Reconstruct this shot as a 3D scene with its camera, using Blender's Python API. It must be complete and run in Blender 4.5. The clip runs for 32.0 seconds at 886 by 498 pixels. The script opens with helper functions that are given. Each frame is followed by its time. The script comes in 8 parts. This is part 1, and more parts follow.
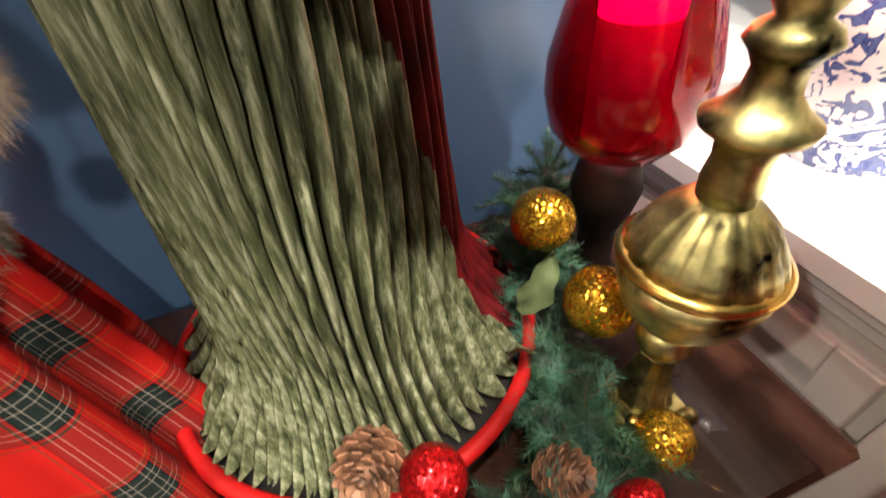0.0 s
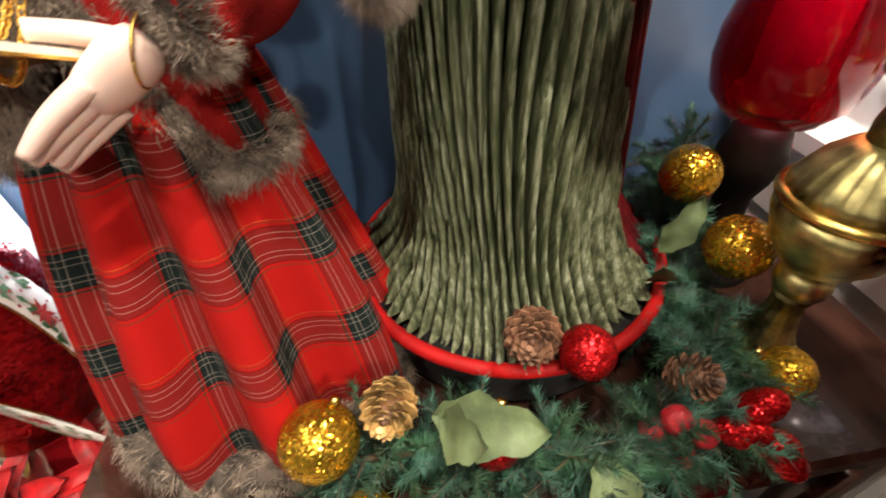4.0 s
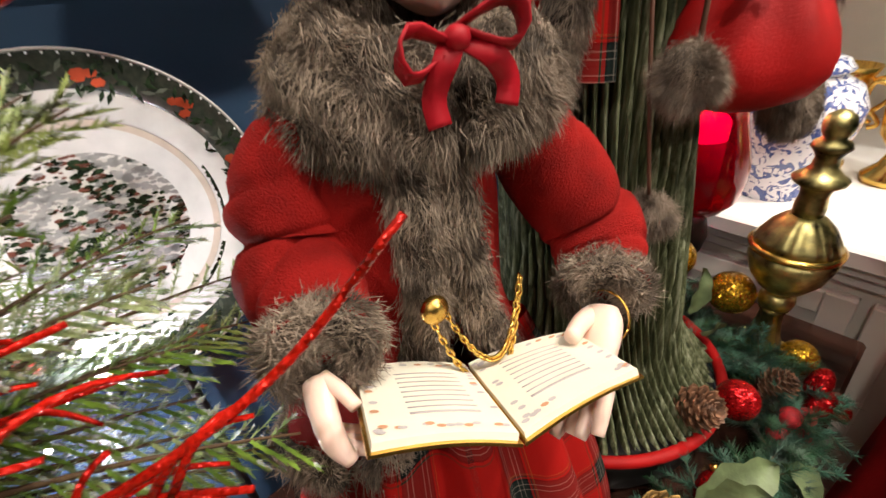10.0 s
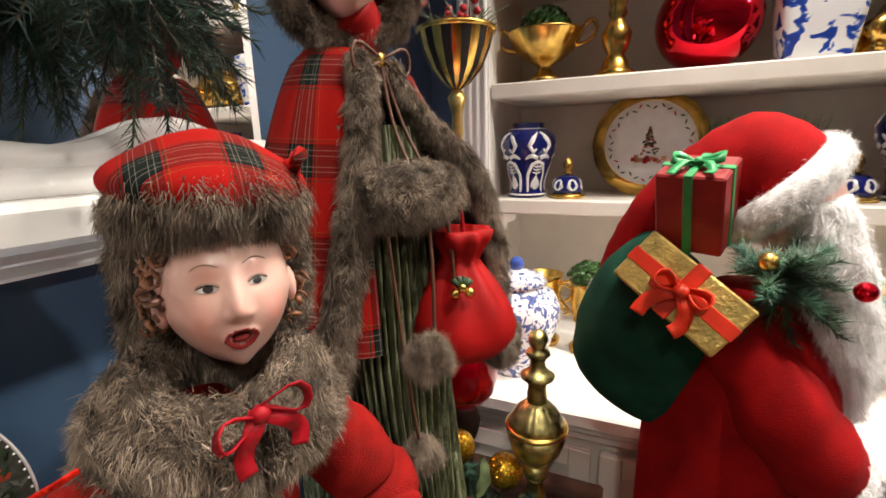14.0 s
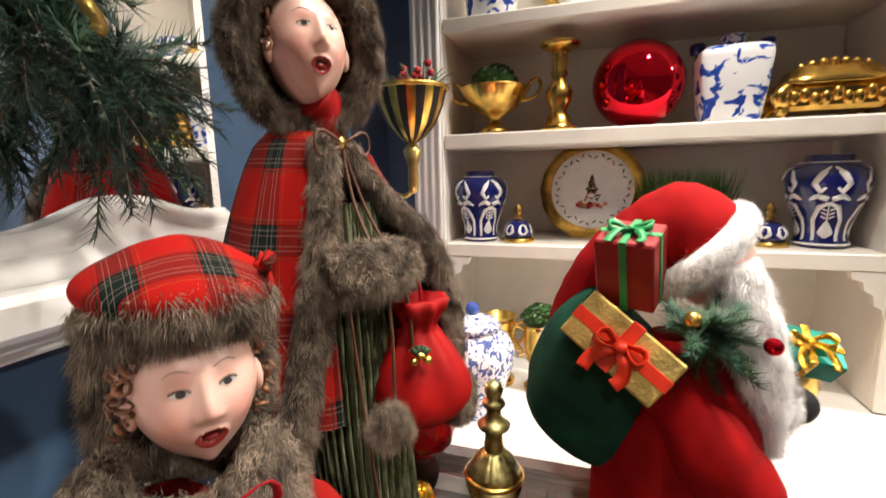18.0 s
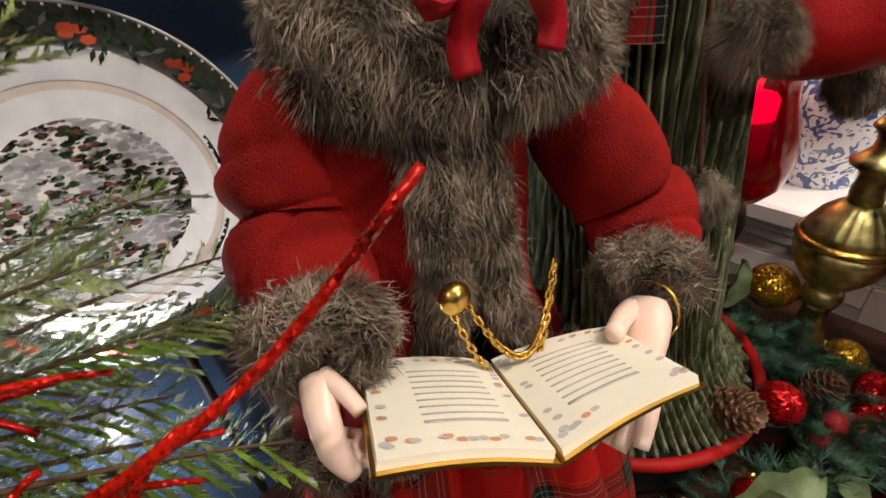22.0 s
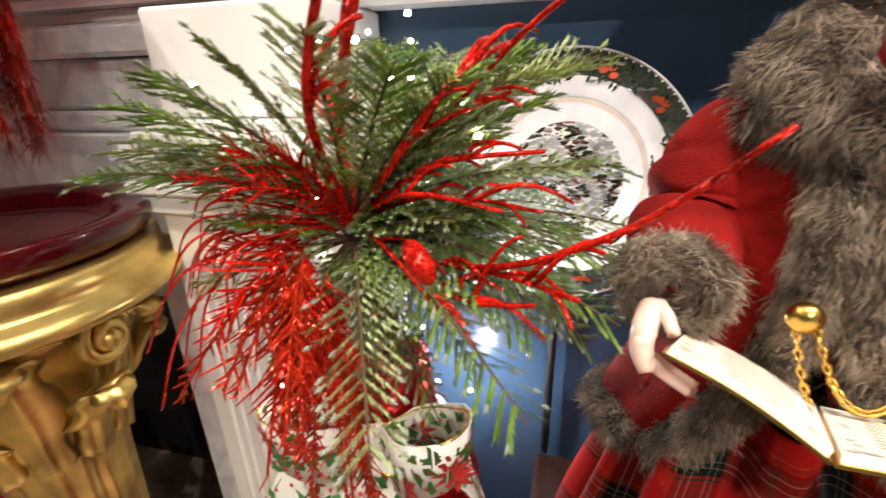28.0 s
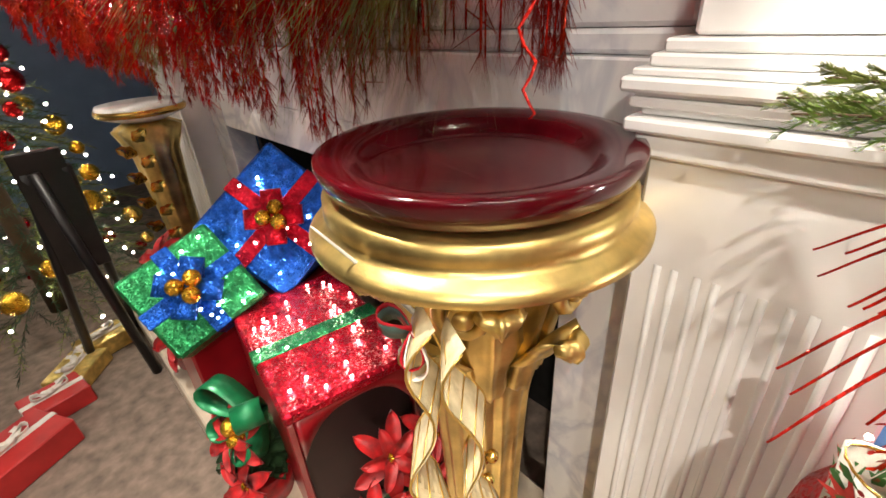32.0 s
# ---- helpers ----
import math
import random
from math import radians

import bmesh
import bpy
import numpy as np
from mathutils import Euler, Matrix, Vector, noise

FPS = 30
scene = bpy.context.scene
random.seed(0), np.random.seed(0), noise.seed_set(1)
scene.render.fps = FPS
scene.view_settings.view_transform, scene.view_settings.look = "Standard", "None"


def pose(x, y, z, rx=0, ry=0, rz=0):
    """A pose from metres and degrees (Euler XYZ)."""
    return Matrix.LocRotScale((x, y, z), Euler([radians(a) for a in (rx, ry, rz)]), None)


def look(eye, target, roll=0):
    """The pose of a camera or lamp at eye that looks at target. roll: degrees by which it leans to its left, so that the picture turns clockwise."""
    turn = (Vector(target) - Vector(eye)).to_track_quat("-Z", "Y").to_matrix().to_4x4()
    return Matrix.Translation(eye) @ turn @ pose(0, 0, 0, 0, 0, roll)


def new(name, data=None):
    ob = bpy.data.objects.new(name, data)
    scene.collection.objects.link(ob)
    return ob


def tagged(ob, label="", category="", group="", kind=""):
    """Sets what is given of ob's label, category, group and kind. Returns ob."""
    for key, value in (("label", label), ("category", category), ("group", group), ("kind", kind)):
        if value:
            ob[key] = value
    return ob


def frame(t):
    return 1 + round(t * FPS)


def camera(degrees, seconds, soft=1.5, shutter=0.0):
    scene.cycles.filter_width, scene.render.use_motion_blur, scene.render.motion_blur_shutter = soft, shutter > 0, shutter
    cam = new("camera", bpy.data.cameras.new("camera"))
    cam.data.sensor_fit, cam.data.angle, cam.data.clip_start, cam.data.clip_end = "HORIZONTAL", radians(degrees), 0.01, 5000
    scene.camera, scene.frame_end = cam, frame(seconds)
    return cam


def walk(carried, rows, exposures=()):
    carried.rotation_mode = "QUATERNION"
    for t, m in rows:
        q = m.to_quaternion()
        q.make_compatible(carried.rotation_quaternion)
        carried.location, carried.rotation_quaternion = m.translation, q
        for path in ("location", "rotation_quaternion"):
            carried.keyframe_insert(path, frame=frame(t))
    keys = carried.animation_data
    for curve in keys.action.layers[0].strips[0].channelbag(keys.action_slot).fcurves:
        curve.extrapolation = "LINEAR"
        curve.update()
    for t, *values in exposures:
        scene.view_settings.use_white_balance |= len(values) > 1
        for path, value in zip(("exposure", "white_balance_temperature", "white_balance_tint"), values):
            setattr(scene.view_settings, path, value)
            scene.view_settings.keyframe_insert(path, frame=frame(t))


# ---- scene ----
cam = camera(89.5, 32.0, shutter=0.4)
PATH = [
    (0, (-0.141, 0.114, 1.061), (-1.564, 0.545, -0.278), -5.6),
    (0.5, (-0.15, 0.119, 1.102), (-1.636, 0.604, -0.147), -4.9),
    (1, (-0.148, 0.114, 1.124), (-1.695, 0.626, -0.036), -4.2),
    (1.5, (-0.129, 0.101, 1.138), (-1.727, 0.622, 0.055), -3.5),
    (2, (-0.111, 0.076, 1.138), (-1.73, 0.564, 0.071), -3.0),
    (2.5, (-0.091, 0.066, 1.119), (-1.693, 0.504, 0.004), -2.5),
    (3, (-0.07, 0.05, 1.099), (-1.633, 0.424, -0.091), -2.5),
    (3.5, (-0.056, 0.021, 1.077), (-1.58, 0.293, -0.189), -3.3),
    (4, (-0.053, -0.019, 1.061), (-1.543, 0.139, -0.264), -4.4),
    (4.5, (-0.028, -0.071, 1.043), (-1.557, -0.033, -0.246), -5.6),
    (6.5, (0.015, -0.292, 1.051), (-1.503, -0.44, -0.243), -3.5),
    (7, (-0.044, -0.318, 1.063), (-1.566, -0.362, -0.234), -2.9),
    (7.5, (-0.161, -0.32, 1.079), (-1.688, -0.199, -0.208), -3.0),
    (8, (-0.204, -0.303, 1.097), (-1.691, 0.058, -0.191), -2.8),
    (8.5, (-0.233, -0.321, 1.12), (-1.692, 0.305, -0.097), -3.6),
    (9, (-0.242, -0.352, 1.142), (-1.644, 0.476, -0.018), -5.4),
    (9.5, (-0.229, -0.344, 1.178), (-1.592, 0.604, 0.062), -6.1),
    (10, (-0.202, -0.377, 1.208), (-1.552, 0.678, 0.176), -6.3),
    (10.5, (-0.174, -0.411, 1.233), (-1.534, 0.748, 0.334), -5.9),
    (11, (-0.152, -0.43, 1.248), (-1.533, 0.793, 0.476), -5.2),
    (11.5, (-0.15, -0.435, 1.266), (-1.493, 0.872, 0.568), -4.4),
    (12, (-0.154, -0.422, 1.29), (-1.402, 0.995, 0.631), -3.5),
    (12.5, (-0.159, -0.409, 1.309), (-1.31, 1.11, 0.7), -2.8),
    (13, (-0.16, -0.407, 1.329), (-1.2, 1.21, 0.776), -2.2),
    (13.5, (-0.154, -0.403, 1.334), (-1.071, 1.306, 0.845), -1.8),
    (14, (-0.149, -0.416, 1.352), (-0.945, 1.367, 0.917), -1.5),
    (14.5, (-0.147, -0.431, 1.369), (-0.835, 1.408, 0.989), -1.5),
    (15, (-0.154, -0.451, 1.386), (-0.764, 1.426, 1.062), -1.4),
    (15.5, (-0.149, -0.455, 1.406), (-0.687, 1.452, 1.137), -1.2),
    (17.5, (-0.137, -0.452, 1.436), (-0.68, 1.462, 1.23), -1.7),
    (18, (-0.14, -0.44, 1.415), (-0.759, 1.434, 1.092), -1.2),
    (18.5, (-0.141, -0.423, 1.373), (-0.856, 1.393, 0.934), -2.6),
    (19, (-0.149, -0.418, 1.334), (-0.952, 1.325, 0.77), -3.2),
    (19.5, (-0.161, -0.392, 1.302), (-1.058, 1.249, 0.594), -4.6),
    (20, (-0.172, -0.377, 1.274), (-1.225, 1.137, 0.499), -5.7),
    (20.5, (-0.187, -0.373, 1.249), (-1.419, 0.967, 0.42), -7.0),
    (21, (-0.196, -0.374, 1.231), (-1.541, 0.803, 0.333), -7.3),
    (21.5, (-0.212, -0.37, 1.208), (-1.602, 0.68, 0.225), -7.1),
    (22, (-0.229, -0.361, 1.185), (-1.603, 0.616, 0.108), -6.5),
    (22.5, (-0.233, -0.357, 1.168), (-1.612, 0.564, 0.051), -6.3),
    (23, (-0.223, -0.374, 1.165), (-1.655, 0.483, 0.062), -6.7),
    (23.5, (-0.212, -0.385, 1.166), (-1.724, 0.425, 0.139), -6.7),
    (24, (-0.201, -0.381, 1.183), (-1.769, 0.393, 0.214), -6.0),
    (24.5, (-0.193, -0.386, 1.181), (-1.829, 0.281, 0.244), -6.1),
    (25, (-0.203, -0.398, 1.184), (-1.908, 0.03, 0.238), -6.7),
    (25.5, (-0.199, -0.380, 1.187), (-1.967, -0.2, 0.27), -6.6),
    (27.5, (-0.122, -0.373, 1.174), (-1.962, -0.665, 0.447), -1.5),
    (28, (-0.114, -0.392, 1.171), (-1.909, -0.873, 0.431), -1.6),
    (28.5, (-0.101, -0.431, 1.165), (-1.828, -1.092, 0.403), -1.9),
    (29, (-0.086, -0.5, 1.175), (-1.703, -1.374, 0.389), -2.8),
    (29.5, (-0.084, -0.563, 1.179), (-1.607, -1.578, 0.374), -3.2),
    (30, (-0.094, -0.613, 1.176), (-1.516, -1.751, 0.35), -3.7),
    (30.5, (-0.084, -0.653, 1.176), (-1.42, -1.867, 0.314), -4.0),
    (31, (-0.081, -0.671, 1.172), (-1.354, -1.929, 0.278), -4.4),
    (31.5, (-0.075, -0.675, 1.168), (-1.319, -1.944, 0.25), -4.3),
    (32, (-0.077, -0.68, 1.164), (-1.268, -1.975, 0.214), -3.6),
]
EXPOSURE = [(0.0, 0.6), (1.0, 0.5), (2.0, 0.48), (3.0, 0.35), (4.0, 0.08), (7.0, 0.25), (8.0, -0.1), (9.0, -0.6), (11.0, -0.15), (13.0, -0.35), (15.0, -0.2), (18.0, -0.15), (20.0, -0.7), (22.0, -1.0), (24.0, -0.5), (25.0, -0.6), (28.0, 0.0), (30.0, 0.6), (32.0, 0.4)]
walk(cam, [(t, look(eye, target, roll)) for t, eye, target, roll in PATH], EXPOSURE)

import numpy as np

# ---- light ----
world = bpy.data.worlds.new("room_air")
scene.world = world
world.use_nodes = True
world.node_tree.nodes["Background"].inputs[0].default_value = (0.75, 0.85, 1.0, 1)
world.node_tree.nodes["Background"].inputs[1].default_value = 0.004


def lamp(name, place, target, watts, size, color=(1.0, 0.91, 0.80), spread=150):
    data = bpy.data.lights.new(name, "AREA")
    data.shape, data.size, data.energy, data.color, data.spread = "DISK", size, watts, color, radians(spread)
    ob = new(name, data)
    ob.matrix_world = look(place, target)
    return ob


# Unseen lamps; the last two are added to brighten the room the mirror shows.
DOWNLIGHTS_AND_FILLS = [(0.26, -0.10, 8.0, 0.06), (-0.34, 0.05, 2.5, 0.06), (0.30, 0.55, 13.0, 0.07), (0.20, -1.55, 14, 0.08), (2.3, 0.85, 30, 0.10), (2.2, -1.6, 5, 0.10)]
for lx, ly, watts, size in DOWNLIGHTS_AND_FILLS:
    lamp("downlight_and_fill_lamp", (lx, ly, 2.63), (lx * 0.6 - 0.22, ly * 0.85, 0.9), watts, size, spread=95)
# Added lamp without a fixture, only to brighten the shelves.
lamp("shelf_fill_lamp", (0.0, 0.98, 2.55), (0.0, 1.15, 1.4), 7.0, 0.20)

# ---- mesh helpers ----
rnd = random.Random(7)


class Shape:
    """Collects vertices and faces with a material slot, smoothness and a pattern coordinate for each vertex."""

    def __init__(self):
        self.v, self.f, self.m, self.s, self.uv = [], [], [], [], []

    def add(self, vs, fs, m=0, smooth=True, uv=None):
        n = len(self.v)
        self.v.extend(tuple(p) for p in vs)
        self.uv.extend(uv if uv else [(0.0, 0.0)] * len(vs))
        for f in fs:
            self.f.append(tuple(i + n for i in f))
            self.m.append(m)
            self.s.append(smooth)

    def rings(self, rows, m=0, closed=True, cap0=False, cap1=False, smooth=True, uv=None):
        k = len(rows[0])
        vs = [p for r in rows for p in r]
        fs = []
        for a in range(len(rows) - 1):
            for b in range(k if closed else k - 1):
                c = (b + 1) % k
                fs.append((a * k + b, a * k + c, (a + 1) * k + c, (a + 1) * k + b))
        if cap0:
            fs.append(tuple(range(k - 1, -1, -1)))
        if cap1:
            fs.append(tuple(range((len(rows) - 1) * k, len(rows) * k)))
        self.add(vs, fs, m, smooth, uv)

    def lathe(self, profile, at=(0, 0, 0), seg=40, m=0, wave=None, mtx=None, uvscale=None):
        rows, uv = [], []
        for r, z in profile:
            row = []
            for k in range(seg):
                a = 2 * math.pi * k / seg
                q = r * (wave(a, z) if wave else 1.0)
                p = Vector((q * math.cos(a), q * math.sin(a), z))
                row.append((mtx @ p if mtx else p) + Vector(at))
                uv.append((a, z))
            rows.append(row)
        self.rings(rows, m, cap0=profile[0][0] > 1e-4, cap1=profile[-1][0] > 1e-4, uv=uv)

    def ball(self, c, r, m=0, seg=20, sz=(1, 1, 1), mtx=None):
        rows = []
        n = max(6, seg // 2)
        for i in range(n + 1):
            e = -math.pi / 2 + math.pi * i / n
            row = []
            for k in range(seg):
                a = 2 * math.pi * k / seg
                p = Vector((math.cos(e) * math.cos(a) * sz[0], math.cos(e) * math.sin(a) * sz[1], math.sin(e) * sz[2])) * r
                row.append((mtx @ p if mtx else p) + Vector(c))
            rows.append(row)
        self.rings(rows, m)

    def box(self, lo, hi, m=0, bevel=0.004, mtx=None):
        lo, hi = Vector(lo), Vector(hi)
        c, h = (lo + hi) / 2, (hi - lo) / 2
        b = min(bevel, min(h) * 0.45)
        vs, idx = [], {}
        for sx in (-1, 1):
            for sy in (-1, 1):
                for sz in (-1, 1):
                    for ax in range(3):
                        p = Vector((sx * (h.x - b), sy * (h.y - b), sz * (h.z - b)))
                        p[ax] = (sx, sy, sz)[ax] * h[ax]
                        idx[(sx, sy, sz, ax)] = len(vs)
                        p = c + p
                        vs.append(mtx @ p if mtx else p)
        fs = []
        for ax in range(3):
            o = [i for i in range(3) if i != ax]
            for s in (-1, 1):
                quad = []
                for a, d in ((-1, -1), (1, -1), (1, 1), (-1, 1)):
                    k = [0, 0, 0]
                    k[ax], k[o[0]], k[o[1]] = s, a, d
                    quad.append(idx[(*k, ax)])
                flip = (s > 0) != (ax == 1)
                fs.append(tuple(quad) if flip else tuple(reversed(quad)))
            for a in (-1, 1):
                for d in (-1, 1):
                    k0, k1 = [0, 0, 0], [0, 0, 0]
                    k0[ax], k1[ax] = -1, 1
                    k0[o[0]] = k1[o[0]] = a
                    k0[o[1]] = k1[o[1]] = d
                    q = (idx[(*k0, o[0])], idx[(*k1, o[0])], idx[(*k1, o[1])], idx[(*k0, o[1])])
                    flip = (a * d > 0) != (ax == 1)
                    fs.append(tuple(reversed(q)) if flip else q)
        for sx in (-1, 1):
            for sy in (-1, 1):
                for sz in (-1, 1):
                    t = tuple(idx[(sx, sy, sz, ax)] for ax in range(3))
                    fs.append(t if sx * sy * sz > 0 else tuple(reversed(t)))
        self.add(vs, fs, m, False)

    def tube(self, pts, r, m=0, seg=8, flat=1.0, side=None):
        pts = [Vector(p) for p in pts]
        rows, prev = [], None
        for i, p in enumerate(pts):
            d = (pts[min(i + 1, len(pts) - 1)] - pts[max(i - 1, 0)]).normalized()
            u = prev if prev else (Vector(side) if side else d.orthogonal())
            u = (u - d * u.dot(d)).normalized()
            prev, w = u, d.cross(u)
            q = r[i] if isinstance(r, (list, tuple)) else (r(i / (len(pts) - 1)) if callable(r) else r)
            rows.append([p + u * (q * math.cos(2 * math.pi * k / seg)) + w * (q * flat * math.sin(2 * math.pi * k / seg)) for k in range(seg)])
        self.rings(rows, m, cap0=True, cap1=True)

    def band(self, pts, width, side, m=0, thick=0.0008, uvx=1.0):
        """A ribbon along pts. side: the direction across it, or one for each point."""
        pts = [Vector(p) for p in pts]
        rows, uv, run = [], [], 0.0
        for i, p in enumerate(pts):
            d = (pts[min(i + 1, len(pts) - 1)] - pts[max(i - 1, 0)]).normalized()
            s = Vector(side[i]) if isinstance(side, list) else Vector(side)
            s = (s - d * s.dot(d)).normalized()
            n = d.cross(s) * thick
            w = (width[i] if isinstance(width, list) else width) / 2
            run += (p - pts[i - 1]).length if i else 0
            rows.append([p - s * w + n, p + s * w + n, p + s * w - n, p - s * w - n])
            uv += [(0.0, run * uvx), (1.0, run * uvx), (1.0, run * uvx), (0.0, run * uvx)]
        self.rings(rows, m, cap0=True, cap1=True, uv=uv)

    def fur(self, spots, length, m, droop=0.35, wide=0.00017, lay=0.85, density=17):
        """Fine tapered hairs. spots: place, outward direction and lie of the fur."""
        gen = np.random.default_rng(len(self.v) + 11)
        P = np.repeat(np.array([tuple(s[0]) for s in spots]), density, 0)
        N = np.repeat(np.array([tuple(s[1]) for s in spots]), density, 0)
        L = np.repeat(np.array([tuple(s[2]) for s in spots]), density, 0)
        P = P + gen.normal(0, 0.0034, P.shape)
        swirl = np.stack([np.sin(P[:, 1] * 170 + P[:, 2] * 90), np.sin(P[:, 2] * 150 + P[:, 0] * 120), np.sin(P[:, 0] * 160 + P[:, 1] * 100)], 1)
        D = N * 0.60 + L * lay + swirl * 0.55 + gen.normal(0, 0.30, P.shape)
        D /= np.linalg.norm(D, axis=1)[:, None]
        S = np.cross(D, gen.normal(0, 1, P.shape))
        S *= wide * gen.uniform(0.7, 1.5, (len(P), 1)) / np.linalg.norm(S, axis=1)[:, None]
        A = length * gen.uniform(0.45, 1.15, (len(P), 1))
        end = P + D * A + np.array([0, 0, -1.0]) * droop * A
        n, c = len(self.v), len(P)
        self.v.extend(map(tuple, np.stack([P - S, P + S, end], 1).reshape(-1, 3).tolist()))
        self.uv.extend([(0.0, 0.0)] * (3 * c))
        self.f.extend(map(tuple, np.arange(n, n + 3 * c).reshape(-1, 3).tolist()))
        self.m.extend([m] * c)
        self.s.extend([True] * c)

    def make(self, name, mats, parent=None, origin=None, label=""):
        me = bpy.data.meshes.new(name)
        o = Vector(origin) if origin else Vector((0, 0, 0))
        me.from_pydata((np.array(self.v) - np.array(o)).tolist(), [], self.f)
        for mt in mats if isinstance(mats, (list, tuple)) else [mats]:
            me.materials.append(mt)
        me.polygons.foreach_set("material_index", self.m)
        me.polygons.foreach_set("use_smooth", self.s)
        at = me.attributes.new("pat", "FLOAT_VECTOR", "POINT")
        at.data.foreach_set("vector", [c for u in self.uv for c in (u[0], u[1], 0.0)])
        me.update()
        ob = new(name, me)
        if parent:
            ob.parent = parent
            if origin:
                ob.location = o
        elif origin:
            ob.location = o
        if label:
            ob["label"] = label
        return ob


def group_at(name, place, label, category, group="", kind=""):
    ob = new(name)
    ob.location = place
    ob.empty_display_size = 0.02
    return tagged(ob, label, category, group, kind)


def part(name, sh, mats, parent, label=""):
    """A part under its thing; the shape is in world coordinates."""
    w = parent.location.copy()
    up = parent.parent
    while up:
        w += up.location
        up = up.parent
    sh.v = [tuple(Vector(p) - w) for p in sh.v]
    return sh.make(name, mats, parent, label=label)


def curve(pts, n=24):
    """A smooth line through points."""
    pts = [Vector(p) for p in pts]
    out = []
    for i in range(len(pts) - 1):
        a, b, c, d = pts[max(i - 1, 0)], pts[i], pts[i + 1], pts[min(i + 2, len(pts) - 1)]
        k = max(2, n // (len(pts) - 1))
        for s in range(k):
            t = s / k
            out.append(0.5 * (2 * b + (c - a) * t + (2 * a - 5 * b + 4 * c - d) * t * t + (3 * b - 3 * c + d - a) * t ** 3))
    out.append(pts[-1])
    return out


# ---- materials ----
def mat(name, color, rough=0.5, metal=0.0, vary=0.12, scale=30.0, bump=0.0, bscale=60.0, coat=0.0, sheen=0.0, emit=0.0, ecolor=None, trans=0.0, sub=0.0, ior=1.45, color2=None, spec=0.5):
    mt = bpy.data.materials.new(name)
    mt.use_nodes = True
    nt = mt.node_tree
    b = nt.nodes["Principled BSDF"]
    b.inputs["Roughness"].default_value, b.inputs["Metallic"].default_value = rough, metal
    b.inputs["Coat Weight"].default_value, b.inputs["Sheen Weight"].default_value = coat, sheen
    b.inputs["Transmission Weight"].default_value, b.inputs["IOR"].default_value = trans, ior
    b.inputs["Specular IOR Level"].default_value = spec
    if sub:
        b.inputs["Subsurface Weight"].default_value = sub
        b.inputs["Subsurface Radius"].default_value = (0.01, 0.004, 0.002)
    if emit:
        b.inputs["Emission Color"].default_value = (*(ecolor or color), 1)
        b.inputs["Emission Strength"].default_value = emit
    co = nt.nodes.new("ShaderNodeTexCoord")
    nz = nt.nodes.new("ShaderNodeTexNoise")
    nz.inputs["Scale"].default_value, nz.inputs["Detail"].default_value = scale, 6
    nt.links.new(co.outputs["Object"], nz.inputs["Vector"])
    rp = nt.nodes.new("ShaderNodeValToRGB")
    c2 = color2 or tuple(c * (1 - vary * 2.2) for c in color)
    rp.color_ramp.elements[0].position, rp.color_ramp.elements[1].position = 0.3, 0.7
    rp.color_ramp.elements[0].color, rp.color_ramp.elements[1].color = (*c2, 1), (*[min(1, c * (1 + vary)) for c in color], 1)
    nt.links.new(nz.outputs["Fac"], rp.inputs["Fac"])
    nt.links.new(rp.outputs["Color"], b.inputs["Base Color"])
    if bump:
        n2 = nt.nodes.new("ShaderNodeTexNoise")
        n2.inputs["Scale"].default_value, n2.inputs["Detail"].default_value = bscale, 5
        nt.links.new(co.outputs["Object"], n2.inputs["Vector"])
        bp = nt.nodes.new("ShaderNodeBump")
        bp.inputs["Strength"].default_value, bp.inputs["Distance"].default_value = bump, 0.002
        nt.links.new(n2.outputs["Fac"], bp.inputs["Height"])
        nt.links.new(bp.outputs["Normal"], b.inputs["Normal"])
    return mt


def stripes(nt, source, period, stops, shift=0.0):
    d = nt.nodes.new("ShaderNodeMath")
    d.operation = "MULTIPLY_ADD"
    d.inputs[1].default_value, d.inputs[2].default_value = 1 / period, shift
    nt.links.new(source, d.inputs[0])
    fr = nt.nodes.new("ShaderNodeMath")
    fr.operation = "FRACT"
    nt.links.new(d.outputs[0], fr.inputs[0])
    rp = nt.nodes.new("ShaderNodeValToRGB")
    rp.color_ramp.interpolation = "CONSTANT"
    el = rp.color_ramp.elements
    while len(el) < len(stops):
        el.new(0.5)
    for e, (p, c) in zip(el, stops):
        e.position = p
    for e, (p, c) in zip(el, stops):
        e.color = (*c, 1)
    nt.links.new(fr.outputs[0], rp.inputs["Fac"])
    return rp.outputs["Color"]


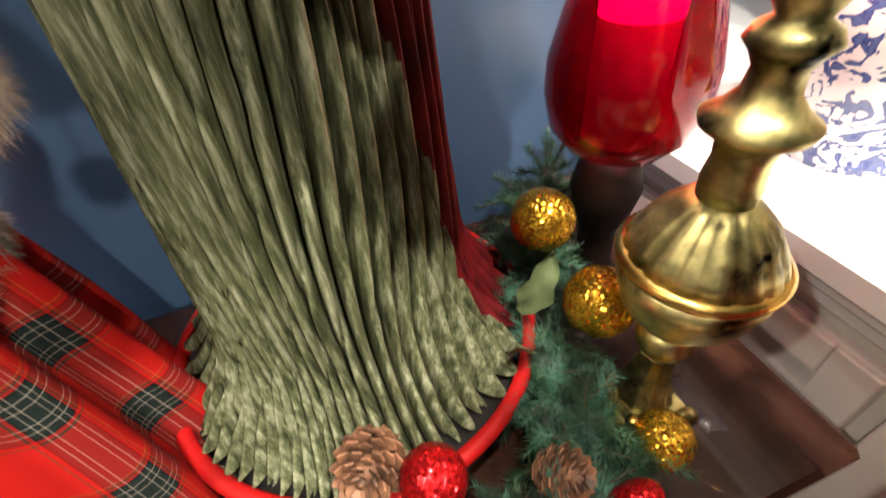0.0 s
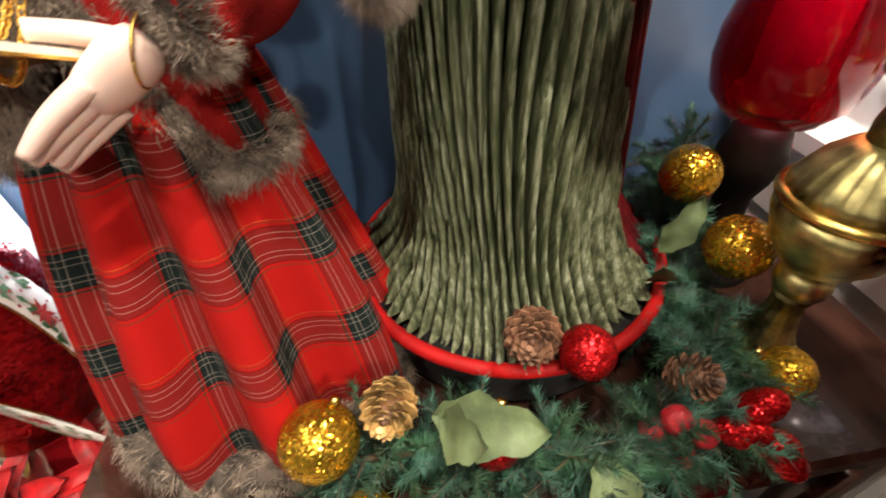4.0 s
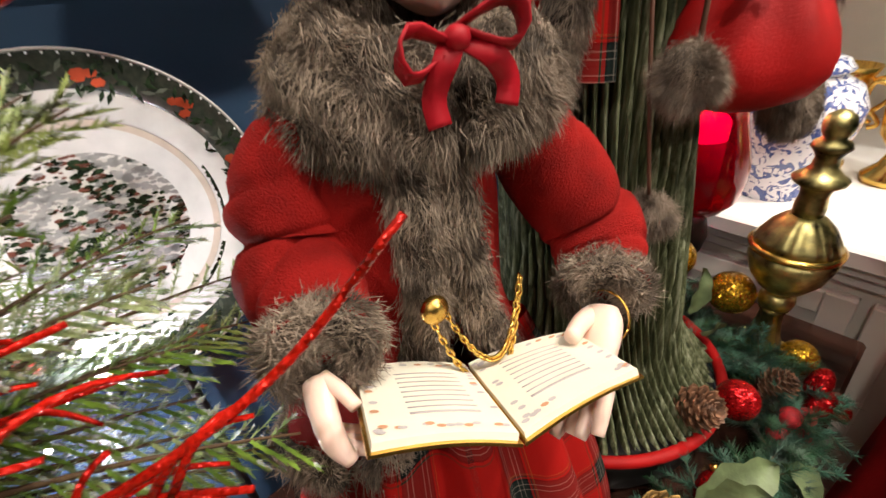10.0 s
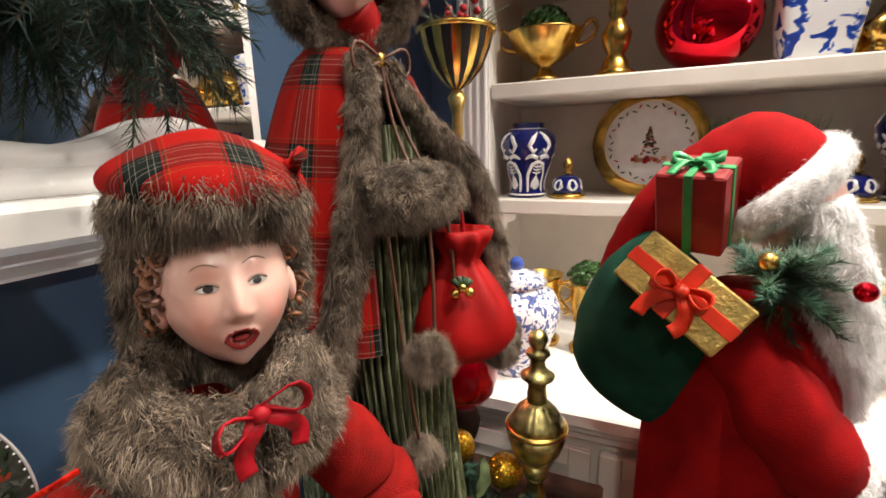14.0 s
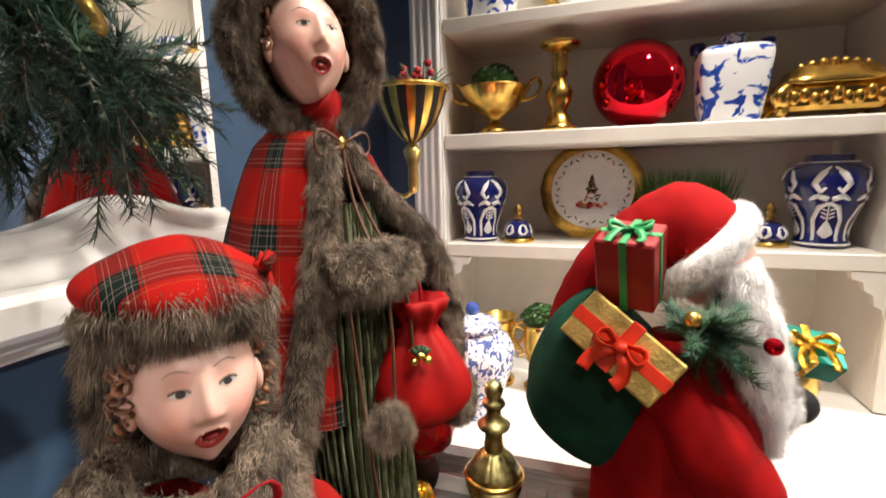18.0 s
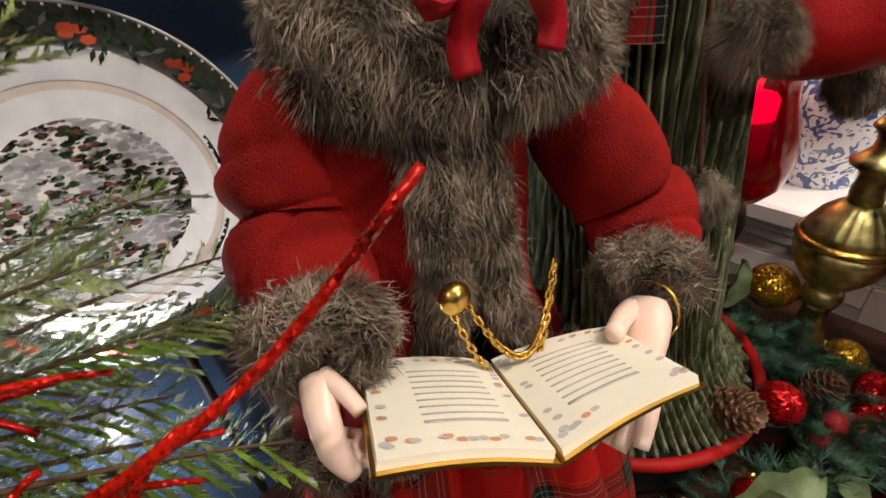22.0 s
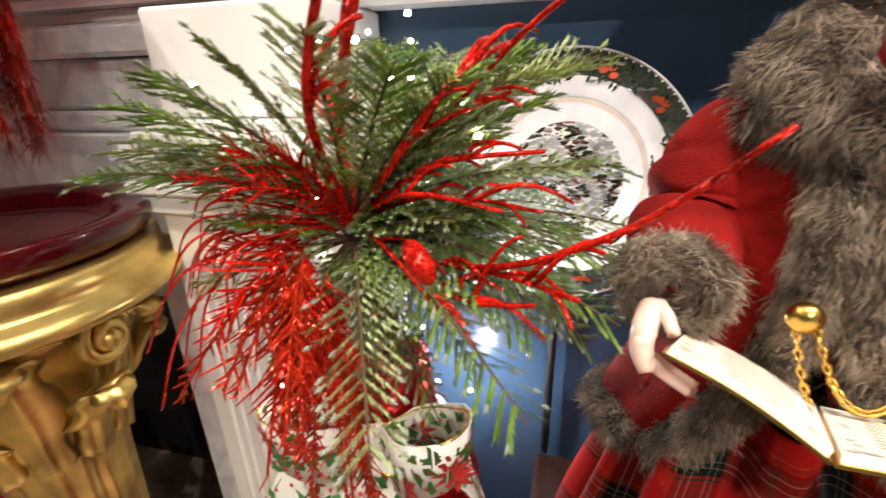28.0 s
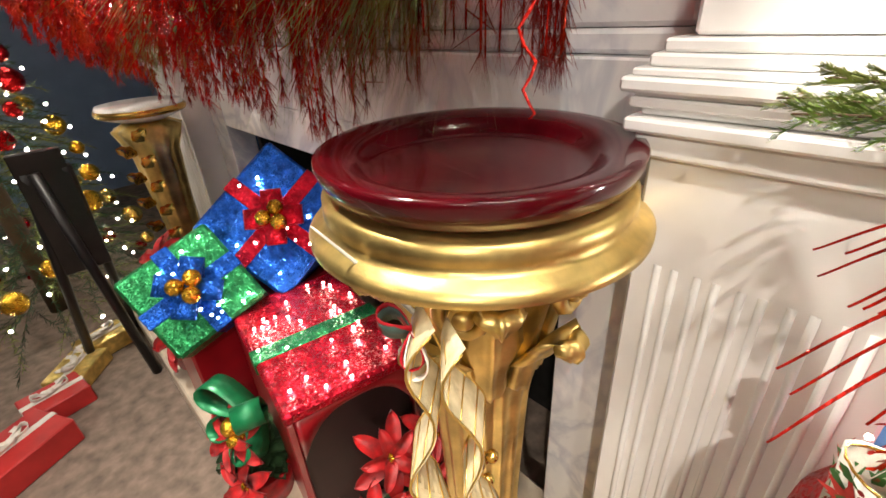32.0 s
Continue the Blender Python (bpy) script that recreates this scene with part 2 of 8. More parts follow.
def plaid(name, period, red=(0.36, 0.007, 0.005), dull=0.9):
    mt = mat(name, red, 0.9, bump=0.35, bscale=900, spec=0.15)
    nt = mt.node_tree
    at = nt.nodes.new("ShaderNodeAttribute")
    at.attribute_name = "pat"
    sp = nt.nodes.new("ShaderNodeSeparateXYZ")
    nt.links.new(at.outputs["Vector"], sp.inputs[0])
    dark, black, white, gold, olive = (0.008, 0.014, 0.012), (0.004, 0.004, 0.005), (0.26, 0.23, 0.19), (0.30, 0.19, 0.04), (0.035, 0.035, 0.015)
    st = [(0.0, red), (0.50, olive), (0.515, red), (0.54, black), (0.555, dark), (0.60, white), (0.608, dark), (0.64, black), (0.65, white), (0.657, dark), (0.72, black), (0.73, dark), (0.77, white), (0.778, black), (0.79, dark), (0.83, white), (0.838, dark), (0.88, black), (0.90, red), (0.925, olive), (0.935, red), (0.95, gold), (0.957, red)]
    st = [(p, tuple(v * dull for v in c)) for p, c in st]
    a = stripes(nt, sp.outputs[0], period, st)
    b = stripes(nt, sp.outputs[1], period, st, 0.25)
    mx = nt.nodes.new("ShaderNodeMix")
    mx.data_type = "RGBA"
    mx.inputs["Factor"].default_value = 0.5
    nt.links.new(a, mx.inputs["A"])
    nt.links.new(b, mx.inputs["B"])
    nt.links.new(mx.outputs["Result"], nt.nodes["Principled BSDF"].inputs["Base Color"])
    return mt


def spotted(name, ground, ink, scale, low, high, rough=0.15, coat=0.5, ink2=None, distort=1.0):
    """Glazed ware with a painted pattern of sprigs and scrolls."""
    mt = mat(name, ground, rough, coat=coat, vary=0.03)
    nt = mt.node_tree
    b = nt.nodes["Principled BSDF"]
    co = nt.nodes.new("ShaderNodeTexCoord")
    nz = nt.nodes.new("ShaderNodeTexNoise")
    nz.inputs["Scale"].default_value, nz.inputs["Detail"].default_value, nz.inputs["Distortion"].default_value = scale, 2.5, distort
    nt.links.new(co.outputs["Object"], nz.inputs["Vector"])
    rp = nt.nodes.new("ShaderNodeValToRGB")
    el = rp.color_ramp.elements
    el[0].position, el[1].position = low, high
    el[0].color, el[1].color = (*ground, 1), (*ink, 1)
    if ink2:
        e = el.new(min(0.98, high + 0.06))
        e.color = (*ink2, 1)
    nt.links.new(nz.outputs["Fac"], rp.inputs["Fac"])
    nt.links.new(rp.outputs["Color"], b.inputs["Base Color"])
    return mt


def glitter(name, color, rough=0.25, scale=900.0, metal=0.85, holes=0.0, strength=0.9):
    """Sequin or glitter cloth: small flakes that each face their own way."""
    mt = mat(name, color, rough, metal, vary=0.25, scale=40)
    nt = mt.node_tree
    b = nt.nodes["Principled BSDF"]
    co = nt.nodes.new("ShaderNodeTexCoord")
    vo = nt.nodes.new("ShaderNodeTexVoronoi")
    vo.inputs["Scale"].default_value = scale
    nt.links.new(co.outputs["Object"], vo.inputs["Vector"])
    nm = nt.nodes.new("ShaderNodeNormalMap")
    nm.space = "OBJECT"
    nm.inputs["Strength"].default_value = strength
    ge = nt.nodes.new("ShaderNodeNewGeometry")
    va = nt.nodes.new("ShaderNodeVectorMath")
    va.operation = "SUBTRACT"
    va.inputs[1].default_value = (0.5, 0.5, 0.5)
    nt.links.new(vo.outputs["Color"], va.inputs[0])
    sc = nt.nodes.new("ShaderNodeVectorMath")
    sc.operation = "SCALE"
    sc.inputs["Scale"].default_value = strength
    nt.links.new(va.outputs[0], sc.inputs[0])
    ad = nt.nodes.new("ShaderNodeVectorMath")
    ad.operation = "ADD"
    nt.links.new(ge.outputs["Normal"], ad.inputs[0])
    nt.links.new(sc.outputs[0], ad.inputs[1])
    no = nt.nodes.new("ShaderNodeVectorMath")
    no.operation = "NORMALIZE"
    nt.links.new(ad.outputs[0], no.inputs[0])
    nt.links.new(no.outputs[0], b.inputs["Normal"])
    nt.nodes.remove(nm)
    return mt


M_WALL = mat("blue_wall_paint", (0.17, 0.25, 0.40), 0.5, vary=0.05, scale=8, bump=0.12, bscale=250)
M_NAVY = mat("navy_panel_paint", (0.045, 0.088, 0.155), 0.26, vary=0.06, scale=7, bump=0.1, bscale=220)
M_WHITE = mat("white_gloss_paint", (0.90, 0.89, 0.87), 0.25, vary=0.03, scale=10, coat=0.2, bump=0.03, bscale=120)
M_CREAM = mat("cream_shelf_paint", (0.80, 0.755, 0.69), 0.38, vary=0.03, scale=9, bump=0.04, bscale=150)
M_CEIL = mat("ceiling_paint", (0.42, 0.41, 0.39), 0.8, vary=0.02)
M_CARPET = mat("brown_carpet", (0.25, 0.19, 0.15), 0.95, vary=0.2, scale=22, bump=0.8, bscale=700)
M_HEARTH = mat("cream_stone", (0.62, 0.52, 0.40), 0.35, vary=0.12, scale=14)
M_BLACK = mat("firebox_black", (0.012, 0.011, 0.010), 0.6, vary=0.3)
M_DARKWOOD = mat("dark_walnut_polish", (0.035, 0.014, 0.009), 0.22, vary=0.35, scale=18, coat=0.5)
M_GOLD = mat("gilt_metal", (0.83, 0.53, 0.13), 0.27, 1.0, vary=0.18, scale=26, bump=0.15, bscale=90)
M_OLDGOLD = mat("antique_gilt", (0.80, 0.58, 0.24), 0.40, 1.0, vary=0.5, scale=34, bump=0.35, bscale=70)
M_LEAFGOLD = mat("gold_leaf_plaster", (0.86, 0.60, 0.21), 0.36, 0.95, vary=0.25, scale=16, bump=0.2, bscale=120)
M_MIRROR = mat("mirror_glass", (0.92, 0.93, 0.93), 0.015, 1.0, vary=0.0)


def marble():
    mt = mat("veined_white_marble", (0.80, 0.79, 0.79), 0.18, vary=0.04, scale=6, coat=0.3)
    nt = mt.node_tree
    co = nt.nodes.new("ShaderNodeTexCoord")
    wv = nt.nodes.new("ShaderNodeTexNoise")
    wv.inputs["Scale"].default_value, wv.inputs["Detail"].default_value, wv.inputs["Distortion"].default_value = 5.0, 5, 1.6
    nt.links.new(co.outputs["Object"], wv.inputs["Vector"])
    rp = nt.nodes.new("ShaderNodeValToRGB")
    el = rp.color_ramp.elements
    el[0].position, el[1].position = 0.40, 0.62
    el[0].color, el[1].color = (0.82, 0.81, 0.80, 1), (0.80, 0.79, 0.78, 1)
    e = el.new(0.50)
    e.color = (0.60, 0.60, 0.64, 1)
    nt.links.new(wv.outputs["Fac"], rp.inputs["Fac"])
    nt.links.new(rp.outputs["Color"], nt.nodes["Principled BSDF"].inputs["Base Color"])
    return mt


M_MARBLE = marble()

# ---- the room ----
WX = -0.72          # face of the chimney breast
BY = 1.0            # front of the bookcase
CEIL = 2.66


def slab(name, lo, hi, material, bevel=0.003, kind="structure", label="", category="", parent=None):
    sh = Shape()
    sh.box(lo, hi, 0, bevel)
    if parent:
        return part(name, sh, material, parent, label)
    ob = sh.make(name, material)
    return tagged(ob, label, category, kind=kind)


slab("floor", (-1.6, -5.2, -0.1), (4.6, 2.2, 0.0), M_CARPET, 0, label="brown carpet floor of the shop", category="floor")
# Ceiling, east and south walls are out of view, added to bounce light.
slab("ceiling", (-1.6, -5.2, CEIL), (4.6, 2.2, CEIL + 0.1), M_CEIL, 0, label="plain grey ceiling out of view, darkened to cut bounced light", category="ceiling")
slab("wall_east", (4.5, -5.2, 0), (4.6, 2.2, CEIL), M_WALL, 0, label="blue grey painted wall", category="wall")
slab("wall_south", (-1.6, -5.2, 0), (4.5, -5.1, CEIL), M_WALL, 0, label="blue grey painted wall", category="wall")
slab("wall_north", (-1.6, 1.46, 0), (4.5, 2.2, CEIL), M_WALL, 0, label="blue grey painted wall behind the shelves", category="wall")
slab("wall_west", (-1.6, -5.1, 0), (-1.02, 1.46, CEIL), M_WALL, 0, label="blue grey painted alcove wall", category="wall")
slab("chimney_breast", (-1.015, -1.0, 0), (WX, 0.60, CEIL), M_NAVY, 0.004, label="dark blue painted chimney breast", category="wall")
slab("chimney_breast_far", (-1.015, -3.05, 0), (WX, -2.36, CEIL), M_NAVY, 0.004, label="dark blue painted chimney breast", category="wall")
slab("chimney_breast_top", (-1.015, -2.358, 0.84), (WX, -1.002, CEIL), M_NAVY, 0.002, label="dark blue painted chimney breast above the fireplace", category="wall")
slab("firebox_back", (-1.018, -2.358, 0.0), (-0.99, -1.002, 0.838), M_BLACK, 0.002, label="sooty black back of the firebox", category="fireplace")
slab("hearth", (-0.70, -3.0, 0.0), (-0.17, -0.50, 0.10), M_HEARTH, 0.006, label="cream stone hearth slab", category="hearth")

# ---- bookcase ----
bookcase = group_at("bookcase", (0.0, BY, 0.0), "cream painted built-in bookcase with deep shelves above a base cabinet", "bookcase", kind="structure")
slab("back_panel", (-0.70, 1.40, 0.74), (0.75, 1.455, CEIL - 0.01), M_CREAM, 0.002, parent=bookcase)
slab("side_panel", (-0.70, BY + 0.03, 0.75), (-0.605, 1.398, CEIL - 0.01), M_CREAM, 0.002, parent=bookcase)
slab("side_panel", (0.615, BY + 0.03, 0.75), (0.75, 1.398, CEIL - 0.01), M_CREAM, 0.002, parent=bookcase)
stile = Shape()
stile.box((-0.715, BY, 0.75), (-0.607, BY + 0.028, CEIL - 0.01), 0, 0.002)
for k in range(4):
    stile.tube([(-0.70 + 0.026 * k, BY - 0.001, 0.80), (-0.70 + 0.026 * k, BY - 0.001, 2.6)], 0.0085, 0, 8)
part("fluted_stile", stile, M_WHITE, bookcase, "white fluted stile")
slab("stile", (0.613, BY, 0.75), (0.76, BY + 0.028, CEIL - 0.01), M_CREAM, 0.003, parent=bookcase)
for z0, z1 in ((1.865, 1.905), (1.502, 1.548), (1.142, 1.188)):
    slab("shelf", (-0.604, BY + 0.002, z0), (0.612, 1.398, z1), M_CREAM, 0.004, parent=bookcase)
bracket = Shape()
for x0 in (-0.603, 0.53):
    s = 1 if x0 < 0 else -1
    xs = x0 if s > 0 else 0.611
    pts = [(0, 0), (0.085, 0), (0.08, -0.02), (0.055, -0.028), (0.05, -0.05), (0.03, -0.062), (0.026, -0.09), (0.008, -0.10), (0, -0.13)]
    a = [(xs + s * p[0], BY + 0.004, 1.14 + p[1]) for p in pts]
    b = [(xs + s * p[0], BY + 0.026, 1.14 + p[1]) for p in pts]
    n = len(pts)
    bracket.add(a + b, [tuple(range(n)), tuple(range(2 * n - 1, n - 1, -1))] + [(i, i + n, (i + 1) % n + n, (i + 1) % n) for i in range(n)], 0, False)
part("scrolled_bracket", bracket, M_CREAM, bookcase)
counter = Shape()
counter.box((-1.015, 0.555, 0.705), (4.4, 1.455, 0.745), 0, 0.006)
counter.box((-1.015, 0.572, 0.682), (4.4, 0.80, 0.704), 0, 0.006)
counter.box((-1.015, 0.588, 0.655), (4.4, 0.80, 0.681), 0, 0.004)
part("counter_top", counter, M_WHITE, bookcase, "white moulded counter edge")
slab("base_cabinet", (-1.015, 0.61, 0.0), (4.4, 1.455, 0.654), M_CREAM, 0.003, parent=bookcase)
for k in range(4):
    x0 = -0.66 + 0.46 * k
    dr = Shape()
    dr.box((x0, 0.592, 0.09), (x0 + 0.44, 0.609, 0.63), 0, 0.003)
    for u0, u1, w0, w1 in ((0.0, 0.05, 0.09, 0.63), (0.39, 0.44, 0.09, 0.63), (0.051, 0.389, 0.09, 0.14), (0.051, 0.389, 0.58, 0.63)):
        dr.box((x0 + u0, 0.582, w0), (x0 + u1, 0.5915, w1), 0, 0.003)
    part("cabinet_door", dr, M_CREAM, bookcase)

# ---- mantel, fireplace and mirror ----
fire = group_at("fireplace", (WX, -1.7, 0.0), "white marble and timber fireplace surround with a deep mantel shelf", "fireplace", kind="structure")
mantel = Shape()
mantel.box((WX + 0.001, -2.95, 1.275), (-0.615, 0.14, 1.318), 0, 0.008)
mantel.box((WX + 0.001, -2.93, 1.262), (-0.64, 0.12, 1.2745), 0, 0.004)
mantel.box((WX + 0.001, -2.90, 1.244), (-0.665, 0.10, 1.2615), 0, 0.004)
part("mantel_shelf", mantel, M_WHITE, fire, "white moulded mantel shelf")


def pilaster(y0, y1):
    sh = Shape()
    sh.box((WX + 0.001, y0 + 0.015, 0.10), (-0.535, y1 - 0.015, 1.02), 0, 0.004)
    for k in range(5):
        yy = y0 + 0.055 + k * (y1 - y0 - 0.11) / 4
        sh.tube([(-0.536, yy - 0.009, 0.22), (-0.536, yy - 0.009, 0.90)], 0.0045, 0, 8)
        sh.tube([(-0.536, yy + 0.009, 0.22), (-0.536, yy + 0.009, 0.90)], 0.0045, 0, 8)
    sh.box((WX + 0.001, y0 + 0.008, 0.10), (-0.525, y1 - 0.008, 0.20), 0, 0.005)
    sh.box((WX + 0.001, y0 + 0.004, 1.021), (-0.522, y1 - 0.004, 1.045), 0, 0.003)
    sh.box((WX + 0.001, y0 - 0.006, 1.046), (-0.512, y1 + 0.006, 1.06), 0, 0.003)
    for lo, hi, out in ((1.061, 1.068, 0.004), (1.0685, 1.078, -0.006), (1.0785, 1.083, -0.002), (1.0835, 1.097, -0.014), (1.0975, 1.104, -0.006), (1.1045, 1.116, 0.004), (1.1165, 1.128, 0.012)):
        sh.box((WX + 0.001, y0 + out, lo), (-0.525 - out, y1 - out, hi), 0, 0.0035)
    sh.box((WX + 0.001, y0 + 0.03, 1.129), (-0.555, y1 - 0.03, 1.243), 0, 0.004)
    return sh


part("pilaster", pilaster(-0.875, -0.60), M_WHITE, fire, "white fluted pilaster with a moulded capital")
part("pilaster", pilaster(-2.76, -2.485), M_WHITE, fire, "white fluted pilaster with a moulded capital")
slip = Shape()
slip.box((WX + 0.001, -1.0, 0.10), (-0.625, -0.877, 0.95), 0, 0.003)
slip.box((WX + 0.001, -2.484, 0.10), (-0.625, -2.36, 0.95), 0, 0.003)
slip.box((WX + 0.001, -2.484, 0.951), (-0.625, -0.877, 1.10), 0, 0.003)
slip.box((WX + 0.001, -2.358, 0.84), (-0.626, -1.002, 0.95), 0, 0.003)
part("marble_slip", slip, M_MARBLE, fire, "veined white marble slip round the firebox")
frieze = Shape()
for k, (x, z0, z1) in enumerate(((-0.645, 1.101, 1.13), (-0.655, 1.131, 1.20), (-0.64, 1.201, 1.243))):
    frieze.box((WX + 0.001, -2.484, z0), (x, -0.877, z1), 0, 0.006)
part("frieze", frieze, M_MARBLE, fire)
sidew = Shape()
sidew.box((-0.985, -1.03, 0.0), (WX - 0.001, -1.004, 0.838), 0, 0.002)
sidew.box((-0.985, -2.356, 0.0), (WX - 0.001, -2.33, 0.838), 0, 0.002)
sidew.box((-0.985, -2.33, 0.815), (WX - 0.001, -1.03, 0.838), 0, 0.002)
part("firebox_lining", sidew, M_BLACK, fire, "sooty black firebox lining")

mirror = group_at("mantel_mirror", (WX, -1.2, 1.32), "large mirror in a white carved wavy frame standing on the mantel", "mirror")
glass = Shape()
glass.box((WX + 0.012, -2.6, 1.345), (WX + 0.016, 0.12, 2.58), 0, 0.0005)
part("mirror_pane", glass, M_MIRROR, mirror, "silvered mirror glass")
backing = Shape()
backing.box((WX + 0.001, -2.62, 1.319), (WX + 0.011, 0.14, 2.60), 0, 0.001)
part("backing", backing, M_WHITE, mirror)


def wave_height(y):
    u = (y + 0.02) * 2 * math.pi / 0.36
    return 1.372 + 0.014 * math.cos(u) + 0.006 * math.cos(2 * u + 0.6)


fr = Shape()
ys = [-2.6 + 2.72 * k / 260 for k in range(261)]
section = [(0.018, -0.02), (0.018, 0.0), (0.026, 0.008), (0.036, 0.008), (0.046, 0.0), (0.048, -0.010), (0.043, -0.018), (0.044, -0.024)]
rows = []
for y in ys:
    h = wave_height(y)
    row = [Vector((WX + a, y, h + b)) for a, b in section]
    row += [Vector((WX + 0.052, y, 1.345)), Vector((WX + 0.064, y, 1.332)), Vector((WX + 0.070, y, 1.3185)), Vector((WX + 0.018, y, 1.3185))]
    rows.append(row)
fr.rings(rows, 0, cap0=True, cap1=True)
part("carved_rail", fr, M_WHITE, mirror, "white carved rail with a wavy top edge")

# ---- side table ----
table = group_at("side_table", (-0.44, 0.08, 0.0), "dark polished wood side table with rounded top edge", "table")
tt = Shape()
tt.box((-0.70, -0.40, 0.548), (-0.185, 0.55, 0.58), 0, 0.007)
part("tabletop", tt, M_DARKWOOD, table)
ap = Shape()
ap.box((-0.675, -0.37, 0.44), (-0.215, 0.525, 0.547), 0, 0.004)
part("apron", ap, M_DARKWOOD, table)
for lx in (-0.66, -0.235):
    for ly in (-0.355, 0.505):
        lg = Shape()
        lg.lathe([(0.022, 0.0), (0.02, 0.05), (0.026, 0.30), (0.03, 0.439)], (lx, ly, 0), 12)
        part("leg", lg, M_DARKWOOD, table)
for ky in (-0.12, 0.28):
    kn = Shape()
    kn.ball((-0.203, ky, 0.495), 0.011, 0, 12)
    part("knob", kn, M_OLDGOLD, table, "brass drawer knob")

# ---- doll materials ----
M_SKIN = mat("painted_porcelain", (0.82, 0.55, 0.47), 0.28, vary=0.05, scale=18, sub=0.1, coat=0.25, color2=(0.78, 0.46, 0.38))


def rosy(mt, tint):
    """Painted blush on the cheeks, nose and eyelids."""
    nt = mt.node_tree
    b = nt.nodes["Principled BSDF"]
    old = b.inputs["Base Color"].links[0].from_socket
    at = nt.nodes.new("ShaderNodeAttribute")
    at.attribute_name = "pat"
    sp = nt.nodes.new("ShaderNodeSeparateXYZ")
    nt.links.new(at.outputs["Vector"], sp.inputs[0])
    mx = nt.nodes.new("ShaderNodeMix")
    mx.data_type = "RGBA"
    nt.links.new(sp.outputs[0], mx.inputs["Factor"])
    nt.links.new(old, mx.inputs["A"])
    mx.inputs["B"].default_value = (*tint, 1)
    nt.links.new(mx.outputs["Result"], b.inputs["Base Color"])


rosy(M_SKIN, (0.74, 0.26, 0.20))
M_HAND = mat("pale_porcelain", (0.84, 0.60, 0.50), 0.3, vary=0.05, scale=20, sub=0.1, coat=0.2)
M_LIP = mat("lip_paint", (0.34, 0.035, 0.035), 0.25)
M_MOUTH = mat("mouth_paint", (0.36, 0.12, 0.10), 0.5)
M_EYEW = mat("eye_white_paint", (0.72, 0.68, 0.64), 0.2)
M_IRIS = mat("iris_paint", (0.06, 0.05, 0.05), 0.12, coat=0.6)
M_BROW = mat("brow_paint", (0.44, 0.26, 0.19), 0.6)
M_HAIR = mat("auburn_hair", (0.30, 0.13, 0.065), 0.55, vary=0.4, scale=60, bump=0.8, bscale=220)
M_FUR = mat("grey_brown_fur", (0.30, 0.235, 0.18), 0.7, vary=0.25, scale=42, spec=0.25, color2=(0.055, 0.040, 0.029))


def strand_tones(mt):
    """Each hair gets its own tone."""
    nt = mt.node_tree
    b = nt.nodes["Principled BSDF"]
    old = b.inputs["Base Color"].links[0].from_socket
    ge = nt.nodes.new("ShaderNodeNewGeometry")
    rp = nt.nodes.new("ShaderNodeMapRange")
    rp.inputs["To Min"].default_value, rp.inputs["To Max"].default_value = 0.55, 1.35
    nt.links.new(ge.outputs["Random Per Island"], rp.inputs["Value"])
    mx = nt.nodes.new("ShaderNodeVectorMath")
    mx.operation = "SCALE"
    nt.links.new(old, mx.inputs[0])
    nt.links.new(rp.outputs["Result"], mx.inputs["Scale"])
    nt.links.new(mx.outputs[0], b.inputs["Base Color"])


strand_tones(M_FUR)
M_FURSKIN = mat("fur_backing", (0.07, 0.052, 0.038), 0.9, vary=0.4, scale=60, bump=0.6, bscale=300)
M_RED = mat("red_wool_cloth", (0.27, 0.0065, 0.0045), 0.85, vary=0.2, scale=25, spec=0.2, bump=0.9, bscale=700)
M_SATIN = mat("red_satin", (0.34, 0.004, 0.004), 0.6, vary=0.15, scale=20, spec=0.25, bump=0.25, bscale=500)
M_VELVET = mat("red_velvet_ribbon", (0.36, 0.004, 0.012), 0.55, vary=0.15, scale=40, spec=0.3)
M_PLAID = plaid("red_tartan_cloth", 0.135)
M_PLAID2 = plaid("red_tartan_cape", 0.10)
M_PLAID3 = plaid("red_tartan_cap", 0.062)
M_CORD = mat("brown_leather_cord", (0.11, 0.045, 0.025), 0.5)
M_PAPER = mat("cream_page", (0.82, 0.77, 0.64), 0.55, vary=0.04, scale=30)
M_INK = mat("faded_ink", (0.52, 0.47, 0.46), 0.7)
M_PRINT = mat("page_flower_print", (0.60, 0.30, 0.16), 0.7)


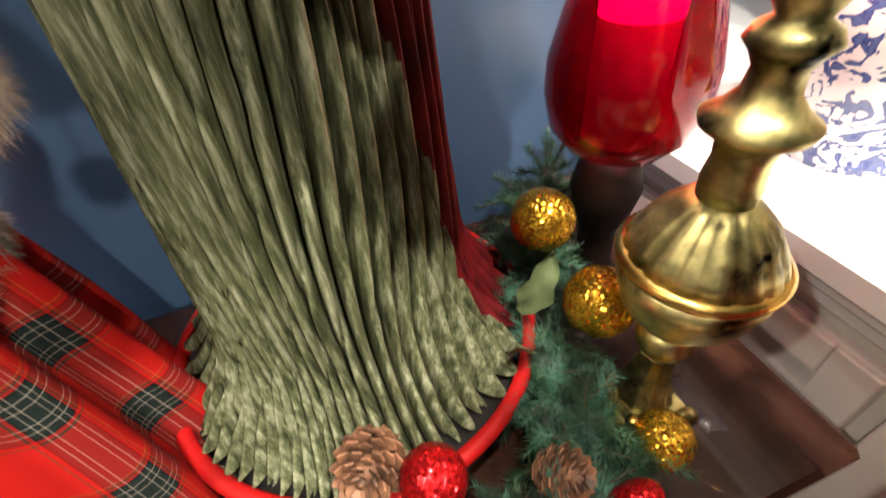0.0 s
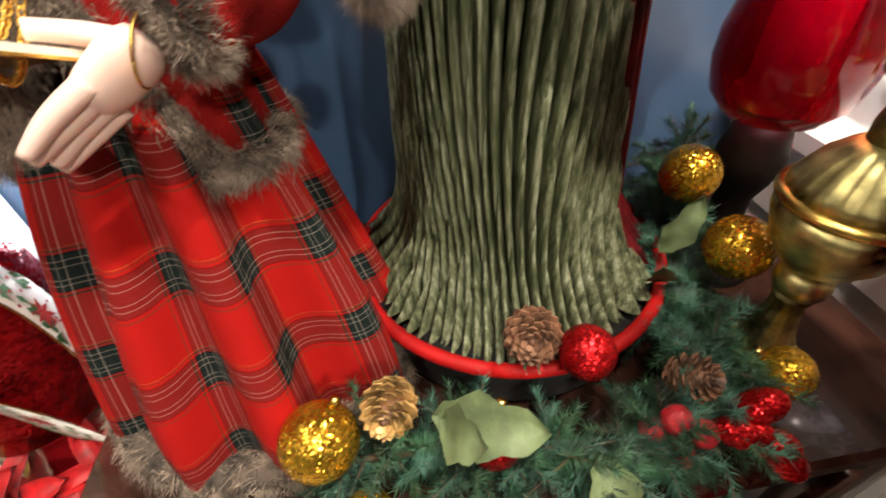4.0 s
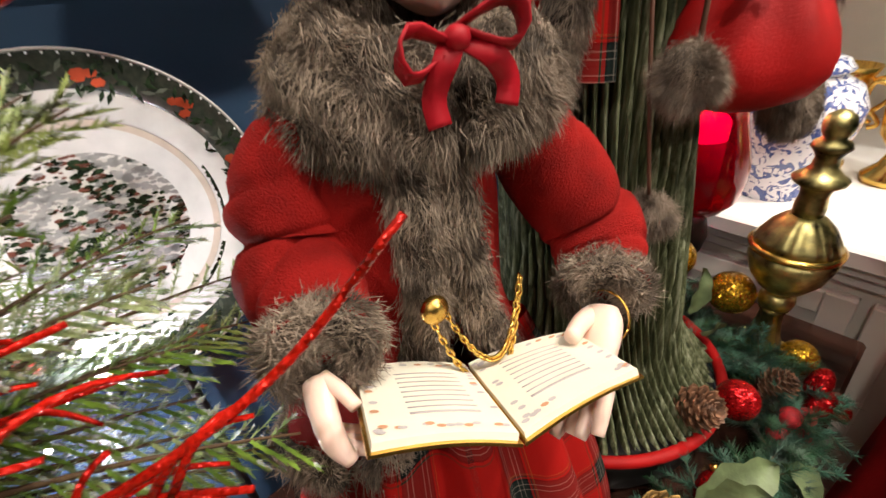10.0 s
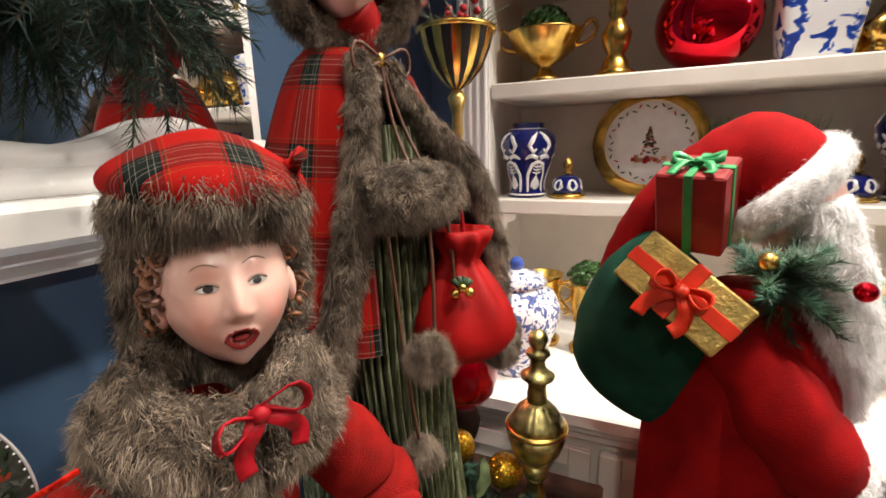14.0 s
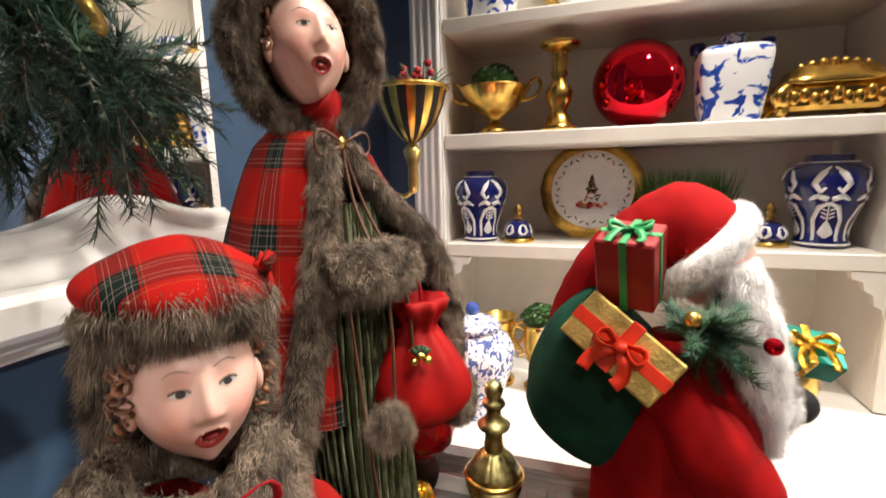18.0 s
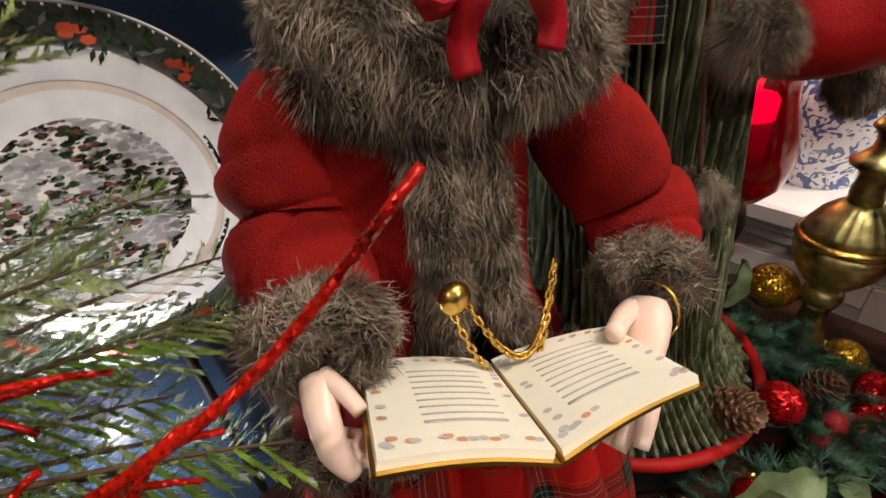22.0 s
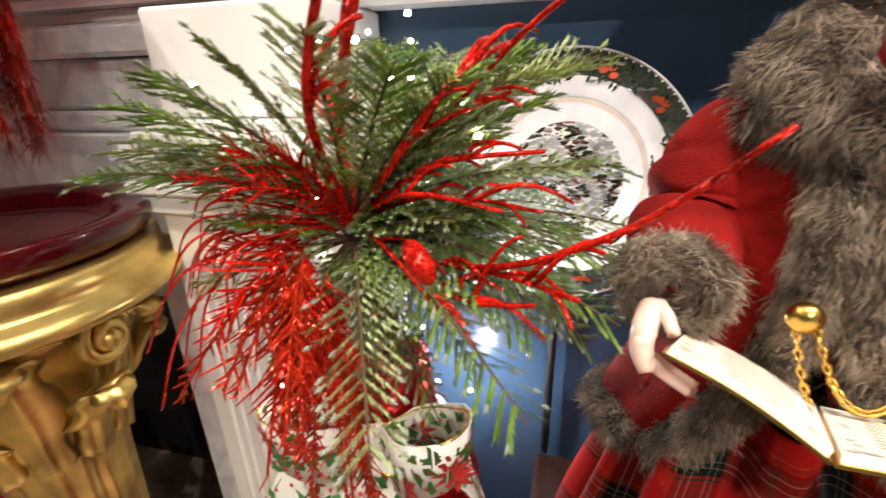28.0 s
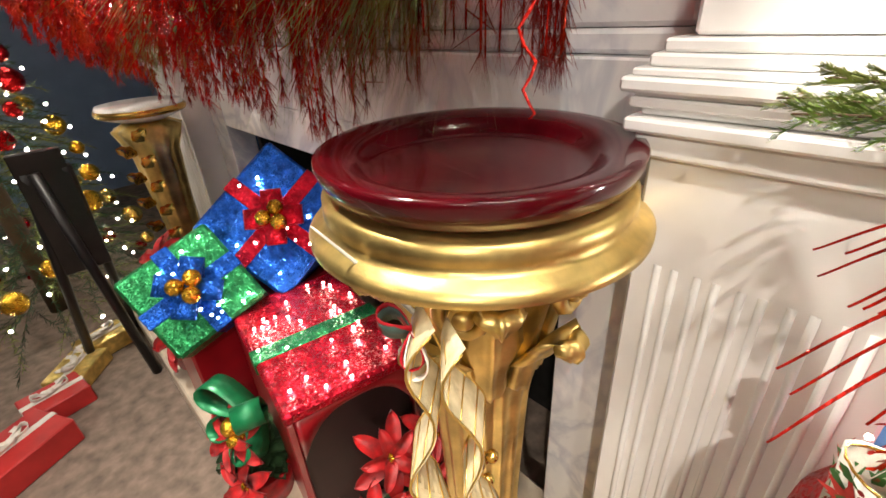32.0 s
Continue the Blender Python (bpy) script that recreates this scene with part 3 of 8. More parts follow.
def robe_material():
    """Crushed velvet; long colour streaks down the pleats imitate shaded gaps and lit ridges."""
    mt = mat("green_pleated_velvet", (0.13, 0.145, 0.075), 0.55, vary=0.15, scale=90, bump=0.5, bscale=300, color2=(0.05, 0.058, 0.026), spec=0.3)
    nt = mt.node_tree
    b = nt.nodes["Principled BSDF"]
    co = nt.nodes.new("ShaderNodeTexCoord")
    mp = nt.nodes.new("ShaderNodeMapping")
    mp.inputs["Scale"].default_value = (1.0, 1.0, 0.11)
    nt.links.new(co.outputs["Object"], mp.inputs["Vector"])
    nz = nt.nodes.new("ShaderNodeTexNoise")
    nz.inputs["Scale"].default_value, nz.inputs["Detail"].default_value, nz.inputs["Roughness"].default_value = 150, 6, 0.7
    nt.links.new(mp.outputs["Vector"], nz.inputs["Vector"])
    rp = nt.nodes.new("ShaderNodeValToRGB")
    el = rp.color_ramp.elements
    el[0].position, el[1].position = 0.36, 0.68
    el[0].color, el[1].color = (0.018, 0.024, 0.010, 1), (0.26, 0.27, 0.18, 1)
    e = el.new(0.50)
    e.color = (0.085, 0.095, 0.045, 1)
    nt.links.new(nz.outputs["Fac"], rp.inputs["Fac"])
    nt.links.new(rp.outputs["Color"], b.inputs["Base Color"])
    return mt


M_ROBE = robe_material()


def head(sh, c, yaw, tilt, roll, R, hair_low=0.62, mats=(0, 1, 2, 3, 4, 5)):
    """A singing face: skin, lip, mouth, eye white, iris, brow. It looks along +x before it is turned."""
    skin, lip, mouth, white, iris, brow = mats
    turn = Euler((radians(roll), radians(-tilt), radians(yaw)), "XYZ").to_matrix()
    rx, ry, rz = R

    def g(a, e, ca, ce, wa, we):
        return math.exp(-((a - ca) / wa) ** 2 - ((e - ce) / we) ** 2)

    def surf(a, e, lift=0.0):
        k = 1.0
        k += 0.085 * g(a, e, 0, -4, 7.0, 9) + 0.10 * g(a, e, 0, -10, 7, 6) + 0.05 * g(a, e, 0, 8, 6, 14)
        k += 0.045 * g(a, e, 8, -13, 5, 4) + 0.045 * g(a, e, -8, -13, 5, 4)
        k -= 0.040 * (g(a, e, 21, 7, 12, 8) + g(a, e, -21, 7, 12, 8))
        k += 0.018 * (g(a, e, 20, 19, 15, 6) + g(a, e, -20, 19, 15, 6))
        k += 0.055 * (g(a, e, 33, -18, 16, 14) + g(a, e, -33, -18, 16, 14))
        d = ((a / 14.5) ** 2 + ((e + 33.0 - 0.004 * a * a) / 7.4) ** 2) ** 0.5
        k += 0.028 * math.exp(-((d - 1.12) / 0.24) ** 2) - 0.15 * math.exp(-(d / 0.75) ** 4)
        k += 0.075 * g(a, e, 0, -62, 24, 12)
        jaw = 1.0 - 0.22 * max(0.0, min(1.0, (-e - 5) / 70)) ** 1.2
        ar, er = radians(a), radians(e)
        p = Vector((math.cos(er) * math.cos(ar) * rx, math.cos(er) * math.sin(ar) * ry * jaw, math.sin(er) * rz)) * (k + lift)
        return turn @ p + Vector(c), d

    n, w = 150, 200
    vs, ds = [], []
    for i in range(n + 1):
        e = -90 + 180 * i / n
        for j in range(w):
            a = -180 + 360 * j / w
            p, d = surf(a, e)
            vs.append(p)
            ds.append(d)
    fs_all = {skin: [], lip: [], mouth: []}
    for i in range(n):
        for j in range(w):
            q = (i * w + j, i * w + (j + 1) % w, (i + 1) * w + (j + 1) % w, (i + 1) * w + j)
            d = sum(ds[x] for x in q) / 4
            a = -180 + 360 * (j + 0.5) / w
            key = skin if d > 1.22 or abs(a) > 40 else (lip if d > 0.86 else mouth)
            fs_all[key].append(q)
    base = len(sh.v)
    sh.v.extend(tuple(p) for p in vs)
    for i in range(n + 1):
        for j in range(w):
            a, e = -180 + 360 * j / w, -90 + 180 * i / n
            sh.uv.append((min(0.75, 0.62 * (g(a, e, 36, -16, 17, 15) + g(a, e, -36, -16, 17, 15)) + 0.25 * g(a, e, 0, -9, 8, 7) + 0.35 * (g(a, e, 21, 14, 12, 5) + g(a, e, -21, 14, 12, 5))), 0.0))
    for key, fs in fs_all.items():
        for f in fs:
            sh.f.append(tuple(x + base for x in f))
            sh.m.append(key)
            sh.s.append(True)

    def patch(ca, ce, wa, we, m, lift, lid=1.0):
        ring = []
        for k in range(22):
            t = 2 * math.pi * k / 22
            e = ce + we * math.sin(t) * (lid if math.sin(t) > 0 else 0.75)
            ring.append(surf(ca + wa * math.cos(t), e, lift)[0])
        mid = surf(ca, ce, lift + 0.012)[0]
        sh.add(ring + [mid], [(k, (k + 1) % 22, 22) for k in range(22)], m, True)

    for s in (-1, 1):
        patch(s * 21, 6.9, 10.0, 3.5, brow, 0.006, 1.0)
        patch(s * 21, 6.2, 9.0, 3.2, white, 0.012, 0.66)
        patch(s * 20.2, 6.3, 4.3, 3.3, iris, 0.02, 0.62)
        lash = [surf(s * (12 + 1.8 * k), 6.4 + 2.5 * math.sin(math.pi * k / 10), 0.020)[0] for k in range(11)]
        sh.tube(lash, [0.0002 + 0.0006 * math.sin(math.pi * (k + 0.6) / 11.5) for k in range(11)], iris, 6)
        line = [surf(s * (10 + 2.1 * k), 19 + 4.2 * math.sin(k / 11 * 2.6) - 0.25 * k, 0.004)[0] for k in range(12)]
        sh.tube(line, [0.0002 + 0.00045 * math.sin(math.pi * (k + 1) / 13) for k in range(12)], brow, 6)
        sh.ball(surf(s * 82, -8)[0], rz * 0.2, skin, 12, (0.7, 0.45, 1.2), turn)
    tongue = surf(0, -35.5, 0.075)[0]
    sh.ball(tongue, rz * 0.10, lip, 12, (0.7, 1.0, 0.5), turn)
    return turn


def curls(sh, c, turn, R, m, lo, hi, n, r, amin=66):
    rx, ry, rz = R
    for k in range(n):
        a = radians((amin + rnd.random() * (180 - amin)) * rnd.choice((-1, 1)))
        e = radians(lo + rnd.random() * (hi - lo))
        p = turn @ Vector((math.cos(e) * math.cos(a) * rx, math.cos(e) * math.sin(a) * ry, math.sin(e) * rz)) * 1.13 + Vector(c)
        ax = Vector((rnd.gauss(0, 1), rnd.gauss(0, 1), rnd.gauss(0, 0.6))).normalized()
        o = ax.orthogonal().normalized()
        pts = [p + (o * math.cos(t * 1.1) + ax.cross(o) * math.sin(t * 1.1)) * r + ax * (t * r * 0.25) for t in range(8)]
        sh.tube(pts, lambda s: r * 0.42 * (1 - 0.5 * s), m, 6)


def fur_roll(sh, line, radius, m_skin, m_fur, count, length, lie=(0, 0, -0.4), flat=1.0, wide=0.00034):
    """A rounded roll of fur along a line."""
    line = [Vector(p) for p in line]
    sh.tube(line, lambda s: radius * (0.75 + 0.25 * math.sin(math.pi * min(1, max(0, s)))) if not isinstance(radius, (list, tuple)) else radius[min(len(radius) - 1, int(s * (len(radius) - 1) + 0.5))], m_skin, 14)
    spots = []
    for _ in range(count):
        i = rnd.randrange(len(line) - 1)
        t = rnd.random()
        p = line[i].lerp(line[i + 1], t)
        d = (line[i + 1] - line[i]).normalized()
        o = d.orthogonal().normalized()
        a = rnd.random() * 6.283
        n = o * math.cos(a) + d.cross(o) * math.sin(a)
        s = (i + t) / (len(line) - 1)
        q = radius[min(len(radius) - 1, int(s * (len(radius) - 1) + 0.5))] if isinstance(radius, (list, tuple)) else radius * (0.75 + 0.25 * math.sin(math.pi * s))
        spots.append((p + n * q * 0.85, n, Vector(lie) + d * 0.5 * rnd.choice((-1, 1))))
    sh.fur(spots, length, m_fur, wide=wide)


def bow(sh, c, nrm, right, up, size, m, wide, tails=((-0.55, -1.5), (0.75, -1.25)), loops=True):
    """A tied bow with two loops and two tails that lie against a surface."""
    c, nrm, right, up = Vector(c), Vector(nrm), Vector(right), Vector(up)
    sh.ball(c + nrm * wide * 0.3, wide * 0.55, m, 12, (1, 1, 0.9))
    for s in (-1, 1):
        if loops:
            pts = [c + right * (s * size * (0.9 * math.sin(math.pi * k / 10) ** 0.8)) + up * (size * (0.30 * math.sin(2 * math.pi * k / 10) + 0.12 * s)) + nrm * (wide * 0.7 * math.sin(math.pi * k / 10) + 0.002) for k in range(11)]
            sh.band(pts, [wide * (0.45 + 0.6 * math.sin(math.pi * k / 10)) for k in range(11)], nrm + up * 0.7, m)
        tx, ty = tails[0 if s < 0 else 1]
        pts = curve([c, c + right * tx * size * 0.6 + up * ty * size * 0.25 + nrm * 0.008, c + right * tx * size + up * ty * size * 0.65 + nrm * 0.004, c + right * tx * size * 0.92 + up * ty * size + nrm * 0.006], 14)
        sh.band(pts, wide, right, m)


def pleats(n, amp, sharp=1.0, phase=0.0):
    def f(a, t):
        s = math.sin(n * a + phase + 0.9 * math.sin(2.3 * a + phase))
        return 1 + amp * t * math.copysign(abs(s) ** sharp, s)
    return f


# ---- the carolling doll with the song book ----
boy = Shape()
SKIN, LIP, MOUTH, EYEW, IRIS, BROW, HAIR, FURB, FUR, RED, PLD, VEL, CHAIN, HAND, BLK, CAP = range(16)
BOYM = [M_SKIN, M_LIP, M_MOUTH, M_EYEW, M_IRIS, M_BROW, M_HAIR, M_FURSKIN, M_FUR, M_RED, M_PLAID, M_VELVET, M_GOLD, M_HAND, M_BLACK, M_PLAID3]
BF = Vector((0.93, -0.36, 0)).normalized()       # the way the doll faces
BS = Vector((-BF.y, BF.x, 0))                    # its left side
UP = Vector((0, 0, 1))
top_c, low_c, waist_c = Vector((-0.458, -0.222, 0)), Vector((-0.425, -0.213, 0)), Vector((-0.452, -0.212, 0))
pl = pleats(10, 0.15, 0.75, 0.4)
rows, uv = [], []
for i in range(15):
    t = i / 14
    z = 0.605 + 0.345 * t
    c = low_c.lerp(waist_c, t)
    r = 0.158 - 0.078 * t ** 1.35
    row = []
    for k in range(132):
        a = 2 * math.pi * k / 132
        q = r * pl(a, 1.0 - 0.1 * t) * (1 + 0.025 * math.sin(4 * a + 5 * t))
        row.append(c + BF * (q * math.cos(a) * 0.92) + BS * (q * math.sin(a) * 1.05) + UP * z)
        uv.append((a * 0.27, z * 1.4))
    rows.append(row)
boy.rings(rows, PLD, uv=uv)
hem = [low_c + BF * (0.158 * math.cos(a) * 0.94) + BS * (0.158 * math.sin(a) * 1.05) + UP * 0.601 for a in [2 * math.pi * k / 40 for k in range(41)]]
fur_roll(boy, hem, [0.019] * 41, FURB, FUR, 2600, 0.020)
# jacket, closed over the chest and parted below it


def parting(z):
    """Half angle of the jacket's opening at a height."""
    return 0.16 + 0.62 * max(0.0, min(1.0, (1.02 - z) / 0.135)) ** 1.2


JACKET = ((0.885, 0.116), (0.90, 0.113), (0.93, 0.101), (0.98, 0.087), (1.03, 0.081), (1.08, 0.077), (1.12, 0.070), (1.15, 0.055), (1.17, 0.036))


def jacket_point(z, a, lift=0.0):
    for (z0, r0), (z1, r1) in zip(JACKET, JACKET[1:]):
        if z <= z1:
            break
    r = r0 + (r1 - r0) * max(0.0, min(1.0, (z - z0) / (z1 - z0))) + lift
    fold = 1 + 0.05 * math.sin(5 * a + z * 30) + 0.035 * math.sin(9 * a + 2) * max(0.0, (1.0 - z) / 0.12)
    return top_c + BF * (0.002 + r * 0.76 * math.cos(a) * fold) + BS * (r * math.sin(a) * fold) + UP * z


rows = []
for k in range(26):
    z = 0.885 + 0.285 * k / 25
    a0 = parting(z)
    rows.append([jacket_point(z, a0 + (2 * math.pi - 2 * a0) * j / 71) for j in range(72)])
boy.rings(rows, RED, closed=False)
boy.rings([[p - (p - top_c - UP * p.z) * 0.03 for p in row] for row in rows], RED, closed=False)
jh = [jacket_point(0.887, parting(0.885) + (2 * math.pi - 2 * parting(0.885)) * k / 36, 0.001) for k in range(37)]
fur_roll(boy, jh, [0.011] * 37, FURB, FUR, 2400, 0.013)
# fur front: two strips that meet over the chest and part with the jacket
for s in (-1, 1):
    line = [jacket_point(1.155 - 0.268 * k / 16, s * (parting(1.155 - 0.268 * k / 16) + 0.02) + 0.22, 0.0) for k in range(17)]
    fur_roll(boy, line, [0.0135 - 0.002 * (k / 16) for k in range(17)], FURB, FUR, 2600, 0.008, (0, 0, -1.2))
boy.tube([top_c + BF * 0.042 + BS * 0.014 + UP * (1.155 - 0.13 * k / 6) for k in range(7)], 0.020, FURB, 12)


def sleeve(sh, arm, m, phase):
    """A cloth sleeve with slanting creases."""
    pts = curve(arm, 44)
    rows, prev = [], None
    for i, p in enumerate(pts):
        t = i / (len(pts) - 1)
        d = (pts[min(i + 1, len(pts) - 1)] - pts[max(i - 1, 0)]).normalized()
        u = prev if prev else d.orthogonal()
        u = (u - d * u.dot(d)).normalized()
        prev, w = u, d.cross(u)
        r = 0.029 + 0.009 * math.sin(math.pi * min(1, t * 1.15))
        row = []
        for k in range(56):
            a = 2 * math.pi * k / 56
            c1 = 1 - abs(math.sin(7.5 * t + 1.0 * math.sin(a + phase) + phase))
            c2 = 1 - abs(math.sin(13 * t - 1.5 * math.cos(a) + 2 * phase))
            bend = math.exp(-((t - 0.5) / 0.30) ** 2)
            q = r * (1.06 - (0.30 * c1 ** 2.5 + 0.17 * c2 ** 4) * (0.45 + bend) * (0.6 + 0.4 * math.sin(a + phase)) + 0.03 * math.sin(3 * a + 4 * t))
            row.append(p + u * (q * math.cos(a)) + w * (q * math.sin(a)))
        rows.append(row)
    sh.rings(rows, m, cap0=True, cap1=True)


# sleeves, cuffs and porcelain fingers
ARM_R = [(-0.465, -0.262, 1.14), (-0.47, -0.285, 1.10), (-0.46, -0.298, 1.065), (-0.42, -0.308, 1.05), (-0.385, -0.322, 1.045)]
ARM_L = [(-0.428, -0.150, 1.140), (-0.405, -0.112, 1.085), (-0.378, -0.090, 1.035), (-0.352, -0.105, 1.010), (-0.335, -0.128, 1.003)]
for arm, s in ((ARM_R, 1), (ARM_L, -1)):
    sleeve(boy, arm, RED, 0.7 + 1.3 * s)
    e, d = Vector(arm[-1]), (Vector(arm[-1]) - Vector(arm[-2])).normalized()
    o = d.orthogonal().normalized()
    w = d.cross(o)
    ring = [e - d * 0.004 + (o * math.cos(a) + w * math.sin(a)) * 0.021 for a in [2 * math.pi * k / 18 for k in range(19)]]
    fur_roll(boy, ring, [0.0095] * 19, FURB, FUR, 1700, 0.010, tuple(-d * 0.5))
n0 = len(boy.v)
# doll grip on the left page end
gr = Vector((-0.371, -0.331, 1.022))
boy.tube(curve([(-0.388, -0.333, 1.036), (-0.372, -0.340, 1.030), (-0.352, -0.345, 1.018), (-0.340, -0.341, 1.004)], 12), [0.013, 0.013, 0.013, 0.012, 0.012, 0.011, 0.011, 0.010, 0.010, 0.009, 0.008, 0.007, 0.006], HAND, 12, 0.8)
for k, (a, b) in enumerate((((-0.352, -0.340, 1.008), (-0.330, -0.312, 0.998)), ((-0.362, -0.338, 1.003), (-0.338, -0.306, 0.992)), ((-0.372, -0.334, 1.000), (-0.349, -0.302, 0.990)))):
    boy.tube(curve([(-0.372, -0.338, 1.016), a, b], 10), lambda s: 0.0062 * (1 - 0.35 * s), HAND, 10)
boy.tube(curve([(-0.385, -0.330, 1.040), (-0.368, -0.326, 1.038), (-0.352, -0.324, 1.033)], 8), lambda s: 0.0068 * (1 - 0.3 * s), HAND, 10)
grip_c = Vector((-0.360, -0.322, 1.022))
boy.v[n0:] = [tuple(grip_c + (Vector(q) - grip_c) * 0.74) for q in boy.v[n0:]]
# and on the other side: thumb above, fingers below
boy.tube(curve([(-0.329, -0.140, 0.996), (-0.322, -0.156, 0.984), (-0.312, -0.176, 0.971)], 10), [0.014, 0.016, 0.0185, 0.020, 0.0205, 0.0205, 0.020, 0.019, 0.018, 0.016, 0.012], HAND, 18, 0.62, (-0.7, 0.0, -0.7))
boy.tube(curve([(-0.332, -0.150, 0.994), (-0.327, -0.170, 1.002), (-0.320, -0.190, 1.008)], 8), lambda s: 0.0072 * (1 - 0.25 * s), HAND, 10)
for k in range(4):
    o = Vector((-0.0072, -0.0005, -0.0072)) * (k - 1.2)
    boy.tube([q + o for q in curve([(-0.315, -0.168, 0.975), (-0.304, -0.188, 0.963), (-0.296 - 0.002 * k, -0.206 - 0.004 * (k % 2), 0.948)], 10)], lambda s: 0.0069 * (1 - 0.42 * s ** 2), HAND, 12)
boy.tube([Vector((-0.326, -0.146, 0.991)) + Vector((0.019 * math.cos(a), 0.006 * math.sin(a) + 0.004, 0.019 * math.sin(a))) for a in [2 * math.pi * k / 20 for k in range(21)]], 0.0009, CHAIN, 6)
# fur cape collar
hc = Vector((-0.450, -0.172, 1.252))
cc = Vector((-0.446, -0.192, 0))
for ring_z, rad, thick, n in ((1.148, 0.066, 0.017, 3000), (1.166, 0.060, 0.019, 2800), (1.184, 0.050, 0.016, 1600)):
    for s in (-1, 1):
        line = [cc + BF * (rad * 0.95 * math.cos(a)) + BS * (rad * 1.16 * math.sin(a)) + UP * (ring_z - 0.014 * math.cos(a)) for a in [s * (0.10 + 3.1 * k / 22) for k in range(23)]]
        fur_roll(boy, line, [thick * (0.8 + 0.25 * math.sin(math.pi * k / 22)) for k in range(23)], FURB, FUR, n, 0.011, (0, 0, -0.9))
head(boy, hc, -33, 4, 2, (0.053, 0.048, 0.064), mats=(SKIN, LIP, MOUTH, EYEW, IRIS, BROW))
hturn = Euler((0, 0, radians(-33)), "XYZ").to_matrix()
curls(boy, hc, hturn, (0.053, 0.048, 0.064), HAIR, -28, 40, 80, 0.0052)
# plaid cap with a deep fur band
HF, HS = hturn @ Vector((1, 0, 0)), hturn @ Vector((0, 1, 0))
capc = hc + Vector((0, 0, 0.030)) - HF * 0.010
rows, uv = [], []
for i in range(13):
    t = i / 12
    r = 0.069 * (1.0 + 0.10 * math.sin(math.pi * min(1, t * 1.4)) if t < 0.7 else 1.0) * math.cos(t * math.pi / 2 * 0.99) ** 0.55
    row = []
    for k in range(60):
        a = 2 * math.pi * k / 60
        row.append(capc + HF * (r * math.cos(a) * 0.98) + HS * (r * math.sin(a)) + UP * (0.040 + 0.050 * t + 0.010 * math.cos(a + 2.4) * (1 - t)))
        uv.append((r * math.cos(a), r * math.sin(a) + 0.01))
    rows.append(row)
boy.rings(rows, CAP, cap1=True, uv=uv)
for dz, rad, th, n in ((0.030, 0.055, 0.015, 4600), (0.019, 0.052, 0.013, 3200)):
    line = [capc + HF * (rad * math.cos(a) * 0.98) + HS * (rad * math.sin(a)) + UP * (dz + 0.012 * math.cos(a)) for a in [2 * math.pi * k / 36 for k in range(37)]]
    fur_roll(boy, line, [th] * 37, FURB, FUR, n, 0.010, (0, 0, -1.1))
for s in (-1, 1):
    line = [capc - HF * 0.022 + HS * (s * 0.056) + UP * (0.0 - 0.085 * k / 8) - HF * (0.010 * k / 8) for k in range(9)]
    fur_roll(boy, line, [0.016] * 9, FURB, FUR, 1600, 0.011, (0, 0, -1.0))
line = [capc - HF * 0.055 + HS * (0.05 * math.cos(a)) + UP * (-0.045 + 0.05 * math.sin(a)) for a in [2 * math.pi * k / 12 for k in range(13)]]
fur_roll(boy, line, [0.020] * 13, FURB, FUR, 1300, 0.012)
bow(boy, capc + HS * 0.052 + HF * 0.03 + UP * 0.058, (HS + UP).normalized(), HF, UP, 0.016, CAP, 0.012)
bow(boy, (-0.374, -0.222, 1.184), BF, BS, UP, 0.034, VEL, 0.0125, ((-0.42, -1.15), (0.75, -1.0)))
# round brooch and two hanging chains
br = Vector((-0.377, -0.252, 1.036))
boy.ball(br, 0.0098, CHAIN, 20, (0.75, 1, 1))


def chain(sh, a, b, sag, m, link, r):
    a, b = Vector(a), Vector(b)
    n = max(6, int(((b - a).length + 1.6 * sag) / (link * 0.72)))
    pts = [a.lerp(b, k / n) + Vector((0, 0, -4 * sag * (k / n) * (1 - k / n))) + BF * 0.018 * math.sin(math.pi * k / n) for k in range(n + 1)]
    for k in range(n):
        d = (pts[k + 1] - pts[k]).normalized()
        u = (BF if k % 2 else UP)
        u = (u - d * u.dot(d)).normalized()
        c = (pts[k] + pts[k + 1]) / 2
        ring = [c + d * (link * 0.62 * math.cos(t)) + u * (link * 0.36 * math.sin(t)) for t in [2 * math.pi * j / 9 for j in range(10)]]
        sh.tube(ring, r, m, 5)


chain(boy, br + Vector((0.002, 0.006, -0.004)), (-0.358, -0.196, 1.042), 0.040, CHAIN, 0.0056, 0.0009)
chain(boy, br + Vector((0.002, -0.004, -0.006)), (-0.357, -0.195, 1.040), 0.060, CHAIN, 0.0056, 0.0009)
tagged(boy.make("carolling_doll", BOYM, origin=(-0.44, -0.23, 0.58)), "porcelain carolling doll in a red fur-trimmed jacket, tartan skirt and cap", "doll")

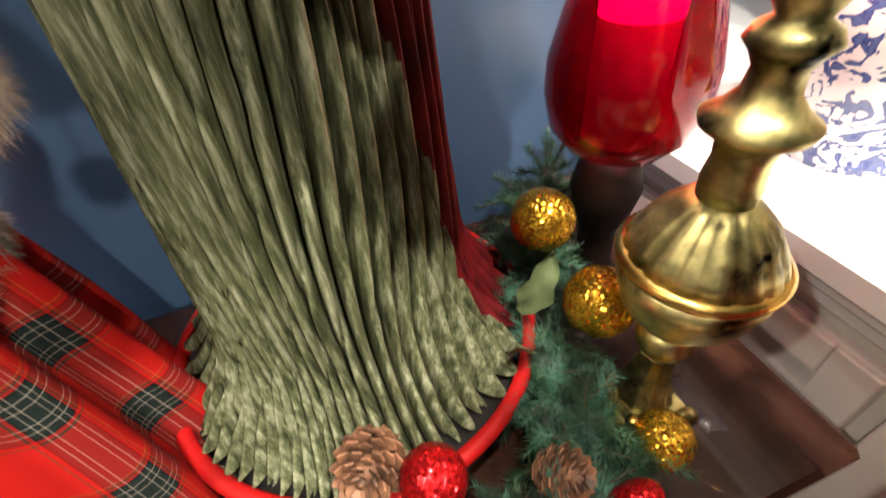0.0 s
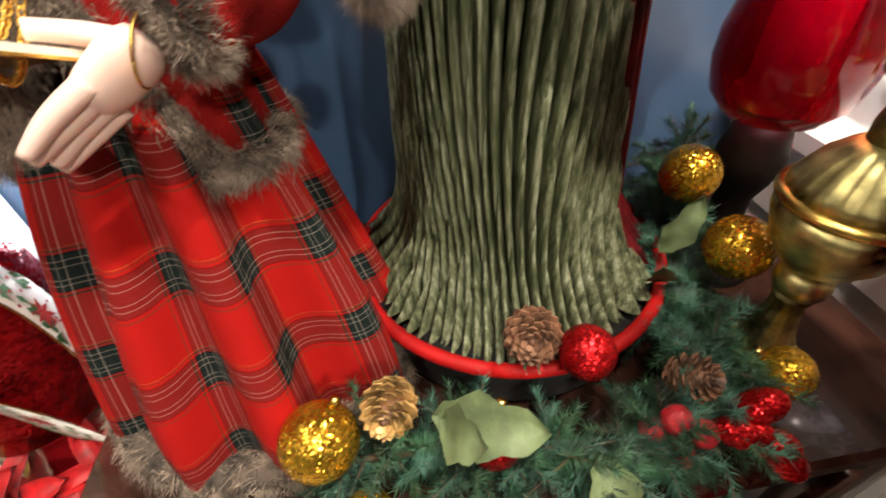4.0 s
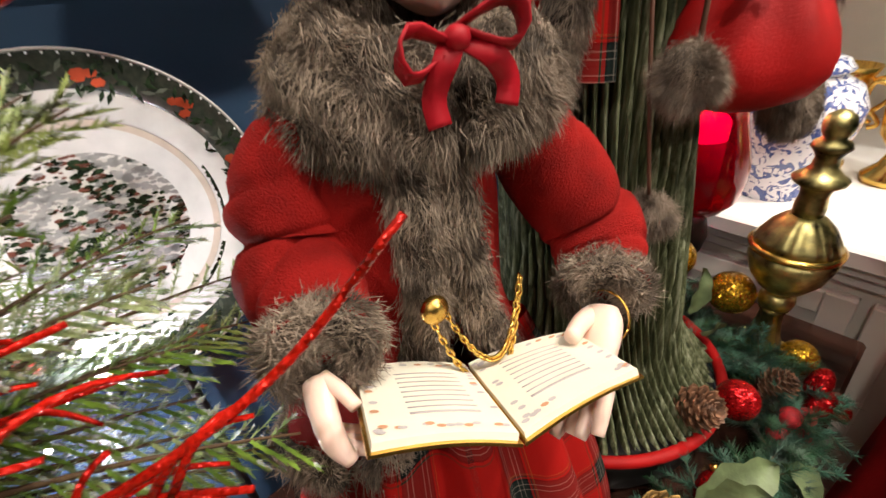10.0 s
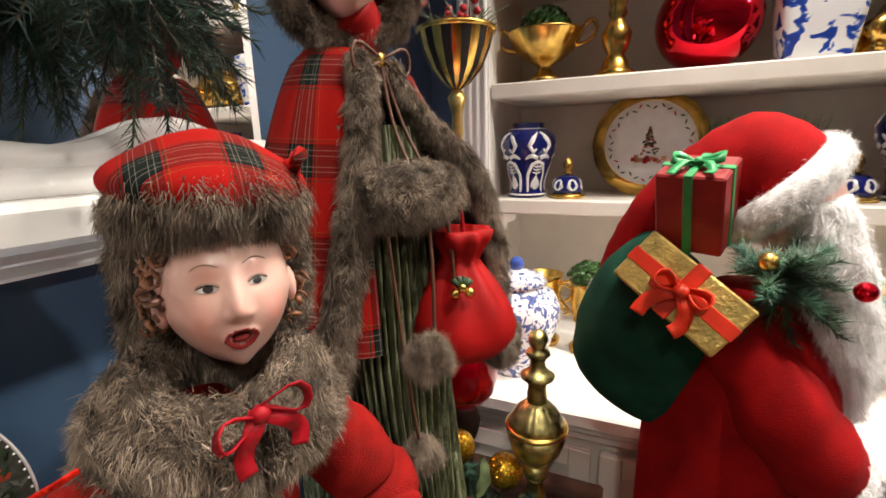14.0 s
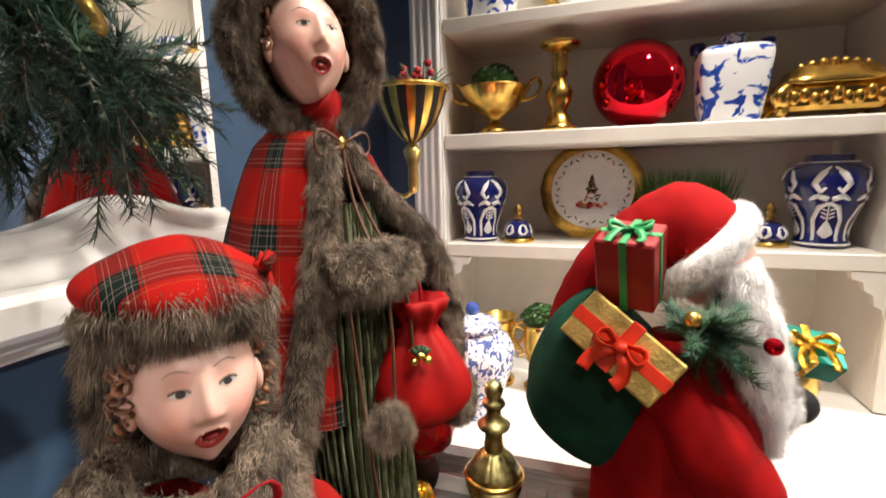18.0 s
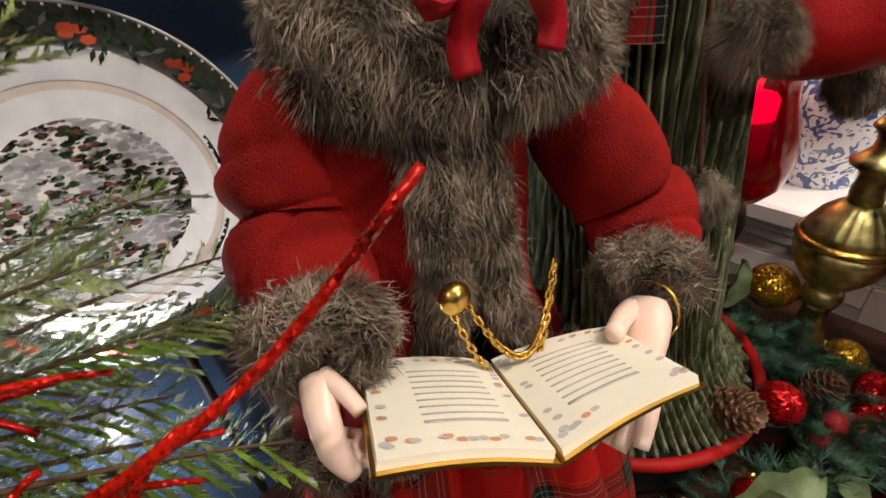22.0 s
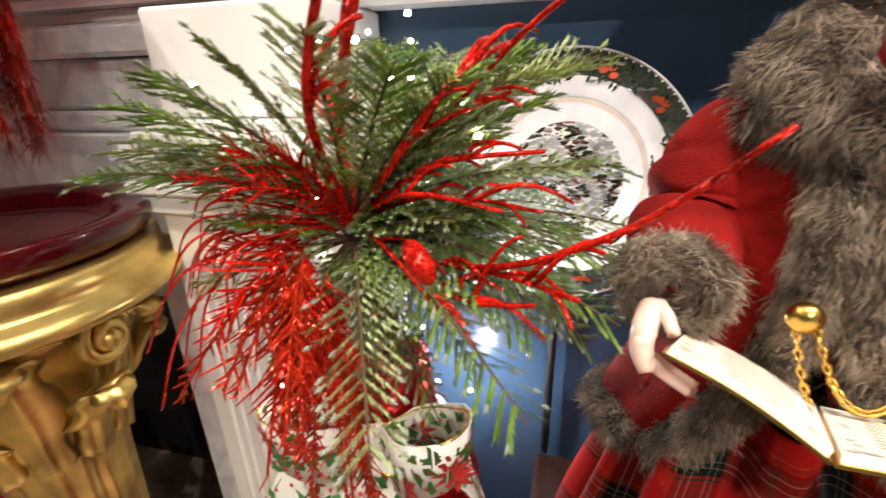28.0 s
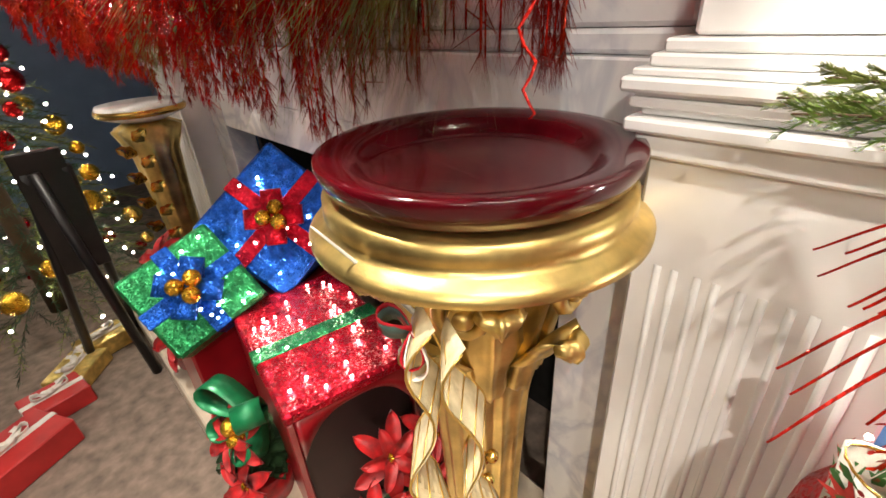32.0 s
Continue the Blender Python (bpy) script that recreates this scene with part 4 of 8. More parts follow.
# ---- song book ----
book = group_at("song_book", (-0.33, -0.265, 1.01), "small open song book with cream printed pages and gilt edges", "book")
LF, LB = Vector((-0.321, -0.336, 1.041)), Vector((-0.402, -0.304, 1.006))
MF, MB = Vector((-0.290, -0.272, 1.016)), Vector((-0.372, -0.236, 0.980))
RF, RB = Vector((-0.271, -0.197, 1.018)), Vector((-0.335, -0.166, 0.987))
for a, b, c, d, nm in ((LF, LB, MB, MF, "left"), (MF, MB, RB, RF, "right")):
    cover, pages, ink = Shape(), Shape(), Shape()
    nrm = (b - a).cross(d - a).normalized()
    nrm = nrm if nrm.z > 0 else -nrm

    def at(u, v, h=0.0):
        p = a.lerp(d, u).lerp(b.lerp(c, u), v)
        return p + nrm * (h + 0.003 * math.sin(math.pi * u))

    n = 10
    for h0, h1, lo, hi, sh in ((-0.0035, -0.0018, 0.0, 1.0, cover), (-0.0017, 0.0022, 0.025, 0.975, pages)):
        rows = []
        for i in range(n + 1):
            u = lo + (hi - lo) * i / n
            rows.append([at(u, lo, h0), at(u, hi, h0), at(u, hi, h1), at(u, lo, h1)])
        sh.rings(rows, 0, cap0=True, cap1=True, smooth=False)
    part("cover", cover, M_GOLD, book, "gilt edged cover")
    part("page_block", pages, M_PAPER, book, "cream pages")
    for k in range(9):
        v = 0.24 + 0.065 * k
        u0, u1 = (0.30, 0.80) if nm == "left" else (0.22, 0.72)
        ink = Shape()
        ink.band([at(u0 + (u1 - u0) * j / 6, v, 0.0026) for j in range(7)], 0.0011 if k else 0.002, b - a, 0, 0.0001)
        part("printed_line", ink, M_INK, book)
    orn = Shape()
    for k in range(16):
        t = k / 15
        edges = [(0.07 + 0.86 * t, 0.10), (0.07 + 0.86 * t, 0.90), (0.10, 0.1 + 0.8 * t), (0.92, 0.1 + 0.8 * t)]
        for u, v in edges:
            if rnd.random() < 0.62:
                q = at(u + rnd.uniform(-0.02, 0.02), v + rnd.uniform(-0.02, 0.02), 0.0027)
                e1, e2 = (d - a).normalized() * 0.0026, (b - a).normalized() * 0.0017
                orn.add([q + e1 * math.cos(t2) + e2 * math.sin(t2) for t2 in [2 * math.pi * j / 7 for j in range(7)]], [tuple(range(7))], rnd.choice((0, 0, 1)), False)
    part("border_print", orn, [M_INK, M_PRINT], book, "faded printed border of flowers")

# ---- the tall doll in the fur-lined cape ----
lady = Shape()
(LSK, LLP, LMO, LEW, LIR, LBR, LHA, LFB, LFU, LRB, LRD, LPL, LGO, LCO, LTR, LBK, LLN) = range(17)
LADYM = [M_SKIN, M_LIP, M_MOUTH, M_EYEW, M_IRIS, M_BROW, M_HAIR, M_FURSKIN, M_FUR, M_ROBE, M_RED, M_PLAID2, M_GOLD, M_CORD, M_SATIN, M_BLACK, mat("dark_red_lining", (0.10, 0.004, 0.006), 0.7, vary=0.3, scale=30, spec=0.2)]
WF = Vector((0.90, -0.30, 0)).normalized()
WS = Vector((-WF.y, WF.x, 0))
wb, wt = Vector((-0.480, 0.108, 0)), Vector((-0.512, 0.105, 0))
rows = []
for i in range(64):
    t = i / 63
    z = 0.676 + 0.706 * t
    r = 0.134 - 0.040 * t + 0.052 * max(0.0, 1 - t / 0.15) ** 2.0
    c = wb.lerp(wt, t)
    row = []
    for k in range(900):
        a = 2 * math.pi * k / 900
        big = 0.035 * math.sin(3 * a + 1.2 + 2.0 * t) + 0.03 * math.sin(7 * a - 2.4 * t)
        s = math.sin(31 * a + 6 * math.sin(2 * a + 3.6 * t) + 1.5 * math.sin(8 * t + 3 * a))
        s2 = math.sin(23 * a - 9 * t + 2.5 * math.sin(4 * a + 6 * t))
        fine = 0.13 * (abs(s) ** 0.8 - 1) - 0.17 * math.exp(-(s / 0.27) ** 2) - 0.07 * math.exp(-(s2 / 0.22) ** 2)
        q = r * (1 + big + fine)
        row.append(c + WF * (q * math.cos(a)) + WS * (q * math.sin(a)) + UP * z)
    rows.append(row)
n0 = len(lady.m)
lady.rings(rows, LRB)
for i in range(63):
    for k in range(900):
        if 30 + 48 * (1 - i / 62) < k * 0.4 < 185:
            lady.m[n0 + i * 900 + k] = LLN
rim = [wb + WF * (0.190 * math.cos(a)) + WS * (0.190 * math.sin(a)) + UP * 0.672 for a in [2 * math.pi * k / 72 for k in range(73)]]
lady.tube(rim, 0.0080, LTR, 10)
lady.lathe([(0.0, 0.5805), (0.170, 0.5805), (0.176, 0.590), (0.180, 0.664), (0.0, 0.674)], (wb.x, wb.y, 0), 40, LBK)
# tartan cape over the shoulders, open at the front
rows, uv = [], []
for i in range(20):
    t = i / 19
    z = 1.475 - 0.34 * t
    r = 0.052 + 0.098 * t ** 0.62
    row = []
    for k in range(70):
        a = radians(24 + 312 * k / 69)
        q = r * (1 + 0.05 * t * math.sin(9 * a) + 0.02 * math.sin(4 * a + 1))
        row.append(wt + WF * (q * math.cos(a) * 0.9) + WS * (q * math.sin(a) * 1.12) + UP * (z - 0.02 * math.cos(a) * t))
        uv.append((a * 0.13, z))
    rows.append(row)
lady.rings(rows, LPL, closed=False, uv=uv)
for s in (-1, 1):
    line = []
    for i in range(24):
        t = i / 23
        z = 1.462 - 0.42 * t
        r = 0.056 + 0.098 * t ** 0.62
        a = s * radians(20 + 42 * t ** 1.3 if s > 0 else 20 + 34 * t)
        line.append(wt + WF * (r * math.cos(a) * 0.98) + WS * (r * math.sin(a) * 1.12) + UP * z)
    if s > 0:
        line = curve([(-0.447, 0.092, 1.452), (-0.412, 0.130, 1.385), (-0.362, 0.158, 1.330), (-0.335, 0.172, 1.235), (-0.326, 0.160, 1.160), (-0.328, 0.155, 1.100), (-0.328, 0.166, 1.066), (-0.324, 0.193, 1.050), (-0.326, 0.224, 1.056), (-0.340, 0.258, 1.074), (-0.40, 0.290, 1.092), (-0.50, 0.295, 1.102), (-0.60, 0.265, 1.105)], 60)
        back = [Vector((-0.470 - 0.13 * k / (len(line) - 1), 0.165 + 0.06 * k / (len(line) - 1), 1.44 - 0.10 * k / (len(line) - 1))) for k in range(len(line))]
        lady.rings([[a_.lerp(b_, j / 8) + (WS * 0.6 + WF * 0.5) * (0.034 * math.sin(math.pi * j / 8)) for j in range(9)] for a_, b_ in zip(back, line)], LPL, closed=False, uv=[(0.13 * j / 8, 0.4 * k / len(line)) for k in range(len(line)) for j in range(9)])
        lady.rings([[a_.lerp(b_, j / 8) + (WS * 0.6 + WF * 0.5) * (0.034 * math.sin(math.pi * j / 8)) - (WS * 0.6 + WF * 0.5) * 0.004 for j in range(9)] for a_, b_ in zip(back, line)], LBK, closed=False)
    fur_roll(lady, line, [0.014 + 0.006 * min(1, k / 23) if s < 0 else 0.012 for k in range(len(line))], LFB, LFU, 4200 if s < 0 else 8000, 0.013 if s < 0 else 0.0115, (0, 0, -1.1))
# fur muff and cuffs
mc = Vector((-0.392, 0.055, 1.302))
line = [mc + WS * (0.062 * (k / 10 - 0.5) * 2) + WF * (-0.014 * ((k - 5) / 5) ** 2) for k in range(11)]
fur_roll(lady, line, [0.026, 0.032, 0.034, 0.036, 0.037, 0.037, 0.037, 0.036, 0.034, 0.032, 0.026], LFB, LFU, 4200, 0.013)
for c, r, n in (((-0.358, 0.005, 1.126), 0.028, 1500), ((-0.362, -0.014, 1.012), 0.020, 1100)):
    lady.ball(c, r * 0.75, LFB, 14)
    sp = []
    for _ in range(n):
        d = Vector((rnd.gauss(0, 1), rnd.gauss(0, 1), rnd.gauss(0, 1))).normalized()
        sp.append((Vector(c) + d * r * 0.65, d, (0, 0, -0.3)))
    lady.fur(sp, 0.015, LFU)
lady.tube(curve([(-0.40, 0.00, 1.26), (-0.38, -0.012, 1.13), (-0.363, -0.018, 1.03)], 12), 0.0018, LCO, 6)
# hood with a fur rim
whc = Vector((-0.493, 0.082, 1.578))
wturn = head(lady, whc, -36, 10, 0, (0.056, 0.050, 0.070), mats=(LSK, LLP, LMO, LEW, LIR, LBR))
curls(lady, whc, wturn, (0.056, 0.050, 0.070), LHA, -10, 70, 120, 0.006)
curls(lady, whc, wturn, (0.056, 0.050, 0.070), LHA, 48, 82, 90, 0.0055, 0)
rows, uv = [], []
HFW = (wturn @ Vector((1, 0, 0))).normalized()
HSW = (wturn @ Vector((0, 1, 0))).normalized()
for i in range(16):
    b = radians(-6 + 100 * i / 15)
    row = []
    for k in range(40):
        a = 2 * math.pi * k / 40
        q = 0.092 * math.cos(b) ** 0.6 if math.cos(b) > 0 else 0.0
        row.append(whc + HFW * (0.006 - 0.082 * math.sin(b)) + HSW * (q * math.cos(a)) + UP * (q * 1.08 * math.sin(a) + 0.004 - 0.02 * math.sin(b)))
        uv.append((a * 0.09, b * 0.09))
    rows.append(row)
lady.rings(rows, LPL, uv=uv)
ring = [whc + HFW * (0.008 + 0.012 * math.sin(a)) * 1 + HSW * (0.085 * math.cos(a)) + UP * (0.093 * math.sin(a)) for a in [2 * math.pi * k / 44 for k in range(45)]]
fur_roll(lady, ring, [0.016] * 45, LFB, LFU, 5600, 0.013, (0, 0, -0.3))
lady.tube(curve([whc + Vector((0, 0, -0.055)), wt + Vector((0.02, 0, 1.50)), wt + Vector((0.01, 0, 1.45))], 8), 0.034, LTR, 16)
lady.ball((-0.445, 0.078, 1.458), 0.0095, LGO, 16, (0.6, 1, 1))
for s in (-1, 1):
    pts = [Vector((-0.447, 0.078, 1.458)) + WS * (s * 0.045 * math.sin(math.pi * k / 10) ** 0.8) + UP * (0.016 * math.sin(2 * math.pi * k / 10)) + WF * 0.006 for k in range(11)]
    lady.tube(pts, 0.002, LCO, 6)
    lady.tube(curve([(-0.445, 0.078, 1.457), Vector((-0.425, 0.080, 1.38)) + WS * (s * 0.008), Vector((-0.372, 0.068, 1.27)) + WS * (s * 0.016), Vector((-0.362, 0.062, 1.14 + 0.02 * s)) + WS * (s * 0.02)], 18), 0.0024, LCO, 6)
tagged(lady.make("cape_doll", LADYM, origin=(-0.505, 0.13, 0.58)), "tall porcelain doll in green pleated robe and fur-trimmed tartan cape", "doll")

# red drawstring pouch that hangs from the muff
pouch = group_at("gift_pouch", (-0.362, 0.118, 1.09), "red felt drawstring pouch with small gold bells", "pouch")
pb = Shape()
prof = [(0.0, 1.078), (0.040, 1.080), (0.060, 1.089), (0.069, 1.105), (0.070, 1.122), (0.065, 1.142), (0.055, 1.165), (0.042, 1.186), (0.030, 1.202), (0.024, 1.211), (0.028, 1.222), (0.037, 1.236), (0.040, 1.250), (0.033, 1.252), (0.020, 1.222)]
pb.lathe(prof, (-0.362, 0.118, 0), 72, 0, lambda a, z: 1 + 0.09 * math.sin(8 * a + 2 + z * 14) * max(0.0, min(1.0, (z - 1.12) / 0.07)) + 0.05 * math.sin(3 * a + z * 40))
part("bag", pb, M_SATIN, pouch)
st = Shape()
st.tube(curve([(-0.352, 0.105, 1.23), (-0.355, 0.100, 1.28), (-0.370, 0.085, 1.330)], 10), 0.003, 0, 6)
part("string", st, M_VELVET, pouch)
bl = Shape()
for dy, dz in ((-0.009, 0), (0.009, 0.002), (0.0, 0.008)):
    bl = Shape()
    bl.ball((-0.340 + dy * 0.9, 0.066 + dy * 0.35, 1.180 + dz), 0.0065, 0, 12)
    part("bell", bl, M_GOLD, pouch, "small gold bell")
lf = Shape()
for k in range(4):
    a = 0.8 + k * 0.5
    lf.band([(-0.340, 0.064, 1.187), Vector((-0.340 + 0.016 * math.cos(a), 0.064 + 0.006 * math.cos(a), 1.187 + 0.016 * math.sin(a)))], 0.007, (1, 0.3, 0.3), 0)
M_LEAF = mat("dark_holly_leaf", (0.035, 0.075, 0.03), 0.45, vary=0.25)
part("leaf", lf, M_LEAF, pouch)

# ---- ornaments on the table ----
M_GLITGOLD = glitter("gold_glitter", (0.80, 0.46, 0.04), 0.22, 420, 0.9, strength=0.8)
M_GLITRED = glitter("red_glitter", (0.62, 0.012, 0.015), 0.25, 420, 0.85, strength=0.8)
M_NEEDLE = mat("green_fir_needles", (0.026, 0.085, 0.036), 0.5, vary=0.5, scale=30)
M_NEEDLE2 = mat("blue_green_needles", (0.045, 0.13, 0.085), 0.5, vary=0.4, scale=30)
M_OLIVE = mat("olive_conifer", (0.27, 0.33, 0.08), 0.5, vary=0.4, scale=30)
M_ICE = mat("clear_ice_bead", (0.85, 0.88, 0.86), 0.06, vary=0.02, trans=0.75, ior=1.4)
M_CONE = mat("brown_pine_cone", (0.20, 0.095, 0.05), 0.6, vary=0.4, scale=70)
M_CONETIP = mat("pale_cone_edge", (0.36, 0.23, 0.14), 0.6, vary=0.3)
M_STEM = mat("brown_stem", (0.08, 0.045, 0.02), 0.7)
M_SILKLEAF = mat("sage_silk_leaf", (0.13, 0.17, 0.075), 0.55, vary=0.2, scale=40, bump=0.3, bscale=200)
M_BERRY = mat("sugared_red_berry", (0.50, 0.02, 0.03), 0.35, vary=0.3, scale=120, bump=0.8, bscale=500)


def finial(place, s=1.0, slim=0.86):
    x, y, z = place

    def slimmed(sh):
        sh.v = [(x + (p[0] - x) * slim, y + (p[1] - y) * slim, p[2]) for p in sh.v]

    th = group_at("gilt_finial", (x, y, z - 0.026), "tall antique gilt urn finial on a square foot", "finial")
    ft = Shape()
    ft.box((x - 0.054 * s, y - 0.054 * s, z - 0.026), (x + 0.054 * s, y + 0.054 * s, z - 0.006), 0, 0.004)
    ft.box((x - 0.048 * s, y - 0.048 * s, z - 0.0065), (x + 0.048 * s, y + 0.048 * s, z + 0.016 * s), 0, 0.004)
    ft.box((x - 0.040 * s, y - 0.040 * s, z + 0.016 * s), (x + 0.040 * s, y + 0.040 * s, z + 0.026 * s), 0, 0.003)
    for sx in (-1, 1):
        for sy in (-1, 1):
            ft.ball((x + sx * 0.044 * s, y + sy * 0.044 * s, z + 0.008 * s), 0.012 * s, 0, 12)
    slimmed(ft)
    part("foot", ft, M_OLDGOLD, th)
    up = Shape()
    up.lathe([(0.034 * s, z + 0.026 * s), (0.036 * s, z + 0.036 * s), (0.028 * s, z + 0.055 * s), (0.022 * s, z + 0.085 * s), (0.020 * s, z + 0.110 * s), (0.026 * s, z + 0.118 * s)], (x, y, 0), 40, 0, lambda a, zz: 1 + 0.05 * math.cos(12 * a))
    slimmed(up)
    part("fluted_stem", up, M_OLDGOLD, th)
    nk = Shape()
    nk.lathe([(0.020 * s, z + 0.119 * s), (0.030 * s, z + 0.126 * s), (0.033 * s, z + 0.138 * s), (0.030 * s, z + 0.150 * s), (0.022 * s, z + 0.156 * s)], (x, y, 0), 40)
    slimmed(nk)
    part("collar", nk, M_OLDGOLD, th)
    bd = Shape()
    bd.lathe([(0.022 * s, z + 0.157 * s), (0.040 * s, z + 0.170 * s), (0.060 * s, z + 0.195 * s), (0.070 * s, z + 0.225 * s), (0.072 * s, z + 0.243 * s)], (x, y, 0), 64, 0, lambda a, zz: 1 + 0.022 * abs(math.sin(8 * a + 60 * (zz - z))) + 0.022 * abs(math.sin(8 * a - 60 * (zz - z))))
    slimmed(bd)
    part("bowl", bd, M_OLDGOLD, th)
    rg = Shape()
    rg.lathe([(0.070 * s, z + 0.2435 * s), (0.077 * s, z + 0.247 * s), (0.078 * s, z + 0.253 * s), (0.071 * s, z + 0.257 * s)], (x, y, 0), 64)
    slimmed(rg)
    part("rim_ring", rg, M_GOLD, th)
    lid = Shape()
    lid.lathe([(0.071 * s, z + 0.2575 * s), (0.066 * s, z + 0.268 * s), (0.052 * s, z + 0.290 * s), (0.036 * s, z + 0.305 * s), (0.026 * s, z + 0.312 * s)], (x, y, 0), 80, 0, lambda a, zz: 1 - 0.045 * (math.cos(8 * a) ** 16))
    slimmed(lid)
    part("lid", lid, M_OLDGOLD, th)
    tp = Shape()
    tp.lathe([(0.024 * s, z + 0.3125 * s), (0.025 * s, z + 0.328 * s), (0.022 * s, z + 0.345 * s), (0.024 * s, z + 0.360 * s), (0.040 * s, z + 0.370 * s), (0.042 * s, z + 0.376 * s), (0.030 * s, z + 0.384 * s), (0.020 * s, z + 0.395 * s), (0.018 * s, z + 0.410 * s), (0.024 * s, z + 0.420 * s), (0.030 * s, z + 0.426 * s), (0.026 * s, z + 0.434 * s), (0.016 * s, z + 0.440 * s), (0.022 * s, z + 0.450 * s), (0.024 * s, z + 0.462 * s), (0.019 * s, z + 0.474 * s), (0.007 * s, z + 0.481 * s), (0.0, z + 0.482 * s)], (x, y, 0), 40)
    slimmed(tp)
    part("spire", tp, M_OLDGOLD, th)
    return th


finial((-0.307, 0.362, 0.6065), 0.862, 0.90)

# red glass hurricane with a lit candle
M_REDGLASS = mat("red_glass", (0.36, 0.0, 0.015), 0.04, vary=0.02, trans=0.88, ior=1.3, coat=0.4)
# The wax gets a faint pink emission for the flame shining through it.
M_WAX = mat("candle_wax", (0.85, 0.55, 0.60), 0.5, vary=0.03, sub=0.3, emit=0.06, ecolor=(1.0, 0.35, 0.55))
M_FLAME = mat("candle_flame", (1.0, 0.7, 0.4), 0.5, emit=40, ecolor=(1.0, 0.62, 0.30))
HX, HY = -0.484, 0.419


def lamp_z(z):
    return 1.138 - (1.138 - z) * 1.15


hur = group_at("candle_lamp", (HX, HY, 0.58), "red glass hurricane lamp with a lit candle on a dark base", "candle holder")
hb = Shape()
hb.lathe([(0.060, 0.5805), (0.062, 0.595), (0.036, 0.612), (0.024, 0.650), (0.022, 0.700), (0.034, 0.730), (0.040, 0.760), (0.034, 0.790), (0.030, 0.808)], (HX, HY, 0), 36)
part("base", hb, mat("dark_turned_wood", (0.010, 0.006, 0.005), 0.5, vary=0.3, spec=0.15), hur, "black turned base")
outer = [(0.030, 0.787), (0.055, 0.792), (0.074, 0.815), (0.081, 0.850), (0.080, 0.880), (0.070, 0.920), (0.060, 0.955), (0.058, 0.975), (0.066, 0.998), (0.078, 1.014)]
outer = [(r * 0.97, lamp_z(1.049 - (1.014 - z) * 0.86)) for r, z in outer]
gs = Shape()
gs.lathe(outer + [(r - 0.003, z) for r, z in reversed(outer[1:])] + [(0.0, lamp_z(0.862))], (HX, HY, 0), 48)
gob = part("glass_shade", gs, M_REDGLASS, hur, "deep red flared glass")
gob.visible_shadow = False
cs = Shape()
cs.lathe([(0.036, lamp_z(0.864)), (0.036, lamp_z(0.990)), (0.030, lamp_z(0.997)), (0.0, lamp_z(0.993))], (HX, HY, 0), 32)
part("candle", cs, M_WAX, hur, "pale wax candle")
# Stronger emission added to the wax top, in place of the flame's light.
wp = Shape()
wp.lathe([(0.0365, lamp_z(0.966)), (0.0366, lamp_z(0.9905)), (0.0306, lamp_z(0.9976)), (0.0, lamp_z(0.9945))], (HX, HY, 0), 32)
part("wax_added_glow", wp, mat("wax_added_glow", (0.9, 0.5, 0.7), 0.5, emit=7.0, ecolor=(1.0, 0.30, 0.75)), hur, "wax top with added glow standing for flame light")
fl = Shape()
fl.lathe([(0.0, lamp_z(0.996)), (0.009, lamp_z(1.005)), (0.011, lamp_z(1.016)), (0.006, lamp_z(1.034)), (0.0, lamp_z(1.048))], (HX, HY, 0), 14)
part("flame", fl, M_FLAME, hur)
data = bpy.data.lights.new("candle_light", "POINT")
data.energy, data.color, data.shadow_soft_size = 0.9, (1.0, 0.55, 0.30), 0.01
new("candle_light", data).location = (HX, HY, lamp_z(1.06))


def bauble(c, r, material, label, stem=None, squash=1.0):
    th = group_at("bauble", c, label, "ornament", "baubles in the garland")
    b = Shape()
    b.ball(c, r, 0, 36, (1, 1, squash))
    part("ball", b, material, th)
    cp = Shape()
    d = Vector(stem).normalized() if stem else Vector((0, 0.3, 1)).normalized()
    cp.tube([Vector(c) + d * r * 0.95, Vector(c) + d * (r + 0.008)], 0.005, 0, 10)
    part("cap", cp, M_GOLD, th)
    return th


GB, RB_ = "round bauble covered in gold glitter", "round bauble covered in red glitter"
bauble((-0.262, -0.124, 0.664), 0.037, M_GLITGOLD, GB, (-0.4, 0.4, 0.6))
bauble((-0.205, -0.088, 0.618), 0.025, M_GLITGOLD, "small gold glitter bauble hanging over the table edge", (0, 0.2, 1), 1.12)
bauble((-0.455, 0.320, 0.764), 0.034, M_GLITGOLD, GB, (0.1, 0.3, -0.8))
bauble((-0.362, 0.332, 0.727), 0.035, M_GLITGOLD, GB, (-0.2, 0.3, -0.8))
bauble((-0.252, 0.334, 0.655), 0.027, M_GLITGOLD, GB, (-0.3, -0.3, 0.2))
bauble((-0.276, 0.130, 0.712), 0.026, M_GLITRED, RB_, (-0.3, 0.2, -0.5))
bauble((-0.246, 0.036, 0.645), 0.030, M_GLITRED, RB_, (-0.3, 0.2, 0.5))
for c, r in (((-0.225, 0.205, 0.655), 0.015), ((-0.212, 0.225, 0.648), 0.014), ((-0.218, 0.212, 0.630), 0.014), ((-0.230, 0.190, 0.632), 0.014), ((-0.205, 0.205, 0.628), 0.013), ((-0.215, 0.238, 0.622), 0.013)):
    th = group_at("berry", c, "sugared red berry in the garland", "berry", "berries in the garland")
    b = Shape()
    b.ball(c, r, 0, 16)
    part("fruit", b, M_BERRY, th)
